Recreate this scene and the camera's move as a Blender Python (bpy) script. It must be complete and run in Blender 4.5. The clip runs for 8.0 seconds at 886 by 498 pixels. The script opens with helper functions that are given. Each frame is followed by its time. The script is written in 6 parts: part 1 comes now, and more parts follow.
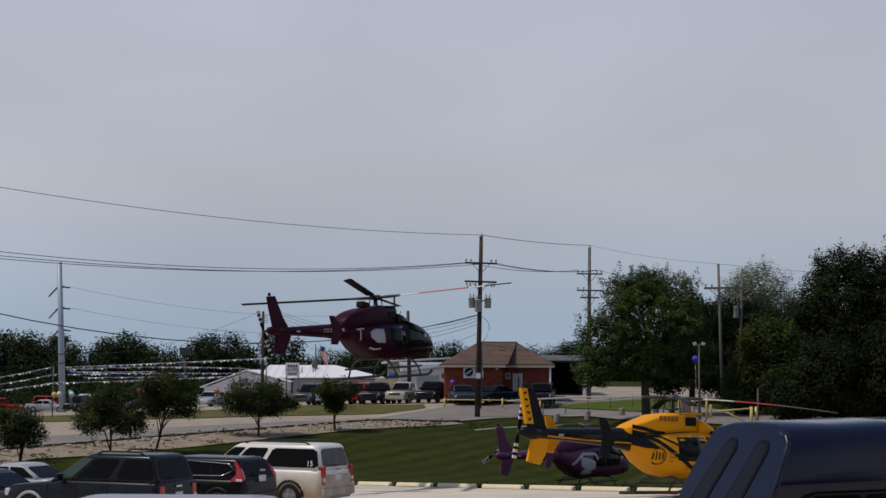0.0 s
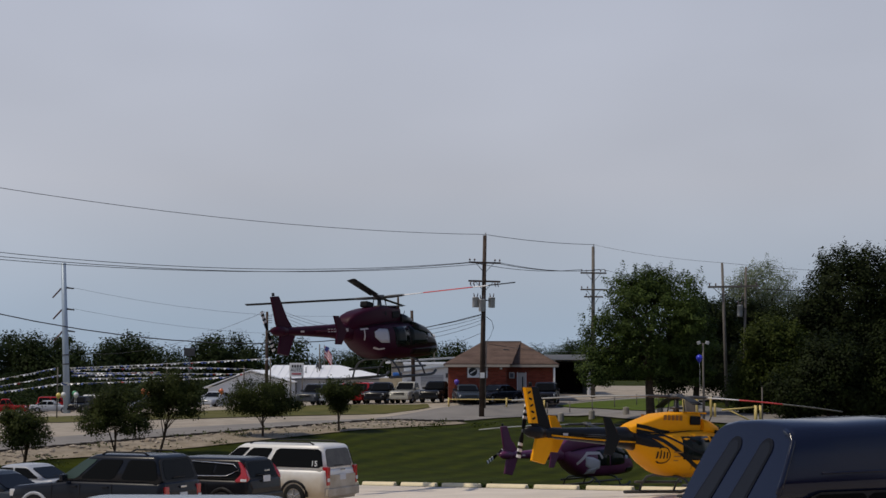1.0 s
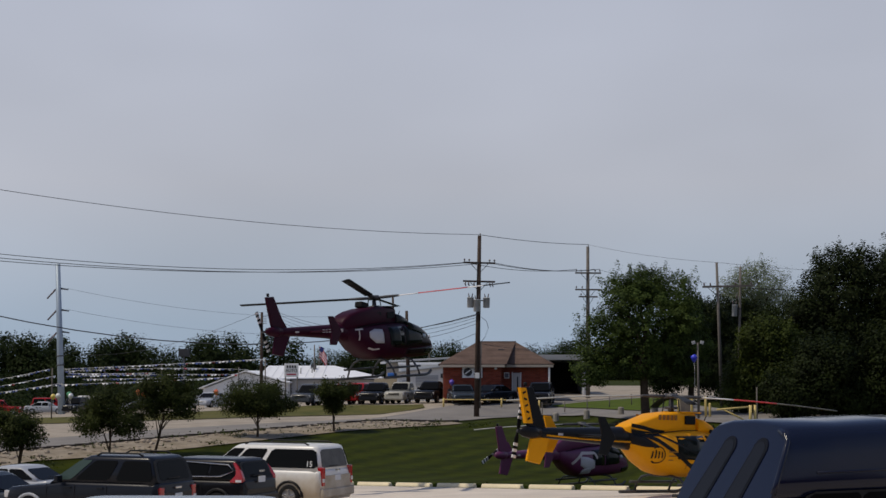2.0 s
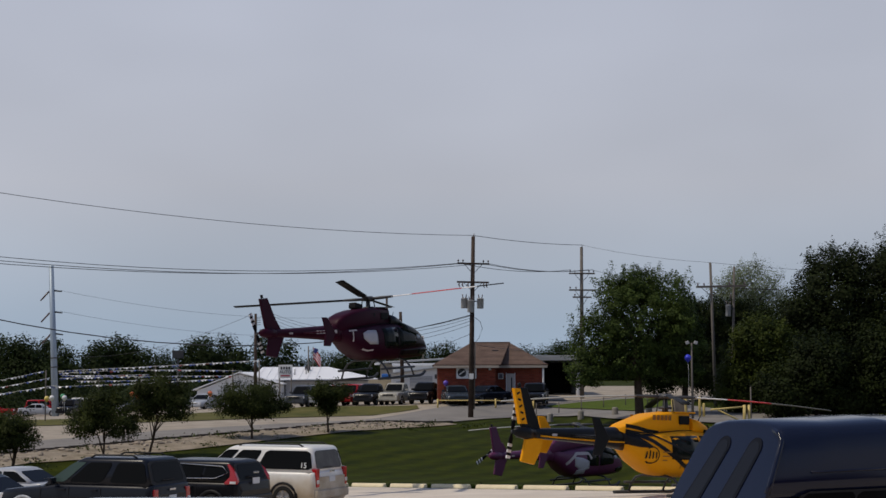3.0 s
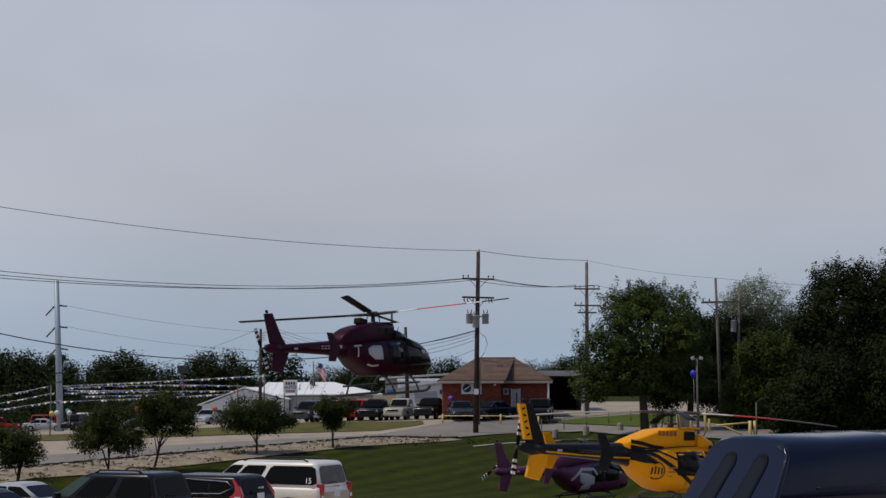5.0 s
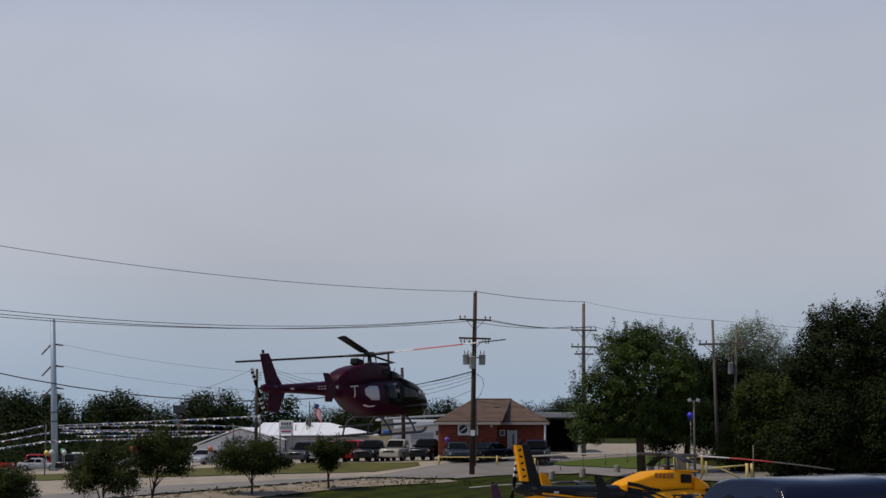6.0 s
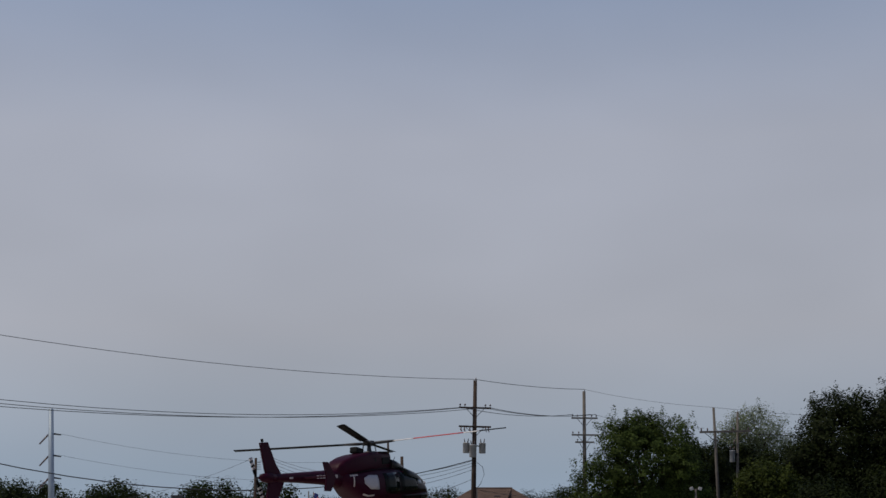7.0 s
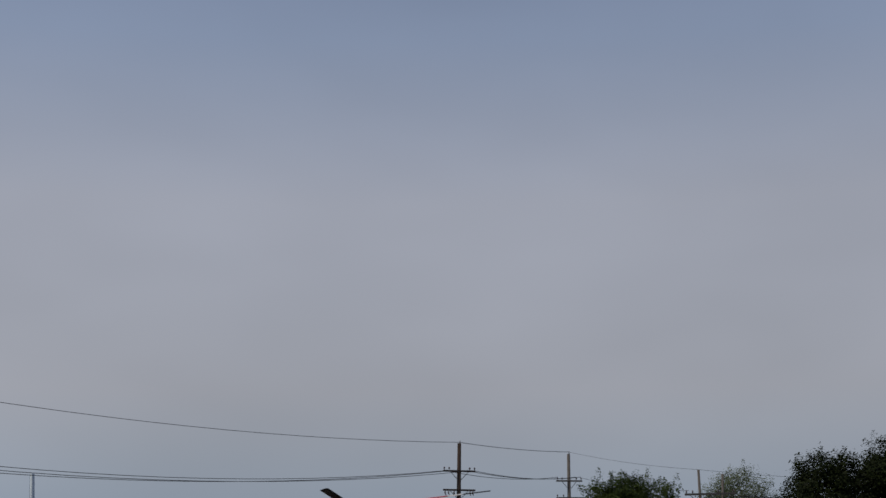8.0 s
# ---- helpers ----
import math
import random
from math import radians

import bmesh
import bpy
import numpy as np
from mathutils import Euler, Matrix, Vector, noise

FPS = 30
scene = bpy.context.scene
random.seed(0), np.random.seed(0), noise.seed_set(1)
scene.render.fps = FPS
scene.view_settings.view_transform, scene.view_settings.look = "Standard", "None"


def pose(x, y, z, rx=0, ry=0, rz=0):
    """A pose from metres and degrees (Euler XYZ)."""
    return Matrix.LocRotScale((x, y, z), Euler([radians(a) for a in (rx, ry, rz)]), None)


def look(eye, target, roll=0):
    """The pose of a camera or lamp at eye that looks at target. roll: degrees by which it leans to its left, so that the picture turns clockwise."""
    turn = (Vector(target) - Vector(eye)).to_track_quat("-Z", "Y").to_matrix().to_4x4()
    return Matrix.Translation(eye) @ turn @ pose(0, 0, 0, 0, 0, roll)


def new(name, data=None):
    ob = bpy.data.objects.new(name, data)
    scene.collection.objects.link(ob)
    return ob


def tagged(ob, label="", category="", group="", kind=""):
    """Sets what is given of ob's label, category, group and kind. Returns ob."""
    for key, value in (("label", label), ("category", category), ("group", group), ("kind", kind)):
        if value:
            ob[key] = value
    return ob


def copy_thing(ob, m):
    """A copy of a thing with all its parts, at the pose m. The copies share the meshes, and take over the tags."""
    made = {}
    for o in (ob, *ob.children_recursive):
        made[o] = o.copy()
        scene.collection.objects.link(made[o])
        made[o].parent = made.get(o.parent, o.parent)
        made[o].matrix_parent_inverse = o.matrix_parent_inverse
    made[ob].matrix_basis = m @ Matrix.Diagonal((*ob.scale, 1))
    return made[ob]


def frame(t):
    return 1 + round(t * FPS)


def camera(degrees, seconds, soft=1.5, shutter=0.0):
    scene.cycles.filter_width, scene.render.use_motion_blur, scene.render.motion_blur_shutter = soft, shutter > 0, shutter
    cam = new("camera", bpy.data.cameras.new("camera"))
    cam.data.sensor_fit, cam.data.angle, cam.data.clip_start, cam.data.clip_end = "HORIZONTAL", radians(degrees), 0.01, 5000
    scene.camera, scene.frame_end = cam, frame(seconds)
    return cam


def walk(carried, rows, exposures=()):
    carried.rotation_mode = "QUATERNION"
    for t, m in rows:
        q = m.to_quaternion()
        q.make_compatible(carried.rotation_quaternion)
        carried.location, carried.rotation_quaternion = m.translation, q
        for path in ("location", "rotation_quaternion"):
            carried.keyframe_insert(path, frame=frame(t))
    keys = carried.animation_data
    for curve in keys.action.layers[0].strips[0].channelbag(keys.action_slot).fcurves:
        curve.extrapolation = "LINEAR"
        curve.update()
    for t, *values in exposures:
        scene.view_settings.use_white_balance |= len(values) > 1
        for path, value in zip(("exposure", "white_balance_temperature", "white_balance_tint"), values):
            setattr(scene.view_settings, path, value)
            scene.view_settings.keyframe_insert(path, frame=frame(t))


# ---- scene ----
cam = camera(32.0, 8.0, soft=1.5)
EYE = (0.0, 0.0, 4.2)


def aim(up, turn, lean):
    """A hand-held camera that only turns where it stands: degrees up, to its left, and leaning."""
    return pose(*EYE, 0, 0, turn) @ pose(0, 0, 0, up) @ pose(0, 0, 0, 0, lean) @ pose(0, 0, 0, 90)


walk(cam, [
    (0.0, aim(4.549, -0.189, -0.203)),
    (0.5, aim(4.475, 0.0, 0.0)),
    (1.0, aim(4.537, -0.053, -0.027)),
    (1.5, aim(4.540, -0.114, -0.011)),
    (3.0, aim(4.577, -0.484, 0.266)),
    (3.5, aim(4.604, -0.269, 0.208)),
    (4.0, aim(4.663, -0.102, 0.262)),
    (4.5, aim(4.805, -0.239, 0.279)),
    (4.7, aim(4.90, -0.26, 0.26)),
    (5.8, aim(6.22, -0.39, -0.02)),
    (6.0, aim(6.651, -0.408, -0.054)),
    (6.5, aim(9.099, -0.483, -0.031)),
    (7.0, aim(9.902, -0.423, 0.093)),
    (7.5, aim(11.541, -1.083, -0.021)),
    (8.0, aim(12.212, -1.056, 0.387)),
], exposures=[(0.0, 0.04), (4.7, 0.04), (6.0, 0.05), (6.5, -0.06), (7.0, -0.24), (8.0, -0.42)])

# ---- light ----
SUN_EL, SUN_AZ = 60.0, -106.0      # degrees; azimuth from straight ahead (+y), negative to the left
world = bpy.data.worlds.new("hazy_sky")
scene.world = world
world.use_nodes = True
wn, wl = world.node_tree.nodes, world.node_tree.links
wn.clear()
sky = wn.new("ShaderNodeTexSky")
sky.sky_type, sky.sun_disc = "NISHITA", False
sky.sun_elevation, sky.sun_rotation = radians(SUN_EL), radians(SUN_AZ)
sky.dust_density, sky.air_density = 4.0, 1.2
coord = wn.new("ShaderNodeTexCoord")
sep = wn.new("ShaderNodeSeparateXYZ")
wl.new(coord.outputs["Generated"], sep.inputs[0])
ramp = wn.new("ShaderNodeValToRGB")       # thin high overcast, bluer higher up
ramp.color_ramp.elements[0].position, ramp.color_ramp.elements[0].color = 0.0, (0.355, 0.455, 0.59, 1)
ramp.color_ramp.elements[1].position, ramp.color_ramp.elements[1].color = 0.50, (0.13, 0.19, 0.36, 1)
for place, tone in ((0.03, (0.35, 0.435, 0.55)), (0.12, (0.472, 0.49, 0.56)), (0.24, (0.475, 0.50, 0.59)), (0.34, (0.33, 0.405, 0.57))):
    e = ramp.color_ramp.elements.new(place)
    e.color = (*tone, 1)
wl.new(sep.outputs["Z"], ramp.inputs[0])
stretch = wn.new("ShaderNodeMapping")
stretch.inputs["Scale"].default_value = (2.2, 2.2, 5.0)
wl.new(coord.outputs["Generated"], stretch.inputs[0])
cloud = wn.new("ShaderNodeTexNoise")
cloud.inputs["Scale"].default_value, cloud.inputs["Detail"].default_value, cloud.inputs["Roughness"].default_value = 1.3, 3.0, 0.5
wl.new(stretch.outputs[0], cloud.inputs["Vector"])
cr = wn.new("ShaderNodeMapRange")
cr.inputs["From Min"].default_value, cr.inputs["From Max"].default_value = 0.3, 0.7
cr.inputs["To Min"].default_value, cr.inputs["To Max"].default_value = 0.92, 1.08
wl.new(cloud.outputs["Fac"], cr.inputs["Value"])
veil = wn.new("ShaderNodeMix")
veil.data_type, veil.blend_type = "RGBA", "MULTIPLY"
veil.inputs[0].default_value = 1.0
wl.new(ramp.outputs[0], veil.inputs[6])
wl.new(cr.outputs[0], veil.inputs[7])
bg_sky, bg_veil, add = wn.new("ShaderNodeBackground"), wn.new("ShaderNodeBackground"), wn.new("ShaderNodeAddShader")
bg_sky.inputs[1].default_value, bg_veil.inputs[1].default_value = 0.010, 0.87
wl.new(sky.outputs[0], bg_sky.inputs[0])
wl.new(veil.outputs[2], bg_veil.inputs[0])
wl.new(bg_sky.outputs[0], add.inputs[0])
wl.new(bg_veil.outputs[0], add.inputs[1])
out = wn.new("ShaderNodeOutputWorld")
wl.new(add.outputs[0], out.inputs[0])

sun = new("sun", bpy.data.lights.new("sun", "SUN"))
sun.data.energy, sun.data.angle, sun.data.color = 2.3, radians(1.5), (1.0, 0.89, 0.72)
_az, _el = radians(SUN_AZ), radians(SUN_EL)
SUN_DIR = Vector((math.sin(_az) * math.cos(_el), math.cos(_az) * math.cos(_el), math.sin(_el)))
sun.matrix_world = look(Vector((0, 60, 0)) + SUN_DIR * 120, (0, 60, 0))


# ---- materials ----
def surface(name, base, rough=0.6, vary=0.12, size=1.0, metal=0.0, bump=0.0, grain=12.0, second=None, coat=0.0, each=0.0, spec=0.5):
    """A node material: base colour varied at a large and a fine scale (noise in metres), bump, and per-object chance."""
    m = bpy.data.materials.new(name)
    m.use_nodes = True
    nt = m.node_tree
    n, l = nt.nodes, nt.links
    b = n["Principled BSDF"]
    tc = n.new("ShaderNodeTexCoord")
    big, fine = n.new("ShaderNodeTexNoise"), n.new("ShaderNodeTexNoise")
    big.inputs["Scale"].default_value, big.inputs["Detail"].default_value = 1.0 / size, 4
    fine.inputs["Scale"].default_value, fine.inputs["Detail"].default_value = grain / size, 3
    for t in (big, fine):
        l.new(tc.outputs["Object"], t.inputs["Vector"])
    sums = n.new("ShaderNodeMath")
    sums.operation = "MULTIPLY_ADD"
    l.new(fine.outputs["Fac"], sums.inputs[0])
    sums.inputs[1].default_value = 0.5
    l.new(big.outputs["Fac"], sums.inputs[2])
    rng = n.new("ShaderNodeMapRange")
    rng.inputs["From Min"].default_value, rng.inputs["From Max"].default_value = 0.45, 1.05
    l.new(sums.outputs[0], rng.inputs["Value"])
    mix = n.new("ShaderNodeMix")
    mix.data_type = "RGBA"
    lo = second if second else tuple(c * (1 - vary) for c in base)
    mix.inputs[6].default_value, mix.inputs[7].default_value = (*lo, 1), (*[min(1, c * (1 + vary * 0.5)) for c in base], 1)
    l.new(rng.outputs[0], mix.inputs[0])
    colour = mix.outputs[2]
    if each:
        oi = n.new("ShaderNodeObjectInfo")
        hsv = n.new("ShaderNodeHueSaturation")
        mr = n.new("ShaderNodeMapRange")
        mr.inputs["To Min"].default_value, mr.inputs["To Max"].default_value = 1 - each, 1 + each
        l.new(oi.outputs["Random"], mr.inputs["Value"])
        l.new(mr.outputs[0], hsv.inputs["Value"])
        l.new(colour, hsv.inputs["Color"])
        colour = hsv.outputs[0]
    l.new(colour, b.inputs["Base Color"])
    b.inputs["Roughness"].default_value, b.inputs["Metallic"].default_value = rough, metal
    b.inputs["Coat Weight"].default_value = coat
    b.inputs["Specular IOR Level"].default_value = spec if rough < 0.8 else 0.08
    b.inputs["Coat Roughness"].default_value = 0.06
    if bump:
        bp = n.new("ShaderNodeBump")
        bp.inputs["Strength"].default_value, bp.inputs["Distance"].default_value = bump, 0.02 * size
        l.new(sums.outputs[0], bp.inputs["Height"])
        l.new(bp.outputs[0], b.inputs["Normal"])
    return m


def foliage(name, dark, light, see=0.25):
    m = bpy.data.materials.new(name)
    m.use_nodes = True
    n, l = m.node_tree.nodes, m.node_tree.links
    b = n["Principled BSDF"]
    geo = n.new("ShaderNodeNewGeometry")
    tc = n.new("ShaderNodeTexCoord")
    nz = n.new("ShaderNodeTexNoise")
    nz.inputs["Scale"].default_value, nz.inputs["Detail"].default_value = 0.75, 3
    l.new(tc.outputs["Object"], nz.inputs["Vector"])
    s = n.new("ShaderNodeMath")
    s.operation = "MULTIPLY_ADD"
    s.inputs[1].default_value = 0.35
    l.new(geo.outputs["Random Per Island"], s.inputs[0])
    l.new(nz.outputs["Fac"], s.inputs[2])
    r = n.new("ShaderNodeMapRange")
    r.inputs["From Min"].default_value, r.inputs["From Max"].default_value = 0.38, 0.98
    l.new(s.outputs[0], r.inputs["Value"])
    mix = n.new("ShaderNodeMix")
    mix.data_type = "RGBA"
    mix.inputs[6].default_value, mix.inputs[7].default_value = (*dark, 1), (*light, 1)
    l.new(r.outputs[0], mix.inputs[0])
    l.new(mix.outputs[2], b.inputs["Base Color"])
    b.inputs["Roughness"].default_value = 0.65
    b.inputs["Specular IOR Level"].default_value = 0.12
    tr = n.new("ShaderNodeBsdfTranslucent")
    l.new(mix.outputs[2], tr.inputs[0])
    ms = n.new("ShaderNodeMixShader")
    ms.inputs[0].default_value = see
    l.new(b.outputs[0], ms.inputs[1])
    l.new(tr.outputs[0], ms.inputs[2])
    l.new(ms.outputs[0], n["Material Output"].inputs[0])
    return m


def glass(name, tint, rough=0.03, spec=0.16):
    m = bpy.data.materials.new(name)
    m.use_nodes = True
    b = m.node_tree.nodes["Principled BSDF"]
    b.inputs["Base Color"].default_value = (*tint, 1)
    b.inputs["Roughness"].default_value, b.inputs["Specular IOR Level"].default_value = rough, spec
    return m


def lawn_material():
    """Mown grass: two-tone mowing stripes that run across the slope, patches and fine grain."""
    m = surface("mown_grass", (0.037, 0.044, 0.0012), 0.95, size=1.0, bump=0.7, grain=30, second=(0.012, 0.020, 0.0008))
    n, l = m.node_tree.nodes, m.node_tree.links
    b = n["Principled BSDF"]
    src = b.inputs["Base Color"].links[0].from_socket
    tc = n.new("ShaderNodeTexCoord")
    mp = n.new("ShaderNodeMapping")
    mp.inputs["Rotation"].default_value = (0, 0, radians(-63))
    l.new(tc.outputs["Object"], mp.inputs[0])
    wv = n.new("ShaderNodeTexWave")
    wv.bands_direction = "Y"
    wv.inputs["Scale"].default_value, wv.inputs["Distortion"].default_value, wv.inputs["Detail Scale"].default_value = 0.16, 2.0, 0.25
    l.new(mp.outputs[0], wv.inputs["Vector"])
    r = n.new("ShaderNodeMapRange")
    r.inputs["To Min"].default_value, r.inputs["To Max"].default_value = 0.74, 1.14
    l.new(wv.outputs["Fac"], r.inputs["Value"])
    hsv = n.new("ShaderNodeHueSaturation")
    l.new(src, hsv.inputs["Color"])
    l.new(r.outputs[0], hsv.inputs["Value"])
    l.new(hsv.outputs[0], b.inputs["Base Color"])
    return m


GRASS = lawn_material()
ISLAND = surface("island_grass", (0.085, 0.115, 0.018), 0.95, size=1.4, bump=0.6, grain=25, second=(0.05, 0.075, 0.012))
VERGE = surface("verge_grass", (0.125, 0.110, 0.040), 0.95, size=1.6, bump=0.5, grain=25, second=(0.060, 0.068, 0.020))
ASPHALT = surface("worn_asphalt", (0.22, 0.205, 0.19), 0.85, 0.25, 3.0, bump=0.3, grain=40)
CONCRETE = surface("pale_concrete", (0.62, 0.55, 0.47), 0.85, 0.2, 2.5, bump=0.3, grain=40)
GRAVEL = surface("pale_gravel", (0.35, 0.305, 0.25), 0.95, 0.3, 1.5, bump=0.6, grain=60)
ROCK = surface("bank_rock", (0.38, 0.33, 0.27), 0.95, size=0.6, bump=0.9, grain=8, second=(0.21, 0.17, 0.13), each=0.25)
SOIL = surface("bank_soil", (0.34, 0.29, 0.23), 0.95, size=0.9, bump=1.0, grain=9, second=(0.17, 0.14, 0.095))
PAINT_CREAM = surface("cream_curb_paint", (0.84, 0.73, 0.50), 0.7, 0.15, 0.6, bump=0.2)
POLE_WOOD = surface("weathered_pole_wood", (0.075, 0.055, 0.045), 0.85, 0.4, 0.5, bump=0.4)
POLE_GREY = surface("grey_pole_wood", (0.16, 0.145, 0.13), 0.85, 0.35, 0.5, bump=0.4)
STEEL = surface("galvanised_steel", (0.30, 0.37, 0.45), 0.5, 0.12, 1.5, metal=0.25)
TANK_GREY = surface("transformer_grey", (0.42, 0.42, 0.42), 0.5, 0.15, 0.5)
DARK_IRON = surface("dark_iron", (0.04, 0.04, 0.045), 0.5, 0.2, 0.4)
INSULATOR = surface("insulator_porcelain", (0.10, 0.07, 0.07), 0.3, 0.1, 0.2)
CABLE = surface("black_cable", (0.03, 0.03, 0.033), 0.6, 0.1, 1.0)
BARK = surface("tree_bark", (0.075, 0.055, 0.04), 0.9, 0.4, 0.3, bump=0.7)
BRICK = surface("red_brick", (0.27, 0.068, 0.043), 0.85, 0.3, 0.8, bump=0.3, grain=20, each=0.22)
MORTAR = surface("brick_mortar", (0.17, 0.09, 0.07), 0.9, 0.2, 0.5)
SHINGLE = surface("brown_shingles", (0.155, 0.108, 0.088), 0.9, 0.3, 0.9, bump=0.4, grain=20, each=0.12)
WHITE_SIDING = surface("white_siding", (0.72, 0.73, 0.74), 0.6, 0.08, 2.0)
GREY_SIDING = surface("grey_siding", (0.42, 0.43, 0.46), 0.6, 0.1, 2.0)
WHITE_METAL = surface("white_roof_metal", (0.80, 0.81, 0.83), 0.45, 0.06, 3.0)
GREY_ROOF = surface("grey_roof_metal", (0.34, 0.35, 0.36), 0.6, 0.12, 3.0)
WHITE_PAINT = surface("white_paint", (0.78, 0.78, 0.78), 0.5, 0.06, 1.0)
BLACK_PAINT = surface("black_paint", (0.015, 0.015, 0.017), 0.5, 0.1, 1.0)
INTERIOR_SHADE = surface("painted_interior_shade", (0.02, 0.02, 0.022), 0.8, 0.2, 1.0)
YELLOW_PIPE = surface("yellow_pipe_paint", (0.62, 0.47, 0.16), 0.55, 0.2, 0.5)
RED_PAINT = surface("red_paint", (0.45, 0.03, 0.03), 0.5, 0.15, 0.5)
BLUE_PAINT = surface("blue_paint", (0.03, 0.05, 0.45), 0.5, 0.15, 0.5)
LEAF_DARK = foliage("dark_leaves", (0.006, 0.010, 0.003), (0.025, 0.037, 0.007))
LEAF_MID = foliage("fresh_leaves", (0.014, 0.026, 0.006), (0.088, 0.128, 0.028))
LEAF_PALE = foliage("pale_willow_leaves", (0.085, 0.115, 0.06), (0.19, 0.22, 0.125))
LEAF_YELLOW = foliage("yellowish_leaves", (0.016, 0.026, 0.005), (0.064, 0.084, 0.012))
LEAF_YOUNG = foliage("young_tree_leaves", (0.013, 0.020, 0.005), (0.060, 0.076, 0.015))
LEAF_FAR = foliage("far_leaves", (0.008, 0.014, 0.0035), (0.028, 0.046, 0.009))


# ---- mesh helpers ----
def part(name, bm, material, parent=None, label=""):
    """Links a bmesh as one mesh object, under a thing or a part where one is given."""
    me = bpy.data.meshes.new(name)
    bm.to_mesh(me)
    bm.free()
    me.materials.append(material)
    ob = new(name, me)
    if parent is not None:
        ob.parent = parent
    return tagged(ob, label)


def raw(name, verts, faces, material, parent=None, label="", smooth=False):
    me = bpy.data.meshes.new(name)
    me.from_pydata(verts, [], faces)
    me.update()
    if smooth:
        me.polygons.foreach_set("use_smooth", [True] * len(me.polygons))
    me.materials.append(material)
    ob = new(name, me)
    if parent is not None:
        ob.parent = parent
    return tagged(ob, label)


def empty(name, m, label, category, group="", kind=""):
    ob = new(name)
    ob.matrix_basis = m
    return tagged(ob, label, category, group, kind)


def box(sx, sy, sz, at=(0, 0, 0), bevel=0.0, turn=None, bm=None):
    """A box round the point at, bevelled."""
    b = bmesh.new()
    bmesh.ops.create_cube(b, size=1.0)
    bmesh.ops.scale(b, vec=(sx, sy, sz), verts=b.verts)
    if bevel:
        bmesh.ops.bevel(b, geom=b.edges[:], offset=bevel, segments=2, affect="EDGES", profile=0.6)
    if turn is not None:
        bmesh.ops.transform(b, matrix=turn, verts=b.verts)
    bmesh.ops.translate(b, vec=at, verts=b.verts)
    return join(bm, b)


def join(bm, b):
    if bm is None:
        return b
    me = bpy.data.meshes.new("tmp")
    b.to_mesh(me)
    b.free()
    bm.from_mesh(me)
    bpy.data.meshes.remove(me)
    return bm


def tube(points, radius, sides=8, bm=None, closed=True):
    """A round bar along points; radius is one number or one for each point."""
    b = bmesh.new()
    pts = [Vector(p) for p in points]
    rr = radius if isinstance(radius, (list, tuple)) else [radius] * len(pts)
    rings = []
    for i, p in enumerate(pts):
        d = (pts[min(i + 1, len(pts) - 1)] - pts[max(i - 1, 0)]).normalized()
        a = d.cross(Vector((0, 0, 1)) if abs(d.z) < 0.9 else Vector((1, 0, 0))).normalized()
        c = d.cross(a)
        rings.append([b.verts.new(p + (a * math.cos(k * 2 * math.pi / sides) + c * math.sin(k * 2 * math.pi / sides)) * rr[i]) for k in range(sides)])
    for u, v in zip(rings, rings[1:]):
        for k in range(sides):
            f = b.faces.new((u[k], u[(k + 1) % sides], v[(k + 1) % sides], v[k]))
            f.smooth = True
    if closed:
        b.faces.new(rings[0][::-1])
        b.faces.new(rings[-1])
    bmesh.ops.recalc_face_normals(b, faces=b.faces[:])
    return join(bm, b)


def loft(rings, cap=True, smooth=True, bm=None):
    """Skins a row of closed rings with the same number of points."""
    b = bmesh.new()
    vs = [[b.verts.new(p) for p in r] for r in rings]
    k = len(vs[0])
    for u, v in zip(vs, vs[1:]):
        for i in range(k):
            f = b.faces.new((u[i], u[(i + 1) % k], v[(i + 1) % k], v[i]))
            f.smooth = smooth
    if cap:
        b.faces.new(vs[0][::-1])
        b.faces.new(vs[-1])
    bmesh.ops.recalc_face_normals(b, faces=b.faces[:])
    return join(bm, b)


def slab(outline, thick, axis="y", bevel=0.0):
    """A flat outline (pairs) given thickness round 0 along an axis; for y the pairs are x, z; for x: y, z; for z: x, y."""
    b = bmesh.new()
    put = {"y": lambda a, c, t: (a, t, c), "x": lambda a, c, t: (t, a, c), "z": lambda a, c, t: (a, c, t)}[axis]
    lo = [b.verts.new(put(a, c, -thick / 2)) for a, c in outline]
    hi = [b.verts.new(put(a, c, thick / 2)) for a, c in outline]
    b.faces.new(lo)
    b.faces.new(hi[::-1])
    k = len(lo)
    for i in range(k):
        b.faces.new((lo[i], hi[i], hi[(i + 1) % k], lo[(i + 1) % k]))
    bmesh.ops.recalc_face_normals(b, faces=b.faces[:])
    if bevel:
        bmesh.ops.bevel(b, geom=b.edges[:], offset=bevel, segments=1, affect="EDGES")
    return b


def step(a):
    a = max(0.0, min(1.0, a))
    return a * a * (3 - 2 * a)


# ---- ground ----
def kerb_q(x, y):
    """Metres past the line of wheel stops at the far edge of the lot."""
    return 0.8 * (x - 7.4) + 0.6 * (y - 51.0)


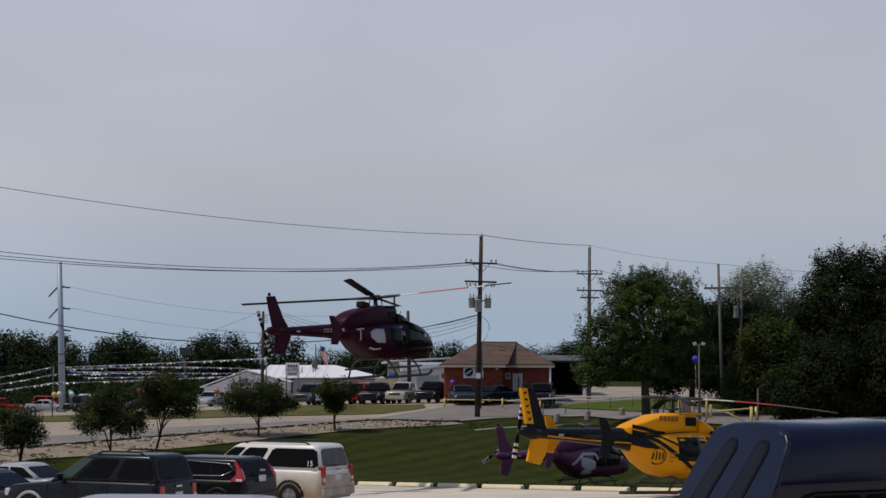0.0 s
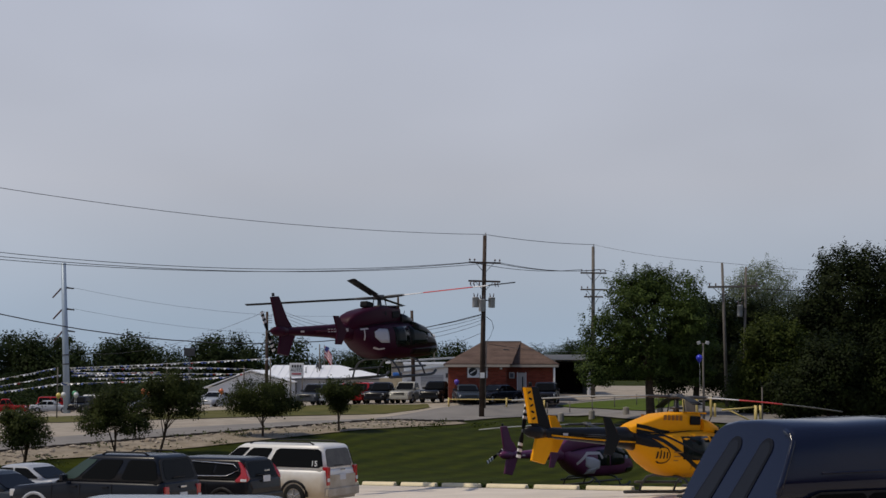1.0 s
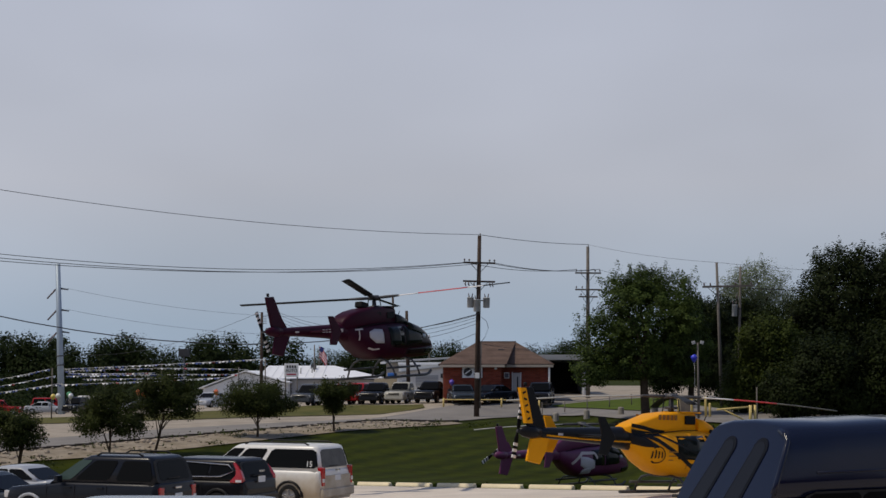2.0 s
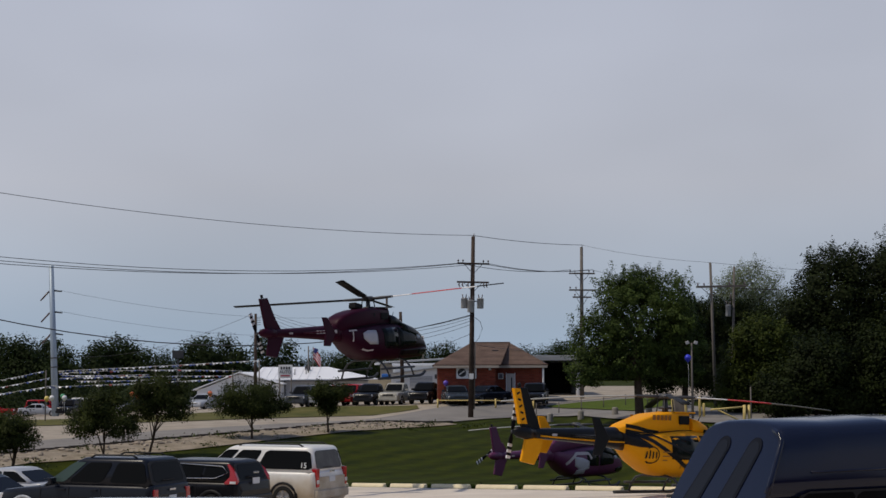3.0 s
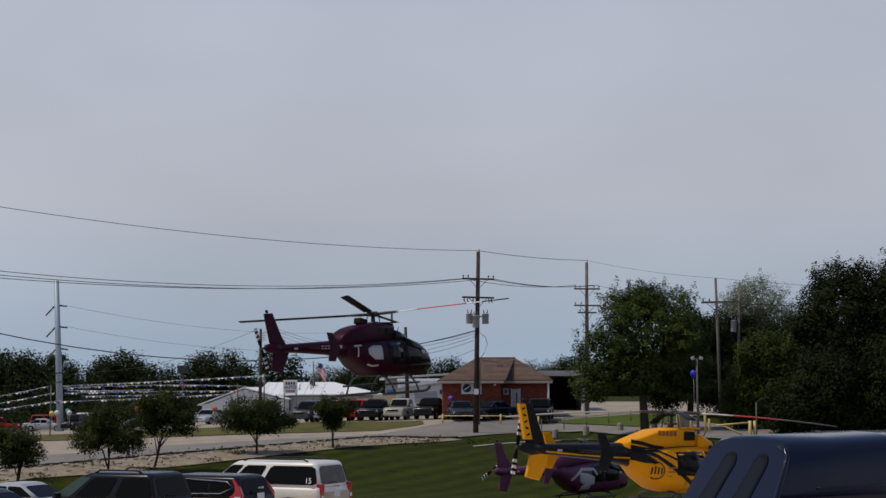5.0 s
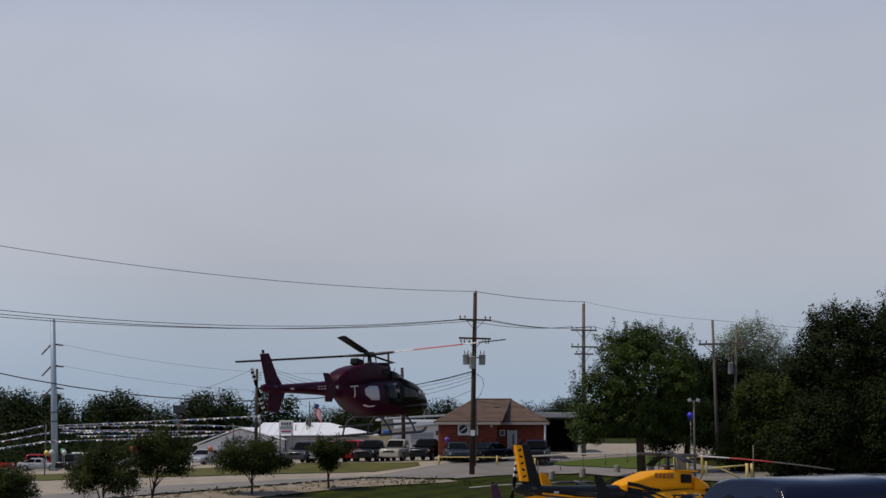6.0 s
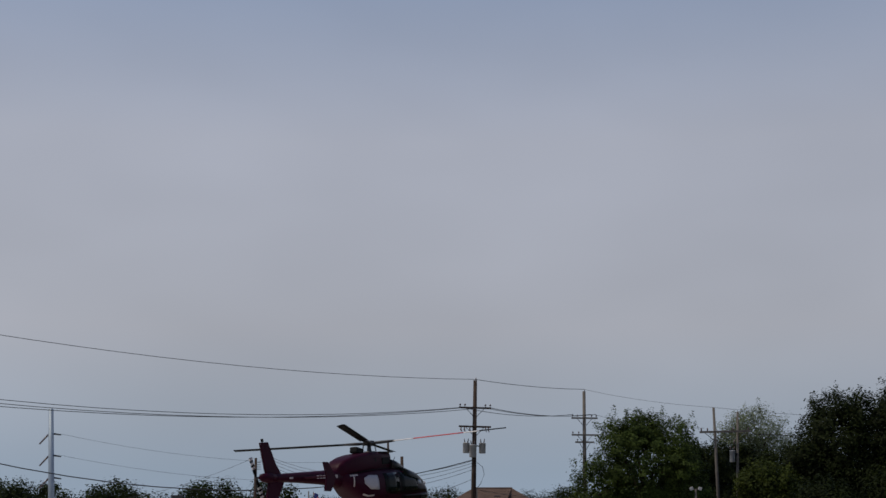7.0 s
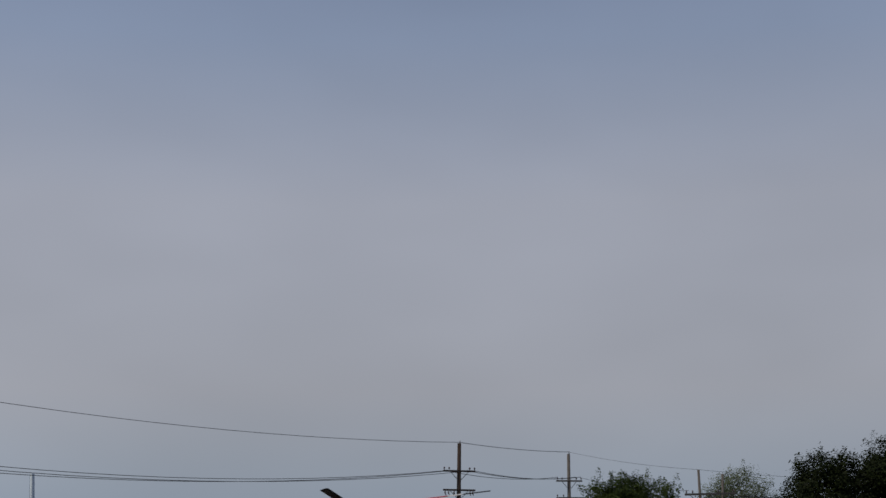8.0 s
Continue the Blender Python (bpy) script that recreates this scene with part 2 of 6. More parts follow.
def dip(x, y):
    """How far the road's edge and the yard are lowered, to fit the camera's view, below the even slope that climbs to
    the brick office.
    """
    r = -0.7 * (x - 2.7) + 0.71 * (y - 109.0)
    k = step((r - 1.0) / 7.0)
    edge, yard = 0.25 + 0.5 * step((x + 5.0) / 7.0), 0.30 + 0.45 * step((x + 20.0) / 20.0)
    deep = (edge * (1 - k) + yard * k) * (1 - step((x - 6.0) / 12.0)) + 0.25 * step((y - 150.0) / 30.0) * step((-15.0 - x) / 20.0)
    return deep * (1 - step(r / 11.0) * step((x + 5.5) / 8.5))


def level(x, y):
    """The ground's height: the lot falls away, the lawn rises to the road and the sales yard beyond."""
    low = 1.93 + 0.028 * max(-40, min(40, x)) - 0.037 * max(-30, min(78, y)) - 0.6 * step(kerb_q(x, y) / 14.0)
    high = 1.5 + 0.035 * max(-60.0, min(4.0, x)) + 0.02 * max(-30.0, min(45.0, y - 112.0))
    r = -0.7 * (x - 2.7) + 0.71 * (y - 109.0)
    high -= 0.9 * step((y - 124.0) / 42.0) * step((2.0 - x) / 22.0)
    w = 9.0 + 24.0 * step((x + 20.0) / 24.0)
    u = step((r + w) / w)
    r2 = 0.96 * (x - 17.0) + 0.29 * (y - 90.0)
    u = max(u, step((r2 + 12.0) / 12.0))
    z = low * (1 - u) + (high - dip(x, y)) * u
    # the sales yard behind the verge, levelled to fit the camera's view
    k = step((y - 122.5) / 5.5) * step((x + 27.0) / 6.0) * (1 - step((x - 0.5) / 3.0)) * (1 - step((y - 150.0) / 25.0))
    top = 0.70 + 0.0465 * (max(-24.0, min(-10.7, x)) + 24.0) + 0.0225 * (max(-10.7, min(0.5, x)) + 10.7)
    return z * (1 - k) + top * k


def sheet(name, xs, ys, inside, lift, material, label, category):
    """A draped piece of the ground: the cells of a grid whose middle is inside."""
    idx, verts, faces = {}, [], []

    def vid(i, j):
        if (i, j) not in idx:
            idx[i, j] = len(verts)
            verts.append((xs[i], ys[j], level(xs[i], ys[j]) + lift))
        return idx[i, j]
    for i in range(len(xs) - 1):
        for j in range(len(ys) - 1):
            if inside((xs[i] + xs[i + 1]) / 2, (ys[j] + ys[j + 1]) / 2):
                faces.append((vid(i, j), vid(i + 1, j), vid(i + 1, j + 1), vid(i, j + 1)))
    return tagged(raw(name, verts, faces, material, smooth=True), label, category, kind="structure")


def ribbon(name, line, lift, material, label, category, bits=6, steps=3.0):
    """A draped strip between left and right edges: rows of (xl, yl, xr, yr)."""
    verts, faces = [], []
    rows = []
    for a, b in zip(line, line[1:]):
        n = max(1, int(math.hypot(b[0] - a[0], b[1] - a[1]) / steps))
        rows += [[a[k] + (b[k] - a[k]) * i / n for k in range(4)] for i in range(n)]
    rows.append(list(line[-1]))
    for xl, yl, xr, yr in rows:
        for k in range(bits + 1):
            x, y = xl + (xr - xl) * k / bits, yl + (yr - yl) * k / bits
            verts.append((x, y, level(x, y) + lift))
    for i in range(len(rows) - 1):
        for k in range(bits):
            a = i * (bits + 1) + k
            faces.append((a, a + 1, a + bits + 2, a + bits + 1))
    return tagged(raw(name, verts, faces, material, smooth=True), label, category, kind="structure")


def spread(lo, hi, fine_lo, fine_hi, fine):
    a = list(np.arange(fine_lo, fine_hi + 0.01, fine))
    v, s = fine_lo, fine
    while v > lo:
        s *= 1.5
        v -= s
        a.insert(0, v)
    v, s = fine_hi, fine
    while v < hi:
        s *= 1.5
        v += s
        a.append(v)
    return a


GX, GY = spread(-2500, 2500, -60, 60, 1.0), spread(-1500, 3000, -10, 190, 1.0)
sheet("ground", GX, GY, lambda x, y: True, 0.0, GRASS, "mown green lawn rising gently towards the road", "lawn")
ribbon("parking_lot", [(-34.0, 52.0, -60.0, 38.0), (-22.0, 65.0, -54.0, 34.0), (-12.5, 72.5, -48.0, 22.0)] + [(-24.0 + 0.6 * s, 92.3 - 0.8 * s, -24.0 + 0.6 * s - 34, 40.0 - s) for s in (28, 40, 60, 80, 100, 115)], 0.05, CONCRETE,
       "sunlit pale concrete parking lot", "parking lot", bits=60, steps=1.5)
ROAD = [(-72, 42, -64, 34), (-35.8, 82.5, -28.5, 74.5), (-29.3, 91.6, -23.0, 84.0), (-21.8, 99.5, -15.5, 92.0), (-10.5, 110.3, -4.6, 102.5),
        (-0.5, 118.7, 4.0, 110.5), (9.5, 126, 12, 117.5), (20, 133, 21, 124), (60, 138, 60, 129)]
ribbon("road", ROAD, 0.07, ASPHALT, "grey worn asphalt road along the bank", "road", bits=16, steps=1.0)
ribbon("driveway", [(6.2, 117.5, 15.5, 126), (8.2, 112.6, 17.5, 119), (10.5, 109.6, 19.0, 113), (12.0, 103.0, 20.0, 105), (14.6, 95, 24, 98), (18, 86, 45, 90)], 0.09, ASPHALT, "grey asphalt driveway behind the lawn", "driveway", bits=20, steps=1.0)
ribbon("island", [(9.0, 121.6, 9.1, 121.2), (12.1, 124.5, 11.4, 117.7), (14.5, 125.6, 12.8, 112.2), (16.9, 126.4, 14.2, 107.6), (18.6, 125.6, 16.8, 111.5), (19.6, 121.0, 19.2, 117.0)], 0.15, ISLAND, "bright grass island between the road and the driveway", "lawn", bits=12, steps=1.0)
ribbon("sales_yard", [(-100, 205, -66, 42), (-70, 205, -33.6, 81.0), (-58, 203, -27.2, 89.9), (-38, 200, -19.7, 97.9), (-16, 195, -8.7, 108.9), (-2, 190, 0.7, 118.0), (9, 180, 9.6, 127), (30, 175, 30, 136)], 0.05, GRAVEL,
       "pale gravel yard where cars are for sale", "yard", bits=90)
ribbon("verge", [(-46.0, 136.0, -40.0, 122.0), (-32.0, 129.0, -29.0, 117.0), (-20.0, 127.0, -17.8, 115.5), (-8.6, 128.0, -7.6, 120.0), (-1.1, 126.0, -0.9, 121.5)], 0.10, VERGE, "strip of dry grass beside the road", "verge", bits=24, steps=1.0)



# ---- bank of rubble below the road ----
def bank_line(s):
    """A point on the near edge of the road, s from 0 (left) to 1 (where the bank ends)."""
    pts = [(-36.0, 66.0), (-28.8, 74.2), (-23.3, 83.7), (-15.8, 91.7), (-4.9, 102.2), (1.5, 107.5)]
    k = min(int(s * 5), 4)
    f = s * 5 - k
    return pts[k][0] + (pts[k + 1][0] - pts[k][0]) * f, pts[k][1] + (pts[k + 1][1] - pts[k][1]) * f


BANK = [(-36.2, 66.2, -33.8, 64.6), (-29.0, 74.4, -26.4, 73.0), (-23.5, 83.9, -20.9, 81.6), (-16.0, 91.9, -13.5, 87.6), (-5.1, 102.4, -3.4, 97.2), (1.0, 107.2, 1.8, 105.4)]
ribbon("bank", BANK, 0.06, SOIL, "eroded bank of rubble and bare soil below the road", "bank", bits=10, steps=1.5)


def road_edge():
    b = None
    for i in range(60):
        x, y = bank_line(i / 60)
        x2, y2 = bank_line((i + 1) / 60)
        ln = math.hypot(x2 - x, y2 - y)
        b = box(ln - 0.02, 0.22, 0.22, ((x + x2) / 2, (y + y2) / 2, (level(x, y) + level(x2, y2)) / 2 + 0.06), 0.02, Matrix.Rotation(math.atan2(y2 - y, x2 - x), 4, "Z"), b)
    tagged(part("road_edging", b, surface("dark_edging", (0.07, 0.06, 0.055), 0.9, 0.3, 0.6)), "dark edging strip along the road's near edge", "edging", kind="structure")


road_edge()


def rocks():
    rng = random.Random(5)
    shapes = []
    for k in range(5):
        b = bmesh.new()
        bmesh.ops.create_icosphere(b, subdivisions=1, radius=0.5)
        for v in b.verts:
            v.co *= rng.uniform(0.7, 1.25)
            v.co.z *= 0.85
        me = bpy.data.meshes.new("rock")
        b.to_mesh(me)
        b.free()
        me.materials.append(ROCK)
        shapes.append(me)
    heap = empty("rubble", Matrix(), "tan and grey rubble strewn on the bank", "rubble", kind="structure")
    for i in range(300):
        s = rng.uniform(0.1, 0.93)
        x, y = bank_line(s)
        d = rng.uniform(0.2, 3.0)
        x, y = x + 0.68 * d, y - 0.73 * d
        o = new("rock", rng.choice(shapes))
        o.parent = heap
        k = rng.uniform(0.12, 0.42)
        o.matrix_basis = Matrix.Translation((x, y, level(x, y) + 0.06)) @ Matrix.Rotation(rng.uniform(0, 6), 4, "Z") @ Matrix.Diagonal((k * rng.uniform(0.8, 1.7), k, k * 0.8, 1))


rocks()


# ---- trees ----
def leaf_mesh(name, centres, sizes, material, parent, rng, facing=None):
    """A crown of many small leaves, one mesh; facing is the side each leaf turns to the light."""
    n = len(centres)
    if facing is None:
        facing = np.array([0.0, 0.0, 0.5]) + 0 * centres
    f = facing + rng.normal(size=(n, 3)) * 0.33
    f /= np.linalg.norm(f, axis=1, keepdims=True)
    a = np.cross(f, rng.normal(size=(n, 3)))
    a /= np.linalg.norm(a, axis=1, keepdims=True)
    b = np.cross(f, a)
    s = np.asarray(sizes)[:, None]
    a, b = a * s * 0.5, b * s * 0.32
    v = np.empty((n * 4, 3))
    v[0::4], v[1::4], v[2::4], v[3::4] = centres - a, centres + b, centres + a, centres - b
    me = bpy.data.meshes.new(name)
    me.vertices.add(n * 4)
    me.vertices.foreach_set("co", v.ravel())
    me.loops.add(n * 4)
    me.loops.foreach_set("vertex_index", np.arange(n * 4))
    me.polygons.add(n)
    me.polygons.foreach_set("loop_start", np.arange(0, n * 4, 4))
    me.update()
    me.validate()
    me.materials.append(material)
    ob = new(name, me)
    if parent is not None:
        ob.parent = parent
    return ob


def crown_points(rng, lumps, n, clump):
    """Leaf places and facings: clumps strewn near the surface of rounded lumps (x, y, z, rx, ry, rz)."""
    vol = np.array([l[3] * l[4] * l[5] for l in lumps]) ** 0.7
    pick = rng.choice(len(lumps), size=max(8, n // 45), p=vol / vol.sum())
    L = np.array(lumps)[pick]
    d = rng.normal(size=(len(pick), 3))
    d /= np.linalg.norm(d, axis=1, keepdims=True)
    r = rng.uniform(0.25, 1.0, size=(len(pick), 1)) ** 0.45 * rng.uniform(0.86, 1.06, size=(len(pick), 1))
    tips = L[:, :3] + d * L[:, 3:] * r
    each = rng.choice(len(tips), size=n)
    off = np.clip(rng.normal(size=(n, 3)), -1.7, 1.7)
    facing = d[each] * 0.7 + off * 0.25 + np.array([0.0, 0.0, 0.45])
    return tips, tips[each] + off * clump * np.array([1.0, 1.0, 0.7]), facing


def shoot_points(rng, lumps, shoots, reach, leaf):
    """Leafy shoots that stand out of the crown, mostly upwards, and break its outline."""
    L = np.array(lumps)
    pts, face = [], []
    area = L[:, 3] * L[:, 5]
    for k in range(shoots):
        c = L[rng.choice(len(L), p=area / area.sum())]
        d = rng.normal(size=3)
        d[2] = abs(d[2]) + 0.25
        d /= np.linalg.norm(d)
        way = d * 0.55 + np.array([0.0, 0.0, 0.75])
        way /= np.linalg.norm(way)
        ln = reach * rng.uniform(0.5, 1.3)
        m = int(26 + 60 * ln)
        t = rng.uniform(-0.5, 1.0, size=(m, 1))
        width = leaf * (1.25 - 0.8 * np.clip(t, 0, 1))
        q = c[:3] + d * c[3:] * 0.97 + way * ln * t + rng.normal(size=(m, 3)) * width
        pts.append(q)
        face.append(np.tile(d * 0.6 + np.array([0.0, 0.0, 0.5]), (m, 1)))
    return np.vstack(pts), np.vstack(face)


def tree(name, at, lumps, leaves, leaf, clump, material, label, seed, trunk=0.2, lean=(0, 0), trunk_top=None, category="tree", limbs=9, shoots=30, reach=0.7):
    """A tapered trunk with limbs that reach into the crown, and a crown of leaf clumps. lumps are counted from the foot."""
    rng = np.random.default_rng(seed)
    sunk = dip(*at) * 0.7
    base = empty(name, Matrix.Translation((at[0], at[1], level(*at) + sunk - 0.05)), label, category)
    top = trunk_top if trunk_top else max(l[2] for l in lumps)
    lumps = list(lumps)
    for l in lumps[:]:
        for k in range(3):      # small outlying boughs that break the outline
            d = rng.normal(size=3)
            d /= np.linalg.norm(d)
            d[2] = abs(d[2]) * 0.8 - 0.15
            f = rng.uniform(0.22, 0.38)
            lumps.append((l[0] + d[0] * l[3] * 1.05, l[1] + d[1] * l[4], l[2] + d[2] * l[5] * 1.05, l[3] * f, l[4] * f, l[5] * f * 1.2))
    main = lumps[:]
    tips, pts, facing = crown_points(rng, lumps, leaves, clump)
    more, more_facing = shoot_points(rng, main, shoots, reach, leaf)
    pts, facing = np.vstack((pts, more)), np.vstack((facing, more_facing))
    mid = Vector((lean[0], lean[1], top))
    path = [Vector((0, 0, -0.2)) + (mid * f) + Vector((math.sin(f * 5 + seed) * 0.05 * top * 0.3, math.cos(f * 4) * 0.03 * top * 0.3, 0)) for f in (0, 0.06, 0.3, 0.55, 0.8, 1.0)]
    path[0].z -= sunk
    b = tube(path, [trunk * 1.35, trunk, trunk * 0.82, trunk * 0.6, trunk * 0.38, trunk * 0.12], 8)
    for k in range(limbs):
        f = rng.uniform(0.3, 0.85)
        start = path[0].lerp(path[-1], f)
        end = Vector(tips[rng.integers(len(tips))])
        m = start.lerp(end, 0.5) + Vector((0, 0, 0.12 * (end - start).length))
        b = tube([start, m, end], [trunk * 0.42, trunk * 0.25, trunk * 0.07], 6, b)
    part("trunk", b, BARK, base, "dark rough bark")
    leaf_mesh("crown", pts, rng.uniform(0.6, 1.3, len(pts)) * leaf, material, base, rng, facing)
    return base


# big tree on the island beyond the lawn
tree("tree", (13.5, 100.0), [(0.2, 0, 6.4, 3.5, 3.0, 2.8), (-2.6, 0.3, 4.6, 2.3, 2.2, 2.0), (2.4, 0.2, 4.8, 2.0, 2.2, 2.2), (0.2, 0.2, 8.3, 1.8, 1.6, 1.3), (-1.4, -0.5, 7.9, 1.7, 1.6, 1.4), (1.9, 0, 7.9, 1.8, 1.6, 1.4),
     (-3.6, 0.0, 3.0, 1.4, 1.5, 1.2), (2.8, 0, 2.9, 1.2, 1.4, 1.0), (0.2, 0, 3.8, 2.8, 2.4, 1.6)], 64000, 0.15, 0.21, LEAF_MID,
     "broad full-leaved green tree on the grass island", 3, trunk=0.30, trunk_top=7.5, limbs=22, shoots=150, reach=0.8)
# wood on the right
def wood_tree(at, lumps, n, leafage, words, seed):
    return tree("tree", at, lumps, int(n * 2.7), 0.185, 0.34, leafage, words, seed, trunk=0.26, limbs=10, shoots=70, reach=0.7)


wood_tree((26.4, 104.0), [(0.9, 0, 7.2, 2.8, 3.0, 4.1), (-1.2, 0, 5.8, 1.9, 2.2, 2.6), (2.9, 0, 5.0, 3.0, 3.0, 3.2), (-1.3, 0.5, 4.4, 2.0, 2.4, 2.6), (0.5, 0, 2.2, 3.4, 2.6, 2.2)], 34000, LEAF_DARK, "tall dense dark green tree at the edge of the wood", 20)
wood_tree((32.0, 103.0), [(0, 0, 7.9, 3.5, 3.0, 4.4), (2.0, 0, 4.5, 3.4, 3.0, 3.4), (-1.5, 0, 3.0, 3.0, 3.0, 3.0)], 26000, LEAF_DARK, "tall dense dark tree in the wood", 21)
# Sunlight on the wood's left side is put into these lighter yellow-green leaves.
wood_tree((21.6, 101.0), [(0, 0, 4.2, 1.9, 2.0, 2.4), (1.2, 0, 2.2, 2.0, 2.0, 2.0), (-1.2, 0.4, 1.8, 1.8, 1.8, 1.8)], 18000, LEAF_YELLOW, "bushy tree at the edge of the wood, leaves yellow-green for sunlight", 22)
# The shadow low in the wood is put into these dark leaves.
wood_tree((23.8, 95.0), [(0, 0, 2.8, 2.4, 2.0, 2.4), (2.2, 0, 1.6, 2.2, 1.8, 1.8), (-2.0, 0, 1.4, 1.6, 1.6, 1.5)], 16000, LEAF_DARK, "low thicket at the edge of the wood, leaves darkened for shadow", 23)
wood_tree((29.0, 94.0), [(0, 0, 3.0, 3.2, 2.2, 2.8), (2.6, 0, 1.8, 2.4, 2.0, 2.0)], 16000, LEAF_DARK, "low dark thicket under the tall trees", 24)
wood_tree((20.0, 122.0), [(0, 0, 4.4, 2.2, 2.0, 2.6), (0.6, 0, 6.2, 2.0, 1.8, 2.0), (2.0, 0, 2.8, 2.2, 2.0, 2.2), (-2.0, 0, 2.8, 2.0, 2.0, 2.4)], 20000, LEAF_DARK, "dark green tree behind the power poles", 25)
wood_tree((23.4, 127.0), [(0, 0, 4.7, 2.2, 2.0, 2.4), (0.4, 0, 6.4, 2.3, 1.8, 2.1), (2.6, 0, 6.0, 2.0, 1.8, 2.4), (1.6, 0, 2.6, 2.6, 2.0, 2.2), (-1.4, 0, 3.0, 2.0, 2.0, 2.2)], 20000, LEAF_DARK, "dark green tree behind the power poles", 26)
tree("tree", (31.5, 150.0), [(0, 0, 10.2, 2.9, 2.4, 2.6), (-1.8, 0, 8.6, 1.8, 1.8, 2.0), (1.9, 0, 8.4, 2.0, 1.8, 2.0), (0, 0, 6.5, 2.4, 2, 2.4)], 24000, 0.16, 0.50, LEAF_PALE,
     "airy pale grey-green willow above the wood", 41, trunk=0.25, limbs=22)
tree("tree", (30.6, 107.0), [(1.0, 0, 10.0, 0.9, 1.0, 0.7), (2.2, 0, 9.4, 1.6, 1.4, 1.2)], 2600, 0.28, 0.28, LEAF_DARK, "taller tree standing out of the dark wood", 42, trunk=0.25, limbs=6)

# young trees along the foot of the bank
def young_tree(at, lumps, n, lean, seed):
    t = tree("young_tree", at, lumps, int(n * 2.6), 0.115, 0.20, LEAF_YOUNG, "small young ornamental tree with a dark uneven crown", seed, trunk=0.075, lean=lean, limbs=12, shoots=45, reach=0.5)
    t["group"] = "young trees along the bank"


young_tree((-20.9, 78.0), [(0, 0, 2.45, 1.0, 0.9, 0.85), (-0.5, 0, 1.9, 0.8, 0.7, 0.6), (0.5, 0, 1.85, 0.6, 0.6, 0.5)], 4200, (0.1, 0), 60)
young_tree((-17.2, 82.0), [(0.1, 0, 3.05, 1.25, 1.1, 0.95), (-0.95, 0, 2.2, 1.0, 1.0, 0.75), (0.95, 0, 2.15, 1.0, 1.0, 0.75)], 6000, (0, 0), 61)
young_tree((-15.4, 85.0), [(0.7, 0, 3.5, 1.2, 1.1, 1.0), (1.5, 0, 2.7, 1.0, 0.9, 0.9), (0.0, 0, 2.7, 0.9, 0.8, 0.7)], 6000, (0.7, 0), 62)
young_tree((-10.6, 92.0), [(-0.2, 0, 2.45, 1.7, 1.3, 0.85), (0.9, 0, 1.85, 1.15, 1.0, 0.7), (-1.2, 0, 1.85, 1.15, 1.0, 0.7), (0.2, 0, 1.7, 1.2, 1.0, 0.6)], 8500, (0, 0), 63)
young_tree((-6.3, 95.0), [(0.1, 0, 2.3, 1.3, 0.9, 0.5), (0.0, 0, 1.6, 0.5, 0.5, 0.5)], 4000, (0, 0), 64)


def far_wood(name, x0, x1, y, low, high, n, seed, label, crowns=(), sunk=0.0):
    """A belt of distant trees: clumps of leaves over many crowns."""
    rng = np.random.default_rng(seed)
    lumps, x = [], x0
    while x < x1:
        h = rng.uniform(low, high) * (0.93 + 0.07 * math.sin(x * 0.21 + seed))
        w = rng.uniform(2.2, 4.6)
        yy = y + rng.uniform(-6, 6)
        lumps += [(x, yy, h - w * 0.7, w, w, w * 0.8), (x + rng.uniform(-1, 1), yy, h * 0.40, w * 1.3, w, h * 0.45), (x + w * 0.5, yy, h * 0.25, w * 1.3, w, h * 0.35)]
        if rng.random() < 0.3:
            lumps.append((x + w * 0.4, yy, h * 0.8, w * 0.35, w * 0.35, h * 0.28))
        x += w * rng.uniform(0.75, 1.25)
    for cx, h, w in crowns:      # single trees that stand out of the belt
        yy = y - 3 + rng.uniform(-3, 3)
        lumps += [(cx, yy, h - 1.1, w * 0.45, w * 0.5, 1.1), (cx - w * 0.2, yy, h - 2.4, w * 0.75, w * 0.7, 1.5), (cx + w * 0.25, yy, h - 3.6, w * 0.9, w * 0.8, 1.9), (cx, yy, h * 0.4, w * 1.05, w, h * 0.4)]
    _, pts, facing = crown_points(rng, lumps, n, 0.75)
    ob = leaf_mesh(name, pts, rng.uniform(0.6, 1.4, n) * 0.36, LEAF_FAR, None, rng, facing)
    ob.location.z = level((x0 + x1) / 2, y) + dip((x0 + x1) / 2, y) - sunk
    return tagged(ob, label, "woodland", kind="stuff")


far_wood("woodland", -95, -17, 225, 6.8, 8.4, 360000, 7, "belt of dark green trees behind the sales yard", crowns=(
    (-72, 11.5, 4.0), (-66, 12.0, 3.6), (-62.5, 11.6, 3.0), (-58.5, 11.3, 3.4), (-55.0, 11.0, 2.6), (-52.0, 9.6, 2.0), (-47.7, 10.4, 2.8), (-45.0, 11.5, 2.8), (-42.8, 10.5, 2.0), (-40.5, 9.4, 2.6),
    (-38.0, 9.3, 1.8), (-34.9, 10.5, 2.2), (-32.3, 11.3, 2.7), (-29.5, 11.2, 2.5), (-27.0, 9.8, 1.8), (-23.6, 11.9, 1.9), (-20.2, 10.5, 1.7)), sunk=1.10)
far_wood("woodland", -20, 62, 300, 6.2, 7.8, 165000, 8, "low far belt of hazy green trees")
far_wood("woodland", 27, 130, 190, 7.0, 10.0, 45000, 9, "dark wood beyond the road")
# Belt added for the shade below the far trees; its leaf colour is darkened.
far_wood("woodland", -75, -30, 206, 4.0, 6.0, 60000, 12, "leaf belt added at the yard's back for the shade under the trees", sunk=1.10)
far_wood("woodland", -240, -95, 200, 9.0, 13.0, 9000, 10, "belt of trees beyond the sales yard")


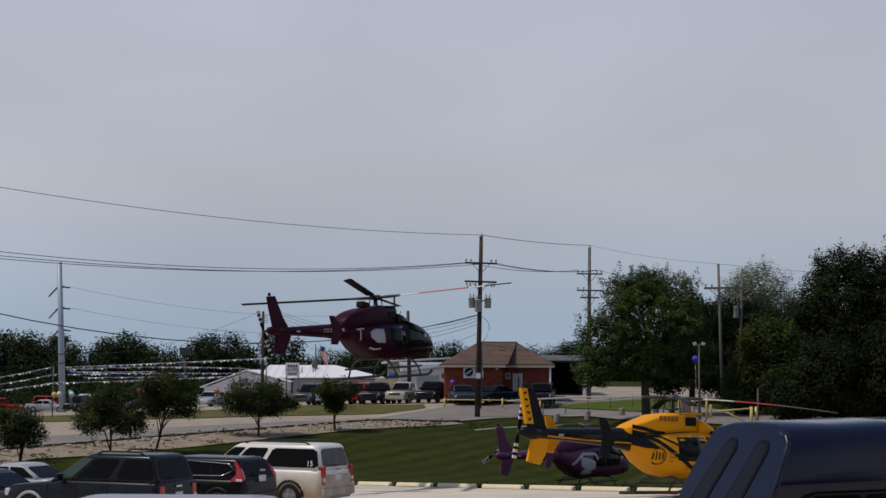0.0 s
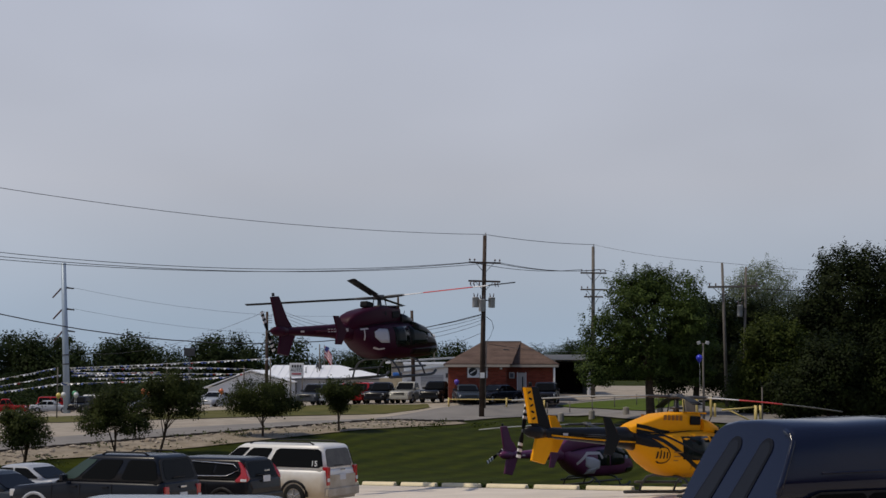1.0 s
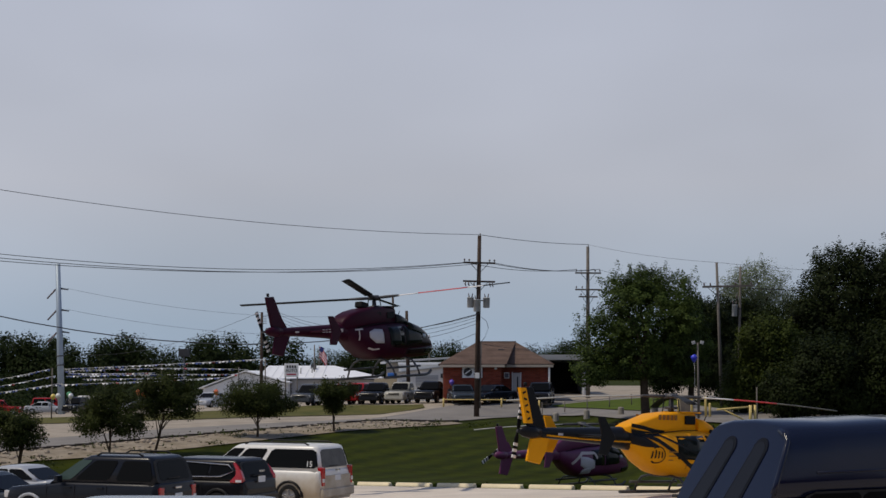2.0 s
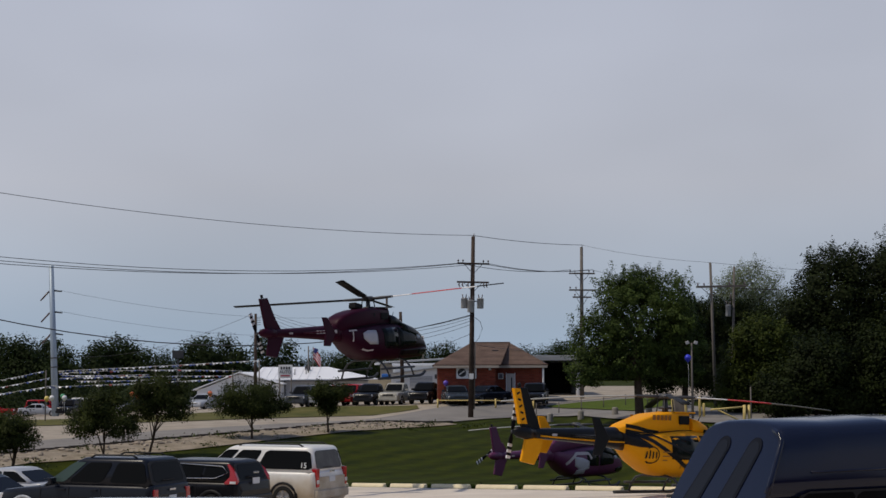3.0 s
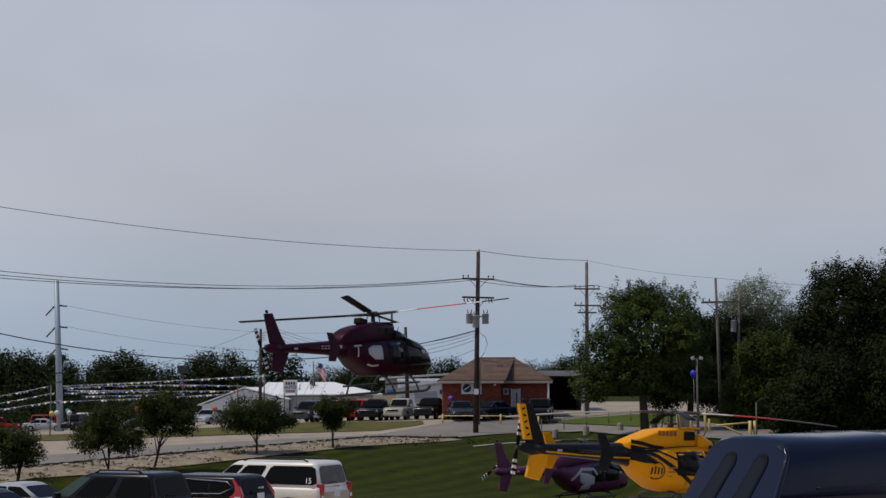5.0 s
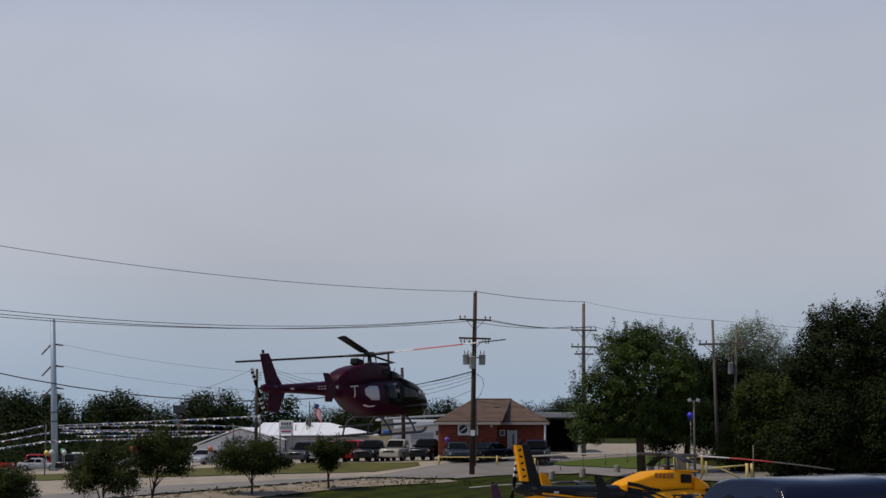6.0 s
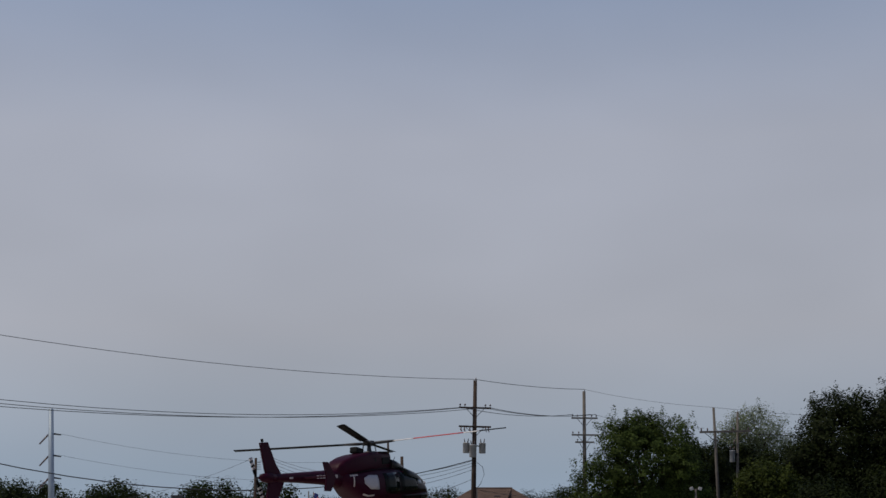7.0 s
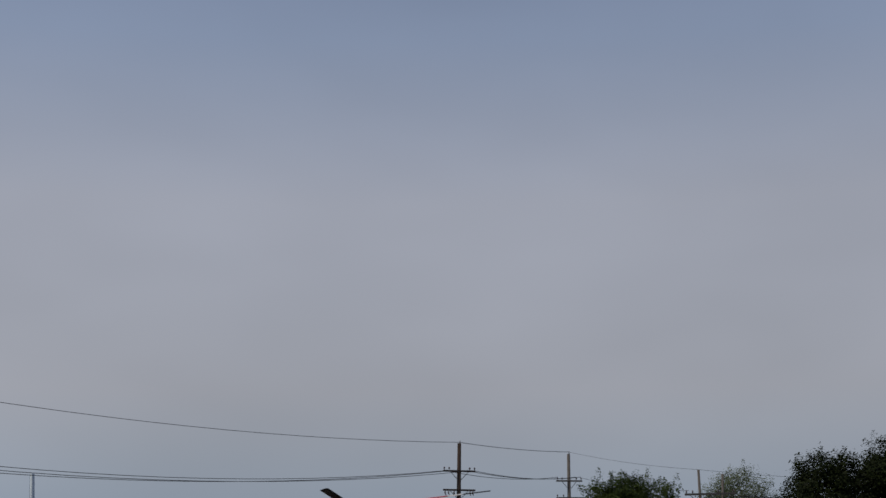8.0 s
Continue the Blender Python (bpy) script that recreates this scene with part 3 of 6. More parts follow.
# ---- power poles ----
def wire(a, b, sag, r=0.022, label="thin black overhead power line", n=18):
    a, b = Vector(a), Vector(b)
    pts = [a.lerp(b, i / n) - Vector((0, 0, sag * 4 * (i / n) * (1 - i / n))) for i in range(n + 1)]
    tagged(part("power_line", tube(pts, r, 5), CABLE), label, "cable", group="overhead lines")


def crossarm(parent, z, span, wood, pins=(), braces=True, turn=0.0):
    m = Matrix.Rotation(radians(turn), 4, "Z")
    arm = part("crossarm", box(span, 0.11, 0.13, (0, -0.16, z), 0.012), wood, parent)
    arm.matrix_basis = m
    if braces:
        b = None
        for sgn in (-1, 1):
            b = tube([(sgn * span * 0.28, -0.17, z - 0.05), (sgn * 0.12, -0.17, z - 0.62)], 0.022, 6, b)
        part("brace", b, DARK_IRON, arm)
    for px in pins:
        part("insulator", loft([[(px + r * math.cos(k * 0.7854), -0.16 + r * math.sin(k * 0.7854), z + h) for k in range(8)] for h, r in ((0.06, 0.02), (0.14, 0.02), (0.15, 0.06), (0.22, 0.07), (0.25, 0.04), (0.28, 0.045))]), INSULATOR, arm)
    return arm


def tank(parent, x, y, z, h=0.75, r=0.24):
    """A pole-hung transformer can with lid, bushings and hanger."""
    ring = lambda rr, zz: [(x + rr * math.cos(k * math.pi / 7), y + rr * math.sin(k * math.pi / 7), z + zz) for k in range(14)]
    t = part("transformer", loft([ring(r * 0.9, 0), ring(r, 0.04), ring(r, h * 0.92), ring(r * 1.06, h * 0.93), ring(r * 1.06, h * 0.97), ring(r * 0.7, h)]), TANK_GREY, parent, "grey transformer can")
    b = None
    for dx in (-0.1, 0.1):
        b = tube([(x + dx, y, z + h), (x + dx * 1.5, y, z + h + 0.28)], [0.05, 0.03], 6, b)
    part("bushing", b, INSULATOR, t)
    part("hanger", box(abs(x) + 0.1, 0.08, 0.08, (x / 2, y * 0.5, z + h * 0.7)), DARK_IRON, t)
    return t


def pole(at, height, r, wood, label, lean=0.0, turn=0.0, sunk=0.0):
    """A round tapered pole; lean in metres to the right at the top."""
    p = empty("utility_pole", Matrix.Translation((at[0], at[1], level(*at) + dip(*at) - 0.02 - sunk)) @ Matrix.Rotation(math.atan2(lean, height), 4, "Y") @ Matrix.Rotation(radians(turn), 4, "Z"), label, "utility pole", "utility poles")
    part("shaft", tube([(0, 0, -0.3 - dip(*at)), (0, 0, height * 0.5), (0, 0, height)], [r, r * 0.85, r * 0.66], 12), wood, p)
    return p


# main pole at the top of the lawn: foot at z 0.8
pm = pole((2.9, 112.0), 12.5, 0.20, POLE_WOOD, "tall dark wooden utility pole with crossarms and three transformers", lean=0.25)
crossarm(pm, 10.5, 2.35, POLE_WOOD, (-1.1, -0.75, 0.75, 1.1), turn=8)
a = crossarm(pm, 9.15, 2.35, POLE_WOOD, (), turn=8)
for k, px in enumerate((-1.0, -0.75, -0.35, 0.8, 1.0)):
    part("cutout", tube([(px, -0.2, 9.11), (px - 0.05, -0.25, 8.95), (px + 0.03, -0.3, 8.77)], [0.03, 0.06, 0.03], 6), INSULATOR, a)
tank(pm, -0.58, -0.1, 7.25)
tank(pm, -0.12, -0.46, 6.95, 0.9)
tank(pm, 0.58, -0.1, 7.25)
part("pole_pin", tube([(0.05, 0, 12.4), (0.05, 0, 12.7)], 0.035, 6), INSULATOR, pm)
part("conduit", tube([(0.24, -0.05, 0), (0.24, -0.05, 4.8)], 0.05, 8), POLE_GREY, pm)
part("drop_wire", tube([(0.2, -0.1, 6.6), (0.6, -0.1, 6.3), (0.75, -0.1, 5.8), (0.5, -0.1, 5.1), (0.26, -0.05, 4.8)], 0.02, 6), CABLE, pm)
part("notice", box(0.32, 0.03, 0.4, (0.0, -0.2, 2.35), 0.01), WHITE_PAINT, pm, "small white notice")

pr = pole((12.7, 130.0), 12.75, 0.19, POLE_GREY, "tall grey wooden utility pole with three crossarms", lean=0.1)
crossarm(pr, 10.5, 2.2, POLE_GREY, (-1.0, -0.6, 0.6, 1.0), turn=4)
crossarm(pr, 9.1, 2.2, POLE_GREY, (-1.0, -0.5), turn=4)
crossarm(pr, 8.5, 1.6, POLE_GREY, (-0.6,), turn=4)
part("pole_pin", tube([(0.05, 0, 12.65), (0.05, 0, 12.95)], 0.035, 6), INSULATOR, pr)

pa = pole((20.61, 112.0), 10.48, 0.135, POLE_GREY, "weathered wooden utility pole of a two-pole frame", lean=-0.22)
arm = part("crossarm", box(3.7, 0.12, 0.15, (0.72, -0.2, 8.72), 0.012), POLE_GREY, pa)
for sgn in (-1, 1):
    part("brace", tube([(sgn * 0.75, -0.2, 8.66), (sgn * 0.08, -0.2, 8.05)], 0.025, 6), DARK_IRON, arm)
for px in (-1.0, -0.55, 1.3, 2.4):
    part("insulator", tube([(px, -0.2, 8.78), (px, -0.2, 8.9), (px, -0.2, 9.0)], [0.03, 0.06, 0.04], 8), INSULATOR, arm)
pb = pole((21.83, 112.2), 10.19, 0.12, POLE_GREY, "slim wooden utility pole with one transformer", lean=0.33)
tank(pb, -0.40, -0.1, 6.55, 0.85, 0.2)
part("cutout", tube([(-0.2, -0.1, 8.2), (-0.28, -0.14, 8.0), (-0.22, -0.18, 7.8)], [0.03, 0.05, 0.03], 6), INSULATOR, pb)
pk = pole((-15.8, 140.0), 8.7, 0.17, POLE_WOOD, "dark wooden service pole by the white building", sunk=0.51)
for z in (8.3, 8.1, 7.9, 7.7):
    part("insulator", tube([(0.1, 0, z), (0.45, 0, z)], 0.03, 6), INSULATOR, pk)
pn = pole((-2.4, 135.0), 7.7, 0.19, POLE_WOOD, "short dark wooden pole among the parked cars", lean=-0.2, sunk=0.18)
po = pole((-5.9, 220.0), 13.4, 0.22, POLE_WOOD, "tall far pole with bracket arms", lean=-0.3, sunk=0.32)
for z, sgn in ((11.6, -1), (9.0, 1), (5.6, -1)):
    part("bracket", tube([(0, 0, z), (sgn * 1.3, 0, z + 0.08), (sgn * 1.3, 0, z - 1.1)], 0.07, 6), DARK_IRON, po)
pl = pole((-40.95, 170.0), 17.2, 0.40, STEEL, "tall tapered grey steel transmission pole", lean=-0.75, sunk=1.10)
for z in (14.4, 12.05, 9.65):
    part("bracket", tube([(0.3, 0, z + 0.05), (1.1, -0.1, z - 0.1)], [0.1, 0.07], 8), DARK_IRON, pl)
    part("insulator_strut", tube([(-0.3, 0, z), (-1.25, -0.1, z - 1.0)], [0.1, 0.08], 8), INSULATOR, pl)
for z in (7.0, 6.0):
    part("band", tube([(0, 0, z), (0, 0, z + 0.12)], 0.42, 14), DARK_IRON, pl)

PMX = 2.9 + 0.25
wire((PMX, 112, 14.15), (-36, 75, 15.8), 1.1, 0.018)
wire((PMX - 1.1, 111.7, 12.1), (-37.0, 75.6, 12.2), 1.5, 0.020)
wire((PMX - 0.75, 111.75, 12.1), (-36.5, 74.8, 11.4), 1.4, 0.020)
wire((PMX + 0.75, 111.9, 12.1), (-35.0, 73.6, 11.45), 1.45, 0.020)
wire((PMX, 111.8, 8.4), (-36, 75, 11.4), 3.8, 0.032, "thick black overhead service cable")
wire((PMX, 112, 14.15), (12.8, 130, 14.9), 0.15)
for dx in (-0.9, 0.6, 1.0):
    wire((PMX + dx, 111.9, 12.1), (12.75 + dx, 129.9, 12.8), 0.35)
wire((12.8, 130, 14.9), (20.39, 112, 12.1), 0.2, 0.011)
wire((13.6, 130, 12.8), (19.6, 111.8, 10.6), 0.3, 0.014)
wire((20.39, 112, 12.1), (52, 127, 11.9), 0.4, 0.012)
wire((22.15, 112.1, 10.25), (50, 108, 9.5), 0.25, 0.026)
for z, z2, s in ((8.35, 10.05, 1.6), (8.2, 9.85, 1.7), (8.0, 9.65, 1.9), (7.75, 9.4, 2.0)):
    wire((PMX, 111.9, z), (-15.4, 140, z2), s, 0.016)
wire((-16, 140, 9.6), (-46, 200, 6.5), 1.2, 0.016)
wire((PMX, 111.9, 7.1), (-6.5, 170, 6.0), 0.6, 0.016)
wire((-40.6, 170, 13.4), (-5.9, 220, 12.6), 1.6, 0.014)
wire((-40.6, 170, 11.1), (-5.9, 220, 10.2), 1.6, 0.014)
wire((PMX + 0.2, 112, 6.2), (22, 160, 7.3), 0.8, 0.016)


# ---- buildings ----
def brick_skin(parent, x0, x1, y, z0, z1, holes=()):
    """Courses of real bricks standing 8 mm proud of a wall that faces the viewer."""
    bw, bh, gap = 0.40, 0.135, 0.02
    me = bpy.data.meshes.new("brick")
    b = box(bw - gap, 0.05, bh - gap, bevel=0.006)
    b.to_mesh(me)
    b.free()
    me.materials.append(BRICK)
    rowsn = int((z1 - z0) / bh)
    for j in range(rowsn):
        x = x0 + bw / 2 - (bw / 2 if j % 2 else 0)
        while x < x1 + 0.01:
            z = z0 + bh * (j + 0.5)
            l, r = max(x - bw / 2, x0), min(x + bw / 2, x1)
            if r - l > 0.08 and not any(h[0] < (l + r) / 2 < h[1] and h[2] < z < h[3] for h in holes):
                o = new("brick", me)
                o.parent = parent
                o.matrix_basis = Matrix.Translation(((l + r) / 2, y, z)) @ Matrix.Diagonal(((r - l) / bw, 1, 1, 1))
            x += bw


def roof_panel(name, corners, material, parent, thick=0.12):
    """A sloping roof plane with thickness, from corners in order."""
    c = [Vector(p) for p in corners]
    n = (c[1] - c[0]).cross(c[2] - c[0]).normalized() * thick
    if n.z < 0:
        n = -n
    k = len(c)
    vs = [tuple(p) for p in c] + [tuple(p + n) for p in c]
    fs = [tuple(range(k))[::-1], tuple(range(k, 2 * k))] + [(i, (i + 1) % k, k + (i + 1) % k, k + i) for i in range(k)]
    o = raw(name, vs, fs, material, parent)
    return o


def shingle_rows(parent, e0, e1, r0, r1, n=20):
    """Overlapping courses of shingles on a plane between the eave e0-e1 and the ridge r0-r1."""
    e0, e1, r0, r1 = (Vector(p) for p in (e0, e1, r0, r1))
    nrm = (e1 - e0).cross(r0 - e0).normalized()
    if nrm.z < 0:
        nrm = -nrm
    for i in range(n):
        a, b = e0.lerp(r0, i / n), e1.lerp(r1, i / n)
        c, d = e0.lerp(r0, min(1, (i + 1.1) / n)), e1.lerp(r1, min(1, (i + 1.1) / n))
        lo, hi = nrm * 0.155, nrm * 0.130
        raw("shingle_course", [tuple(p) for p in (a + lo, b + lo, d + hi, c + hi, a + hi * 0.9, b + hi * 0.9)], [(0, 1, 2, 3), (0, 4, 5, 1)], SHINGLE, parent)


HZ = 2.0
house = empty("brick_building", Matrix.Translation((0, 0, HZ)), "small red brick office with a brown hipped roof", "building")
# front wing (left) and set-back right wing
def walls(parent, x0, x1, y0, y1, h, material, name="wall"):
    t = 0.25
    for n_, bx in ((name, box(x1 - x0, t, h, ((x0 + x1) / 2, y0 + t / 2, h / 2 - 0.2))), (name, box(x1 - x0, t, h, ((x0 + x1) / 2, y1 - t / 2, h / 2 - 0.2))),
                   (name, box(t, y1 - y0 - 2 * t, h, (x0 + t / 2, (y0 + y1) / 2, h / 2 - 0.2))), (name, box(t, y1 - y0 - 2 * t, h, (x1 - t / 2, (y0 + y1) / 2, h / 2 - 0.2)))):
        part(n_, bx, material, parent)


walls(house, 0.55, 5.2, 124.0, 134.0, 2.9, MORTAR)
walls(house, 5.25, 9.1, 126.2, 134.0, 2.9, MORTAR)
brick_skin(house, 0.55, 5.2, 123.99, 0.0, 2.68, holes=((2.05, 3.7, 1.72, 2.66),))
brick_skin(house, 5.25, 9.1, 126.19, 0.0, 2.68, holes=((6.2, 6.85, 0, 2.2), (5.5, 5.95, 1.65, 2.15)))
part("fascia", box(5.2, 0.06, 0.2, (2.85, 123.56, 2.66), 0.01), surface("tan_fascia", (0.42, 0.36, 0.30), 0.6, 0.1), house)
part("fascia", box(4.1, 0.06, 0.2, (7.45, 125.76, 2.66), 0.01), surface("tan_fascia_wing", (0.42, 0.36, 0.30), 0.6, 0.1), house)
R0, R1 = (3.4, 129, 4.55), (6.6, 129, 4.55)
roof = part("roof", box(0.3, 0.3, 0.2, (5, 129, 4.3)), SHINGLE, house, "brown shingled hipped roof")
for nm, cs in (("roof_plane", [(0.2, 123.6, 2.7), (5.6, 123.6, 2.7), R1, R0]), ("roof_plane", [(0.2, 134.4, 2.7), (0.2, 123.6, 2.7), R0]),
               ("roof_plane", [(9.5, 125.8, 2.7), (9.5, 134.4, 2.7), R1]), ("roof_plane", [(5.6, 125.8, 2.72), (9.5, 125.8, 2.72), R1]), ("roof_plane", [(5.6, 123.6, 2.7), (5.6, 125.8, 2.7), R1]), ("roof_plane", [(9.5, 134.4, 2.7), (0.2, 134.4, 2.7), R0, R1])):
    roof_panel(nm, cs, SHINGLE, roof)
shingle_rows(roof, (0.2, 123.6, 2.7), (5.6, 123.6, 2.7), R0, R1)
shingle_rows(roof, (5.6, 125.8, 2.72), (9.5, 125.8, 2.72), R1, R1)
part("ridge_cap", box(3.3, 0.35, 0.08, (5.0, 129, 4.7), 0.03), SHINGLE, roof)
part("roof_vent", box(0.5, 0.4, 0.2, (5.3, 127.0, 3.95), 0.03), DARK_IRON, roof)
door = part("door", box(0.62, 0.08, 2.1, (6.52, 126.12, 1.05), 0.01), surface("pale_door", (0.50, 0.48, 0.46), 0.5, 0.08), house, "pale grey door")
part("door_pane", box(0.10, 0.02, 1.2, (6.6, 126.07, 1.2)), INTERIOR_SHADE, door)
part("door_frame", box(0.06, 0.1, 2.16, (6.17, 126.11, 1.08)), WHITE_PAINT, door)
part("door_frame", box(0.06, 0.1, 2.16, (6.87, 126.11, 1.08)), WHITE_PAINT, door)
win = part("window", box(0.42, 0.08, 0.48, (5.72, 126.13, 1.9), 0.01), WHITE_PAINT, house, "small white-framed window")
part("pane", box(0.30, 0.02, 0.36, (5.72, 126.08, 1.9)), glass("office_glass", (0.16, 0.17, 0.2)), win)
part("downpipe", tube([(9.15, 125.9, 0.0), (9.15, 125.9, 2.6)], 0.06, 8), WHITE_PAINT, house)
part("wall_lamp", box(0.2, 0.16, 0.14, (4.75, 123.85, 2.45), 0.03), WHITE_PAINT, house)

sign = empty("wall_sign", Matrix.Translation((2.87, 123.9, HZ + 2.19)), "white sign with a black round emblem on the brick wall", "sign")
part("board", box(1.6, 0.06, 0.95, (0, 0, 0), 0.015), WHITE_PAINT, sign)
part("emblem", tube([(-0.36, -0.035, 0), (-0.36, -0.055, 0)], 0.34, 24), BLACK_PAINT, sign)
part("emblem_swoosh", box(0.52, 0.012, 0.09, (-0.36, -0.064, 0.0), 0, Matrix.Rotation(radians(-35), 4, "Y")), WHITE_PAINT, sign)
for k in range(3):
    part("text_bar", box(0.5 - 0.1 * (k == 1), 0.012, 0.06, (0.35, -0.037, 0.22 - 0.2 * k)), BLACK_PAINT, sign)

# pale hall with a lean-to front beside the brick office, and the flat building behind it
HALL_WALL = surface("cream_metal_siding", (0.72, 0.72, 0.70), 0.6, 0.1, 2.0)
TAN_WALL = surface("tan_block_wall", (0.36, 0.34, 0.31), 0.85, 0.15, 1.0)
hall = empty("white_building", Matrix.Translation((0, 140.0, 0)), "pale metal-sided hall with a lean-to front and garage door", "building")
wall_front = part("wall", slab([(-3.55, 0.6), (1.4, 0.6), (1.4, 4.70), (-3.55, 4.10)], 0.25, "y"), HALL_WALL, hall)
part("wall", box(0.25, 5.6, 3.5, (-3.42, 2.95, 2.35)), HALL_WALL, hall)
roof_panel("roof", [(-3.9, -0.35, 4.07), (1.5, -0.35, 4.73), (1.5, 6.0, 4.73), (-3.9, 6.0, 4.07)], GREY_ROOF, hall, 0.09)
for k in range(16):
    part("siding_rib", box(0.04, 0.03, 3.2 + 0.036 * k, (-3.4 + 0.3 * k, -0.137, 0.8 + (3.2 + 0.036 * k) / 2), 0.006), HALL_WALL, wall_front)
gd = part("garage_door", box(2.05, 0.06, 1.05, (-0.85, -0.15, 3.38), 0.01), surface("grey_white_door", (0.40, 0.41, 0.42), 0.6, 0.08), hall, "pale grey sectional garage door")
for k in range(3):
    part("door_groove", box(2.0, 0.02, 0.02, (-0.85, -0.185, 3.1 + 0.27 * k)), DARK_IRON, gd)
part("small_door", box(0.72, 0.06, 0.62, (-2.74, -0.15, 3.14), 0.01), surface("side_door", (0.42, 0.43, 0.44), 0.6, 0.08), hall)
part("window", box(0.34, 0.06, 0.4, (0.55, -0.15, 3.85), 0.01), DARK_IRON, hall)
mid = empty("white_building", Matrix.Translation((0, 146.2, 0)), "white flat-topped building with a bright fascia", "building")
part("wall", box(5.6, 0.25, 4.2, (-0.75, 0.0, 2.85)), HALL_WALL, mid)
part("wall", box(0.25, 3.2, 4.2, (-3.42, 1.75, 2.85)), HALL_WALL, mid)
part("fascia", box(5.8, 0.12, 0.22, (-0.72, -0.2, 4.98), 0.02), WHITE_METAL, mid)
part("roof", box(5.7, 3.5, 0.1, (-0.75, 1.65, 5.02)), GREY_ROOF, mid)
back = empty("flat_building", Matrix.Translation((0, 150.0, 0)), "long flat-roofed grey building behind the office", "building")
part("wall", box(6.6, 0.3, 4.2, (-1.55, 0.15, 2.95)), TAN_WALL, back)
part("wall", box(0.3, 9.0, 4.2, (-4.7, 4.8, 2.95)), TAN_WALL, back)
roof_panel("roof", [(-5.3, -0.5, 5.05), (2.0, -0.5, 5.48), (2.0, 9.6, 5.6), (-5.3, 9.6, 5.2)], GREY_ROOF, back, 0.14)
part("gutter_end", box(0.5, 0.14, 0.16, (-5.15, -0.55, 5.05), 0.02), WHITE_METAL, back)
shed = empty("open_shed", Matrix.Translation((0, 0, 2.0)), "grey open-fronted shed, its bay darkened by a near-black sheet", "shed")
part("roof", box(5.6, 8.0, 0.45, (10.5, 140.0, 3.45), 0.03), GREY_ROOF, shed)
part("wall", box(5.4, 0.2, 3.2, (10.5, 143.8, 1.6)), GREY_SIDING, shed)
part("wall", box(0.2, 7.6, 3.2, (13.1, 140.0, 1.6)), GREY_SIDING, shed)
part("wall", box(0.2, 7.6, 3.2, (7.9, 140.0, 1.6)), GREY_SIDING, shed)
for x in (9.9, 12.9):
    part("post", box(0.2, 0.2, 3.2, (x, 136.3, 1.6), 0.02), WHITE_PAINT, shed)
# Near-black sheet stands in for the shade inside the bay.
part("bay_shade_sheet", box(5.0, 0.1, 3.0, (10.5, 143.55, 1.55)), INTERIOR_SHADE, shed)

# white sales building with a gabled wing, scaled about the eye to fit the camera's view
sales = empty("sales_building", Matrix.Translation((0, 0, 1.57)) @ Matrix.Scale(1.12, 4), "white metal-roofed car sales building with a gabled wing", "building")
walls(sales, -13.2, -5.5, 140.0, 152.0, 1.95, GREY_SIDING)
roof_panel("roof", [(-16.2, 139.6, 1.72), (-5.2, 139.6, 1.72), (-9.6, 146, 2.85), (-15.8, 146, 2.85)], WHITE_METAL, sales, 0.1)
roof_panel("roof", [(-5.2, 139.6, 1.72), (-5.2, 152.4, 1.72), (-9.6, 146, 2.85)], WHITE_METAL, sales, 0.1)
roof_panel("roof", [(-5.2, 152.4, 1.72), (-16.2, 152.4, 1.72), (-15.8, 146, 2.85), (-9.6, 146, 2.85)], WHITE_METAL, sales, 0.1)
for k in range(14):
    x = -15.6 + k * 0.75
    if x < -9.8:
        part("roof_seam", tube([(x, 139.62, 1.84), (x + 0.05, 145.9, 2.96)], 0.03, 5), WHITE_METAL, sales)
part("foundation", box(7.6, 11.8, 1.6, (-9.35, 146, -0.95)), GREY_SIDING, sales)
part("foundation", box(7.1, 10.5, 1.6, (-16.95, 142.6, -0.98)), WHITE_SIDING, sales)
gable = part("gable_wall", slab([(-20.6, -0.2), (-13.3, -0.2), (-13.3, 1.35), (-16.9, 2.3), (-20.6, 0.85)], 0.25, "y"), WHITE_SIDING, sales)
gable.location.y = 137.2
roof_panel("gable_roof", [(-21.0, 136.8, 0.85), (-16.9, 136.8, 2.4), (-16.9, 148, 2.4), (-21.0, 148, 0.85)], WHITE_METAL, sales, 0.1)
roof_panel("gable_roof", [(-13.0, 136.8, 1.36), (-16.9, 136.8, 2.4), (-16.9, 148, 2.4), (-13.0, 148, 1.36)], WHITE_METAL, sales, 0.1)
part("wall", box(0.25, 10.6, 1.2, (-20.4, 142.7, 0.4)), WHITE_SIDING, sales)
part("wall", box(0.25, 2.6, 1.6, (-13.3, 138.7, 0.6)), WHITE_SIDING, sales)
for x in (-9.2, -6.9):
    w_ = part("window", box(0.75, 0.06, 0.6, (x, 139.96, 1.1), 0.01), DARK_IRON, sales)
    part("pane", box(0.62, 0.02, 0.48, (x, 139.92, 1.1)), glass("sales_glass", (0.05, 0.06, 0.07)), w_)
# Dark strip along the front edge of the eave.
part("eave_strip", box(8.0, 0.12, 0.09, (-9.2, 139.58, 1.68), 0.02), DARK_IRON, sales)
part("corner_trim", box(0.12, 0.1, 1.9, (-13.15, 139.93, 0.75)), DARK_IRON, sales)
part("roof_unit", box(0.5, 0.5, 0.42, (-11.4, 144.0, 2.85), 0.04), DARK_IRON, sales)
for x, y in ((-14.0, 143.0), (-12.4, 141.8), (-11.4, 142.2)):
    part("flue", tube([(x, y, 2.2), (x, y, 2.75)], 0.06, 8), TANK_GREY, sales)



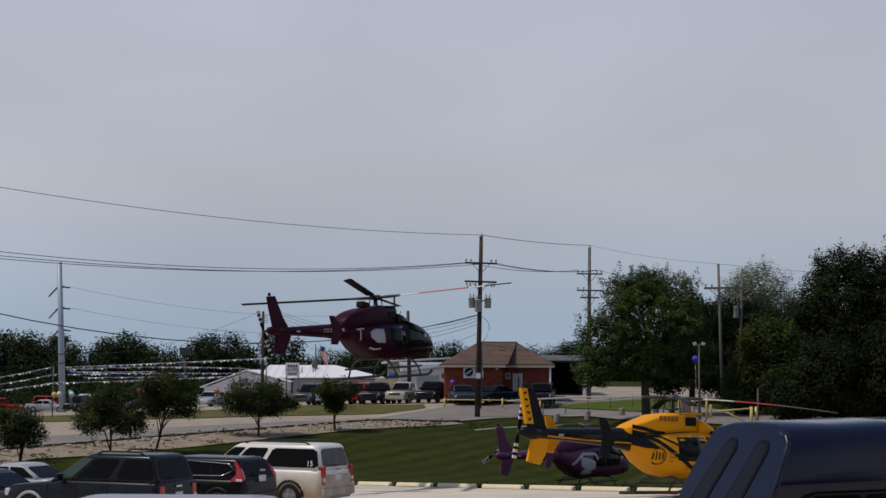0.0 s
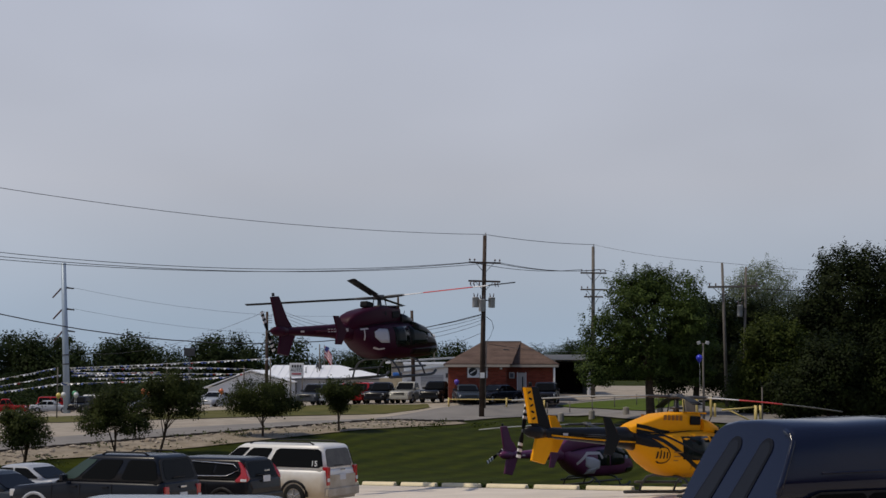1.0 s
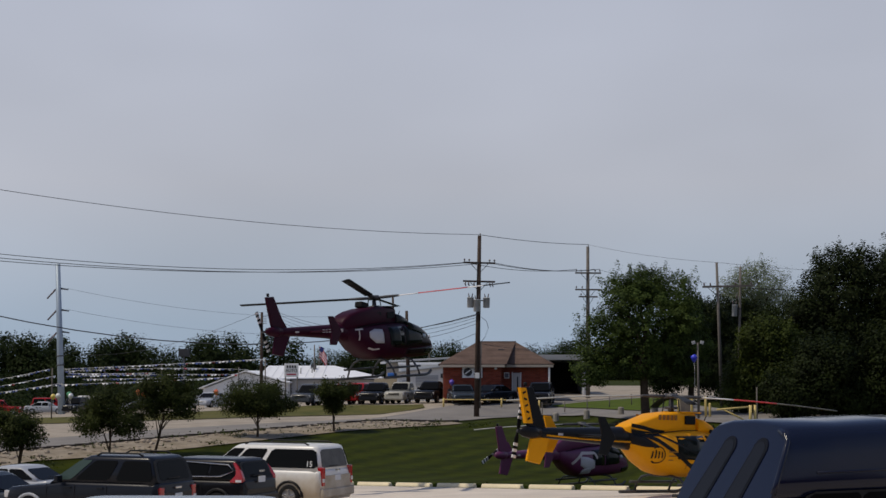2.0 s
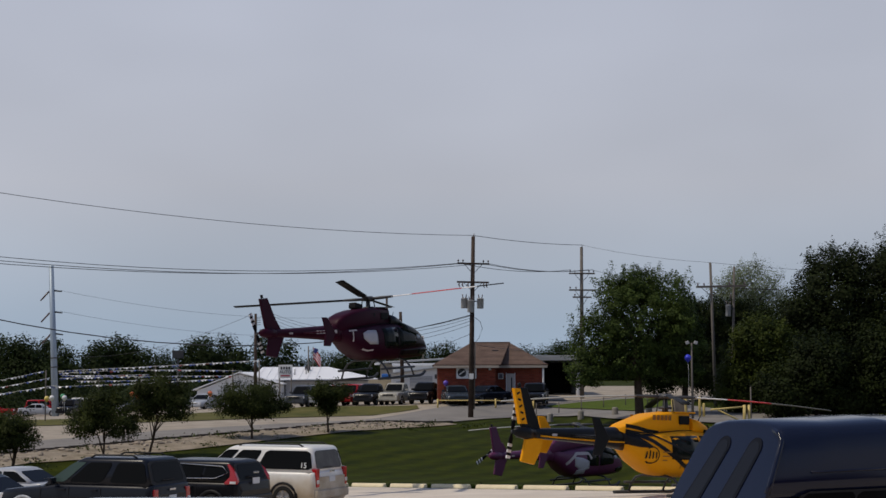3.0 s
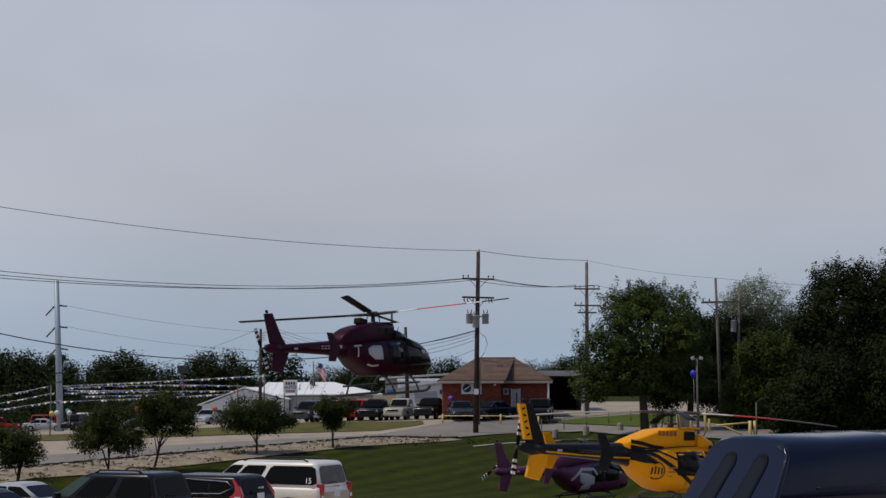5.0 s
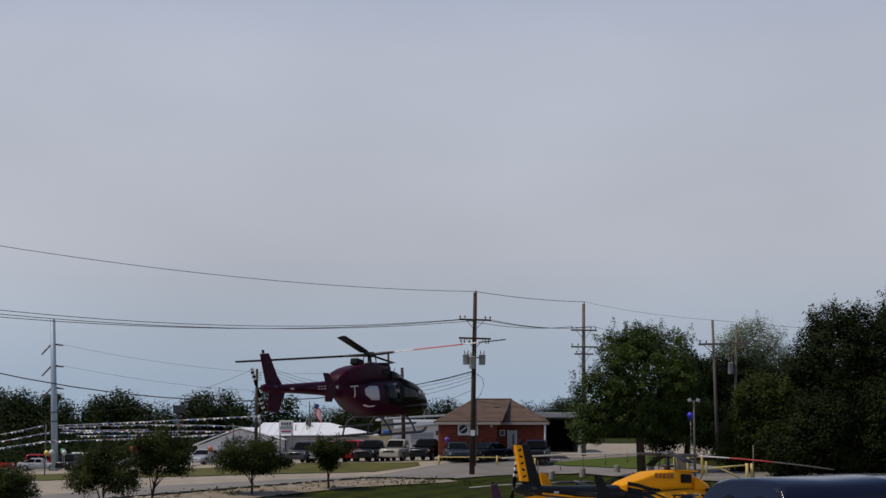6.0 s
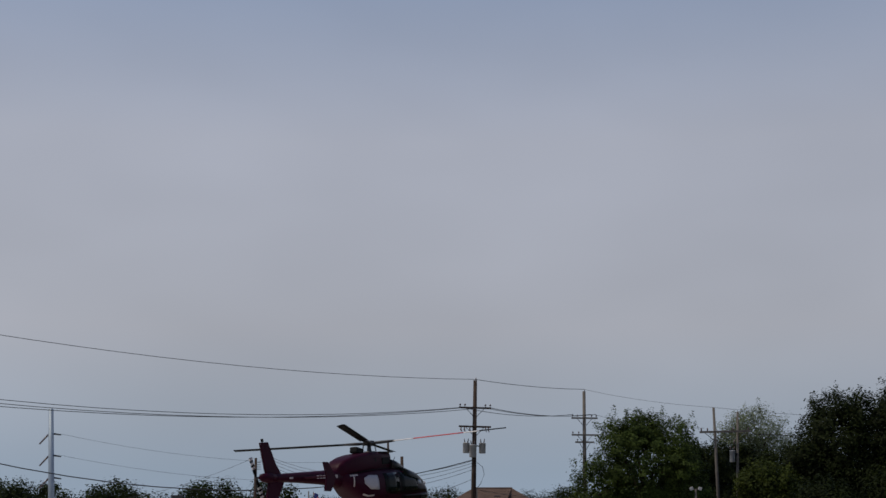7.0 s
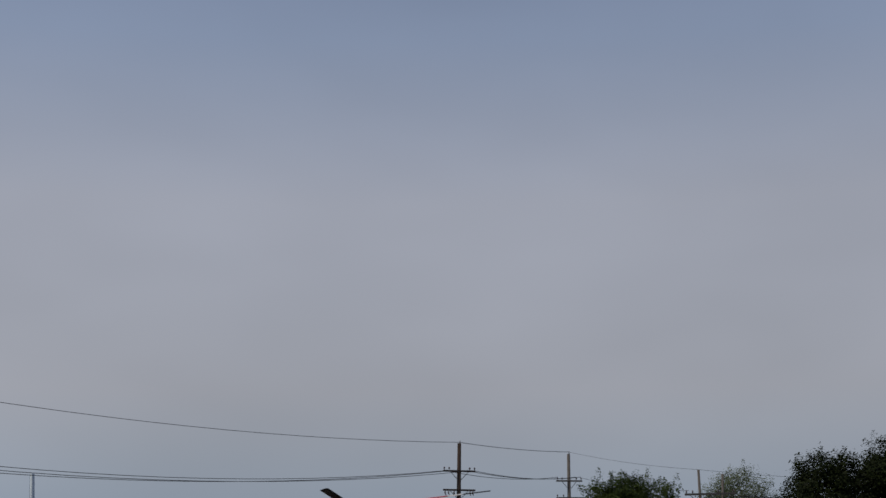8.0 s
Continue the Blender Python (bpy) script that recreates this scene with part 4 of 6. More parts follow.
# ---- vehicles ----
def paint(name, c, rough=0.25, vary=0.05):
    return surface(name, c, rough, vary, 2.0, coat=0.08, spec=0.2)


GLASS_DARK = glass("dark_car_glass", (0.005, 0.0055, 0.006), 0.08, 0.07)
GLASS_DUSTY = surface("dusty_rear_glass", (0.10, 0.097, 0.092), 0.35, size=0.35, second=(0.045, 0.045, 0.046), spec=0.2)
GLASS_TEAL = glass("clear_car_glass", (0.05, 0.08, 0.075))
TYRE = surface("tyre_rubber", (0.018, 0.018, 0.018), 0.85, 0.2, 0.2)
RIM = surface("alloy_rim", (0.38, 0.38, 0.39), 0.35, 0.1, 0.2, metal=0.6)
TRIM = surface("black_trim", (0.012, 0.012, 0.013), 0.5, 0.1, 0.3, spec=0.2)
CHROME = surface("chrome_trim", (0.6, 0.6, 0.62), 0.2, 0.05, 0.3, metal=0.9)
LAMP_RED = surface("red_lens", (0.36, 0.012, 0.016), 0.2, 0.1, 0.1, coat=0.5)
LAMP_CLEAR = surface("clear_lens", (0.55, 0.55, 0.56), 0.2, 0.1, 0.1, coat=0.5)
PLATE = surface("plate", (0.55, 0.57, 0.6), 0.5, 0.1, 0.1)
P_WHITE = surface("white_car_paint", (0.70, 0.69, 0.66), 0.28, 0.06, 2.0, coat=0.5)
# Tan dust, with the shade on the rear darkened into the same colour.
P_DIRT_SHADE = surface("dusty_shaded_white_paint", (0.46, 0.42, 0.36), 0.6, size=0.5, second=(0.29, 0.24, 0.17), spec=0.2)
P_DUSTY = surface("road_dusty_white_paint", (0.72, 0.71, 0.68), 0.3, 0.06, 2.0, coat=0.3)


def add_road_dust(m):
    """Tan road dust low on the body, in ragged patches."""
    n, l = m.node_tree.nodes, m.node_tree.links
    b = n["Principled BSDF"]
    src = b.inputs["Base Color"].links[0].from_socket
    tc, sp, nz = n.new("ShaderNodeTexCoord"), n.new("ShaderNodeSeparateXYZ"), n.new("ShaderNodeTexNoise")
    nz.inputs["Scale"].default_value, nz.inputs["Detail"].default_value = 3.0, 5
    l.new(tc.outputs["Object"], sp.inputs[0])
    l.new(tc.outputs["Object"], nz.inputs["Vector"])
    ma = n.new("ShaderNodeMath")
    ma.operation = "MULTIPLY_ADD"
    ma.inputs[1].default_value = 0.5
    l.new(nz.outputs["Fac"], ma.inputs[0])
    l.new(sp.outputs["Z"], ma.inputs[2])
    mr = n.new("ShaderNodeMapRange")
    mr.inputs["From Min"].default_value, mr.inputs["From Max"].default_value = 0.80, 1.45
    mr.inputs["To Min"].default_value, mr.inputs["To Max"].default_value = 0.9, 0.0
    l.new(ma.outputs[0], mr.inputs["Value"])
    mx = n.new("ShaderNodeMix")
    mx.data_type = "RGBA"
    l.new(mr.outputs[0], mx.inputs[0])
    l.new(src, mx.inputs[6])
    mx.inputs[7].default_value = (0.42, 0.33, 0.21, 1)
    l.new(mx.outputs[2], b.inputs["Base Color"])


add_road_dust(P_DUSTY)
P_NAVY = paint("dark_navy_paint", (0.008, 0.010, 0.016))
P_BLACK = paint("black_car_paint", (0.008, 0.008, 0.010))
P_GREY = paint("grey_car_paint", (0.05, 0.055, 0.065))
P_SILVER = paint("silver_car_paint", (0.36, 0.38, 0.42))
P_HATCH = paint("blue_silver_paint", (0.20, 0.23, 0.28))
P_TAN = paint("pale_tan_paint", (0.34, 0.33, 0.29))
P_RED = paint("red_car_paint", (0.30, 0.012, 0.014))
P_BLUE = surface("deep_blue_paint", (0.0055, 0.0085, 0.025), 0.16, 0.05, 2.0, coat=0.3, spec=0.16)
P_TEAL = paint("slate_car_paint", (0.028, 0.036, 0.046))


def quad_on(a, b, c, d, u0, u1, v0, v1, out_by=0.012):
    """A pane laid just proud of the face a-b-c-d (bottom left, bottom right, top right, top left)."""
    a, b, c, d = (Vector(p) for p in (a, b, c, d))
    n = (b - a).cross(d - a).normalized()

    def at(u, v):
        return a.lerp(b, u).lerp(d.lerp(c, u), v)
    bm = bmesh.new()
    k = 0.07
    du, dv = (u1 - u0) * k, (v1 - v0) * k * 1.6
    ring = [(u0 + du, v0), (u1 - du, v0), (u1, v0 + dv), (u1, v1 - dv), (u1 - du, v1), (u0 + du, v1), (u0, v1 - dv), (u0, v0 + dv)]
    hi = [bm.verts.new(at(u, v) + n * out_by) for u, v in ring]
    lo = [bm.verts.new(at(u, v) - n * 0.02) for u, v in ring]
    bm.faces.new(hi)
    for i in range(8):
        bm.faces.new((hi[i], lo[i], lo[(i + 1) % 8], hi[(i + 1) % 8]))
    bmesh.ops.recalc_face_normals(bm, faces=bm.faces[:])
    return bm


def wheel(parent, x, y, r, w=0.24):
    s = 1 if y > 0 else -1
    prof = [(r * 0.62, -w / 2), (r * 0.92, -w / 2), (r, -w / 2 + 0.05), (r, w / 2 - 0.05), (r * 0.92, w / 2), (r * 0.62, w / 2)]
    ty = part("wheel", loft([[(x + q * math.cos(k * math.pi / 10), y + o, r + q * math.sin(k * math.pi / 10)) for k in range(20)] for q, o in prof], cap=False), TYRE, parent)
    b = tube([(x, y - s * 0.05, r), (x, y + s * (w / 2 - 0.03), r)], r * 0.64, 20)
    rim = part("rim", b, RIM, ty)
    b = None
    for k in range(5):
        a = k * 2 * math.pi / 5 + 0.3
        b = box(r * 0.5, 0.03, r * 0.16, (x + math.cos(a) * r * 0.33, y + s * (w / 2 - 0.015), r + math.sin(a) * r * 0.33), 0.01, Matrix.Rotation(-a, 4, "Y"), b)
    part("spokes", b, CHROME, rim)


def car(name, m, L, W, H, belt, body_paint, label, group="", nose=0.95, hood=None, screen=(0.27, 0.12), tail=(-0.485, -0.46), side=((0.03, 0.30), (0.33, 0.60), (0.63, 0.97)),
        boot=None, glass_mat=None, rear_high=None, rails=False, tail_lamp=(0.2, 0.5, 0.12), category="car", bumper=None, wheel_r=0.37, detail=True, arch=None, chrome=False, front_glass=None, rear_glass=None, dark_rear=False):
    """A car built from its side: stations of the lower body, a tapered glasshouse with panes, wheels, lamps, bumpers."""
    g = glass_mat if glass_mat else GLASS_DARK
    c = empty(name, m, label, category, group)
    hw, x0, x1 = W / 2, -L / 2, L / 2
    sill = 0.32 if H > 1.6 else 0.24
    hood = hood if hood else belt - 0.08
    boot = boot if boot else belt
    xs, xt = screen[0] * L, tail[0] * L
    # lower body
    st = [(x1, sill + 0.16, nose - 0.28, hw * 0.72), (x1 - 0.05, sill + 0.05, nose - 0.12, hw * 0.86), (x1 - 0.28, sill, nose - 0.02, hw * 0.95), (x1 - 0.7, sill - 0.02, nose + 0.02, hw),
          (xs + 0.1, sill - 0.02, hood, hw), (xs - 0.5, sill - 0.02, belt, hw), (0.0, sill - 0.02, belt, hw), (xt + 0.5 if xt + 0.5 < -0.1 else -0.2, sill - 0.02, belt, hw), (xt, sill, belt if boot == belt else belt - 0.01, hw * 0.99),
          (x0 + 0.25, sill, boot, hw * 0.97), (x0 + 0.06, sill + 0.06, boot - 0.06, hw * 0.93), (x0, sill + 0.14, boot - 0.25, hw * 0.86)]
    st = sorted(st, key=lambda s: -s[0])
    rings = []
    for x, zb, zt, w in st:
        zm = (zb + zt) / 2
        half = [(w * 0.86, zb), (w * 0.97, zb + 0.08), (w * 1.0, zm - 0.06), (w * 1.0, zm + 0.1), (w * 0.985, zt - 0.12), (w * 0.95, zt - 0.03), (w * 0.86, zt)]
        rings.append([(x, y, z) for y, z in half] + [(x, -y, z) for y, z in half[::-1]])
    part("body", loft(rings), body_paint, c)
    # glasshouse
    rx0, rx1 = screen[1] * L, tail[1] * L
    hb, hr = hw * 0.935, hw * 0.80
    fl, fr, rl, rr = (xs, hb, belt - 0.03), (xs, -hb, belt - 0.03), (xt, hb, belt - 0.03), (xt, -hb, belt - 0.03)
    zt = H - 0.07
    tfl, tfr, trl, trr = (rx0, hr, zt), (rx0, -hr, zt), (rx1, hr, zt), (rx1, -hr, zt)

    def ring(ax, bx, w, z, rnd):
        arc = [(rnd * (1 - math.sin(q)), rnd * (1 - math.cos(q))) for q in [math.pi / 8 * i for i in range(5)]]
        front = [(ax - du, -w + dv, z) for dv, du in arc]
        back = [(bx + du, -w + dv, z) for dv, du in arc][::-1]
        near = front + back
        return near + [(x, -y, zz) for x, y, zz in near[::-1]]

    def between(f):
        return xs + (rx0 - xs) * f, xt + (rx1 - xt) * f, hb + (hr - hb) * f, belt - 0.05 + (zt - belt + 0.05) * f
    b = loft([ring(*between(0.0), 0.14), ring(*between(0.5), 0.15), ring(*between(0.94), 0.16), ring(rx0 - 0.03, rx1 + 0.02, hr - 0.015, zt, 0.16), ring(rx0 - 0.10, rx1 + 0.07, hr - 0.06, H - 0.03, 0.18),
              ring(rx0 - 0.22, rx1 + 0.18, hr - 0.2, H - 0.006, 0.18), ring(rx0 - 0.4, rx1 + 0.4, hr - 0.4, H, 0.12)])
    part("cabin", b, body_paint, c)
    for k, (u0, u1) in enumerate(side):
        g_ = front_glass if front_glass and k == 0 else g
        part("side_window", quad_on(rr, fr, tfr, trr, 1 - u1, 1 - u0, 0.12, 0.9), g_, c)
        part("side_window", quad_on(fl, rl, trl, tfl, u0, u1, 0.12, 0.9), g_, c)
    part("windscreen", quad_on(fr, fl, tfl, tfr, 0.08, 0.92, 0.1, 0.92), g, c)
    if dark_rear:
        part("rear_surround", quad_on(rl, rr, trr, trl, 0.02, 0.98, 0.02, 0.97, 0.006), TRIM, c)
    part("rear_window", quad_on(rl, rr, trr, trl, 0.09, 0.91, 0.14, 0.9), rear_glass if rear_glass else g, c)
    # wheels and arches
    for x in (x1 - L * 0.19, x0 + L * 0.2):
        for s in (-1, 1):
            wheel(c, x, s * (hw - 0.10), wheel_r)
            b = None
            arc = [(x + (wheel_r + 0.07) * math.cos(a), s * (hw + 0.004), wheel_r + (wheel_r + 0.07) * math.sin(a)) for a in [math.pi * k / 10 for k in range(11)]]
            part("wheel_arch", tube(arc, 0.045, 6), arch if arch else (TRIM if detail else body_paint), c)
    # lamps, bumpers, small things
    tl_w, tl_h, tl_d = tail_lamp
    tz = (rear_high if rear_high else boot - 0.32)
    for s in (-1, 1):
        lamp = part("tail_lamp", slab([(0.34, 0.46), (0.42, 0.45), (0.30, 0.26), (0.28, 0.10), (0.46, -0.08), (0.40, -0.12), (0.03, -0.10), (0.02, 0.03), (0.14, 0.24)], 0.14, "y", 0.02) if chrome else box(tl_d + 0.1, tl_w, tl_h, (x0 + 0.10, s * (hw * 0.90 - tl_w / 2), tz), 0.03), LAMP_RED, c, "red tail lamp")
        if chrome:
            lamp.matrix_basis = Matrix.Translation((x0 + 0.05, s * hw * 0.915, 1.10)) @ Matrix.Rotation(s * radians(13), 4, "X")
            part("reverse_lens", box(0.2, 0.15, 0.07, (0.15, 0, -0.065), 0.01), LAMP_CLEAR, lamp)
        else:
            part("reverse_lens", box(tl_d + 0.11, tl_w * 0.7, tl_h * 0.2, (x0 + 0.09, s * (hw * 0.92 - tl_w / 2), tz - tl_h * 0.2), 0.01), LAMP_CLEAR, lamp)
        part("headlamp", box(0.22, 0.36, 0.2, (x1 - 0.16, s * (hw * 0.72), nose - 0.22), 0.04), LAMP_CLEAR, c, "clear headlamp")
        part("mirror", box(0.12, 0.24, 0.18, (xs - 0.45, s * (hw + 0.10), belt + 0.08), 0.04), body_paint, c)
    part("rear_bumper", box(0.16, W * 0.94, 0.26, (x0 + 0.02, 0, sill + 0.22), 0.05), bumper if bumper else body_paint, c)
    part("front_bumper", box(0.2, W * 0.9, 0.24, (x1 - 0.06, 0, sill + 0.16), 0.06), body_paint, c)
    part("grille", box(0.1, W * 0.5, 0.22, (x1 - 0.05, 0, nose - 0.26), 0.02), TRIM, c)
    part("number_plate", box(0.03, 0.34, 0.17, (x0 - 0.005, 0, tz - 0.05), 0.005), PLATE, c)
    if detail:
        for s in (-1, 1):
            for x in (0.06 * L, -0.14 * L):
                part("door_handle", box(0.2, 0.04, 0.045, (x, s * (hw + 0.012), belt - 0.14), 0.012), body_paint, c)
            for x in (0.2 * L, 0.02 * L, -0.18 * L):
                part("door_seam", box(0.012, 0.008, belt - sill - 0.12, (x, s * (hw + 0.001), (belt + sill) / 2)), TRIM, c)
            part("side_moulding", box(L * 0.42, 0.02, 0.07, (0.01 * L, s * (hw + 0.006), sill + 0.32), 0.006), body_paint, c)
        part("rear_wiper", box(0.02, 0.5, 0.02, (xt * 0.985 - 0.03, 0.1, belt + 0.12)), TRIM, c)
        part("emblem", box(0.02, 0.28, 0.05, (x0 - 0.005, 0, tz + 0.18), 0.006), CHROME, c)
    if chrome:
        for s in (-1, 1):
            part("window_line", tube([(xs - 0.25, s * (hb + 0.005), belt + 0.06), (xt + 0.75, s * (hb + 0.005), belt + 0.10), (xt + 0.35, s * (hb * 0.95), belt + 0.26), (xt + 0.55, s * (hr + 0.06), zt - 0.10), (rx0 - 0.2, s * (hr + 0.025), zt - 0.02)], 0.016, 6), CHROME, c)
    if rails:
        for s in (-1, 1):
            part("roof_rail", tube([(rx0 - 0.35, s * (hr - 0.1), H - 0.02), (rx0 - 0.5, s * (hr - 0.1), H + 0.05), (rx1 + 0.5, s * (hr - 0.1), H + 0.05), (rx1 + 0.35, s * (hr - 0.1), H - 0.02)], 0.025, 6), TRIM, c)
    return c


def parked(x, y, yaw):
    return Matrix.Translation((x, y, level(x, y) + 0.05)) @ Matrix.Rotation(radians(yaw), 4, "Z")


suv = car("suv", parked(-5.55, 49.1, 153), 5.65, 2.0, 1.98, 1.22, P_DUSTY, "white full-size suv with dusty tan rear bumper and red tail lamps", nose=1.02, screen=(0.25, 0.08), tail=(-0.487, -0.455),
          side=((0.03, 0.17), (0.20, 0.44), (0.49, 0.985)), rails=True, rear_glass=GLASS_DUSTY, tail_lamp=(0.17, 0.56, 0.12), bumper=P_DIRT_SHADE, rear_high=1.03, wheel_r=0.4, group="row of parked cars")
part("tailgate", box(0.02, 1.56, 0.52, (-2.822, 0, 0.80), 0.008), P_DIRT_SHADE, suv, "dusty tan tailgate, greyed for the shaded rear")
for ch, dx in (("15", 0.0),):
    cu = bpy.data.curves.new("window_number", "FONT")
    cu.body, cu.size, cu.extrude = ch, 0.24, 0.002
    o = new("window_number", cu)
    dg = bpy.context.evaluated_depsgraph_get()
    me = bpy.data.meshes.new_from_object(o.evaluated_get(dg))
    bpy.data.objects.remove(o)
    me.materials.append(WHITE_PAINT)
    t = new("window_number", me)
    t.parent = suv
    t.matrix_basis = Matrix.Translation((-2.25, 0.945, 1.33)) @ Matrix.Rotation(math.pi, 4, "Z") @ Matrix.Rotation(radians(78), 4, "X")
car("suv", parked(-9.0, 41.6, 157), 4.95, 1.9, 1.86, 1.16, P_NAVY, "dark navy mid-size suv with roof rails and silver trim", nose=1.0, screen=(0.20, -0.01), tail=(-0.487, -0.44),
    side=((0.02, 0.18), (0.22, 0.54), (0.61, 0.96)), rails=True, tail_lamp=(0.2, 0.42, 0.12), rear_high=0.85, group="row of parked cars", arch=P_SILVER, front_glass=GLASS_TEAL, dark_rear=True)
car("crossover", parked(-7.0, 45.2, 155), 4.5, 1.82, 1.66, 1.06, P_BLACK, "black compact crossover with bent red tail lamps", nose=0.92, screen=(0.27, 0.1), tail=(-0.485, -0.43),
    side=((0.03, 0.32), (0.35, 0.62), (0.65, 0.9)), tail_lamp=(0.15, 0.6, 0.12), rear_high=1.12, group="row of parked cars", chrome=True, dark_rear=True)
car("sedan", parked(-13.2, 43.8, 157), 4.8, 1.82, 1.46, 0.98, P_TEAL, "dark slate sedan with red tail lamps", nose=0.76, hood=0.92, screen=(0.17, 0.02), tail=(-0.40, -0.22), boot=1.0, side=((0.05, 0.48), (0.52, 0.93)),
    tail_lamp=(0.4, 0.16, 0.1), wheel_r=0.33, group="row of parked cars")
car("sedan", parked(-15.0, 55.0, 157), 4.7, 1.8, 1.45, 0.96, P_SILVER, "silver sedan behind the dark suv", nose=0.76, hood=0.9, screen=(0.17, 0.02), tail=(-0.40, -0.22), boot=0.98, side=((0.05, 0.48), (0.52, 0.93)),
    tail_lamp=(0.4, 0.16, 0.1), wheel_r=0.33, group="row of parked cars")
car("sedan", parked(-4.2, 21.2, 178), 4.8, 1.82, 1.42, 0.97, P_HATCH, "silver hatchback of which only the roof shows", nose=0.76, hood=0.9, screen=(0.25, 0.16), tail=(-0.46, -0.42), boot=0.98, side=((0.05, 0.48), (0.52, 0.93)),
    tail_lamp=(0.4, 0.16, 0.1), wheel_r=0.33, group="row of parked cars")

# The near-black rim paints in the shadow at the edge of each recessed slot.
SLOT_RIM_SHADE = surface("slot_rim_shade", (0.003, 0.0035, 0.007), 0.5, 0.1, 0.5, spec=0.15)
SLOT_GLASS = surface("smoked_slot_glass", (0.009, 0.010, 0.014), 0.3, 0.1, 0.5, spec=0.15)


# pickup with a raked blue cap, close to the camera
def capped_pickup():
    c = empty("pickup", Matrix.Translation((5.66, 20.6, level(5.66, 20.6) + 0.05)) @ Matrix.Rotation(radians(24), 4, "Z"), "deep blue pickup truck with a raked fibreglass cap", "pickup")
    # local x forward; the cap is over the bed, its tail end towards -x
    bed = loft([[(x, s * y, z) for s, y, z in ((1, 0.95, 0.45), (1, 1.0, 0.55), (1, 1.0, 0.8), (1, 0.95, 0.86), (-1, 0.95, 0.86), (-1, 1.0, 0.8), (-1, 1.0, 0.55), (-1, 0.95, 0.55))] for x in (-2.1, -2.0, 0.3, 0.35)])
    part("bed", bed, P_BLUE, c)
    # cap: rear face raked, sides tumble home, roof crowned
    def hoop(x, lean, z1):
        pts = []
        for y, z in ((1.0, 0.85), (0.97, 1.4), (0.90, 1.8), (0.855, 1.99), (0.80, 2.09), (0.70, 2.15), (0.45, 2.19), (0.0, 2.205), (-0.45, 2.19), (-0.70, 2.15), (-0.80, 2.09), (-0.855, 1.99), (-0.90, 1.8), (-0.96, 1.5), (-0.98, 1.3)):
            f = (z - 0.85) / 1.35
            pts.append((x + lean * min(f, 0.85) + (0.1 * max(0, f - 0.85) / 0.15 if lean else 0), y * (1 if f < 0.8 else 1), 0.85 + (z - 0.85) * z1))
        return pts
    part("cap", loft([hoop(-2.45, 0.68, 0.97), hoop(-2.38, 0.67, 1.0), hoop(-1.2, 0.1, 1.01), hoop(-0.2, 0.0, 1.03), hoop(0.3, -0.1, 1.03)]), P_BLUE, c, "glossy blue fibreglass cap")
    # Bar added along the sharp corner so that it catches a highlight streak.
    edge = [(-2.45 + 0.68 * min((z - 0.85) / 1.35, 0.85) + 0.03, -y + 0.018, 0.85 + (z - 0.85) * 0.97) for y, z in ((0.975, 1.35), (0.955, 1.5), (0.90, 1.8), (0.855, 1.99), (0.80, 2.08), (0.70, 2.13))]
    part("corner_bead", tube(edge, 0.035, 12), P_BLUE, c, "rounded glossy bead added on the cap's corner to catch a highlight")
    # slot windows in the raked rear face
    lo_, hi_ = (-2.452, 0.85), (-1.858, 2.0)
    a, b2, c2, d = (lo_[0], 0.86, lo_[1]), (lo_[0], -0.86, lo_[1]), (hi_[0], -0.82, hi_[1]), (hi_[0], 0.82, hi_[1])
    pa, pb, pc, pd = (Vector(p) for p in (a, b2, c2, d))

    def slot(u0, u1, half, top, out_by):
        """A leaning slot with a round head, laid on the raked face."""
        ring = [(u0 - half, 0.0), (u0 + half, 0.0)] + [(u1 + (half * 0.8) * math.cos(q), top - 0.10 + (0.10 + half - 0.085) * math.sin(q)) for q in [math.pi * k / 8 for k in range(9)]]
        n = (pb - pa).cross(pd - pa).normalized()
        bm = bmesh.new()
        hi = [bm.verts.new(pa.lerp(pb, u).lerp(pd.lerp(pc, u), v) + n * out_by) for u, v in ring]
        lo = [bm.verts.new(v.co - n * 0.04) for v in hi]
        bm.faces.new(hi)
        for i in range(len(hi)):
            j = (i + 1) % len(hi)
            bm.faces.new((hi[i], lo[i], lo[j], hi[j]))
        bmesh.ops.recalc_face_normals(bm, faces=bm.faces[:])
        return bm
    for u0, u1 in ((0.13, 0.325), (0.57, 0.735)):
        fr = part("slot_frame", slot(u0, u1, 0.114, 0.965, 0.008), SLOT_RIM_SHADE, c)
        part("slot_window", slot(u0 - 0.004, u1 - 0.004, 0.090, 0.945, 0.011), SLOT_GLASS, fr)
    # long side window
    a, b2, c2, d = (-1.95, -0.995, 0.92), (0.25, -0.995, 0.92), (0.25, -0.972, 1.36), (-1.72, -0.972, 1.36)
    fr = part("side_frame", quad_on(a, b2, c2, d, 0.03, 0.99, 0.0, 0.98, 0.03), TRIM, c)
    part("side_window", quad_on(a, b2, c2, d, 0.05, 0.44, 0.05, 0.92, 0.036), GLASS_DARK, fr)
    part("side_window", quad_on(a, b2, c2, d, 0.46, 0.97, 0.05, 0.92, 0.036), GLASS_DARK, fr)
    part("rib", tube([(-1.5, -0.945, 1.58), (0.28, -0.945, 1.60)], 0.016, 6), P_BLUE, c)
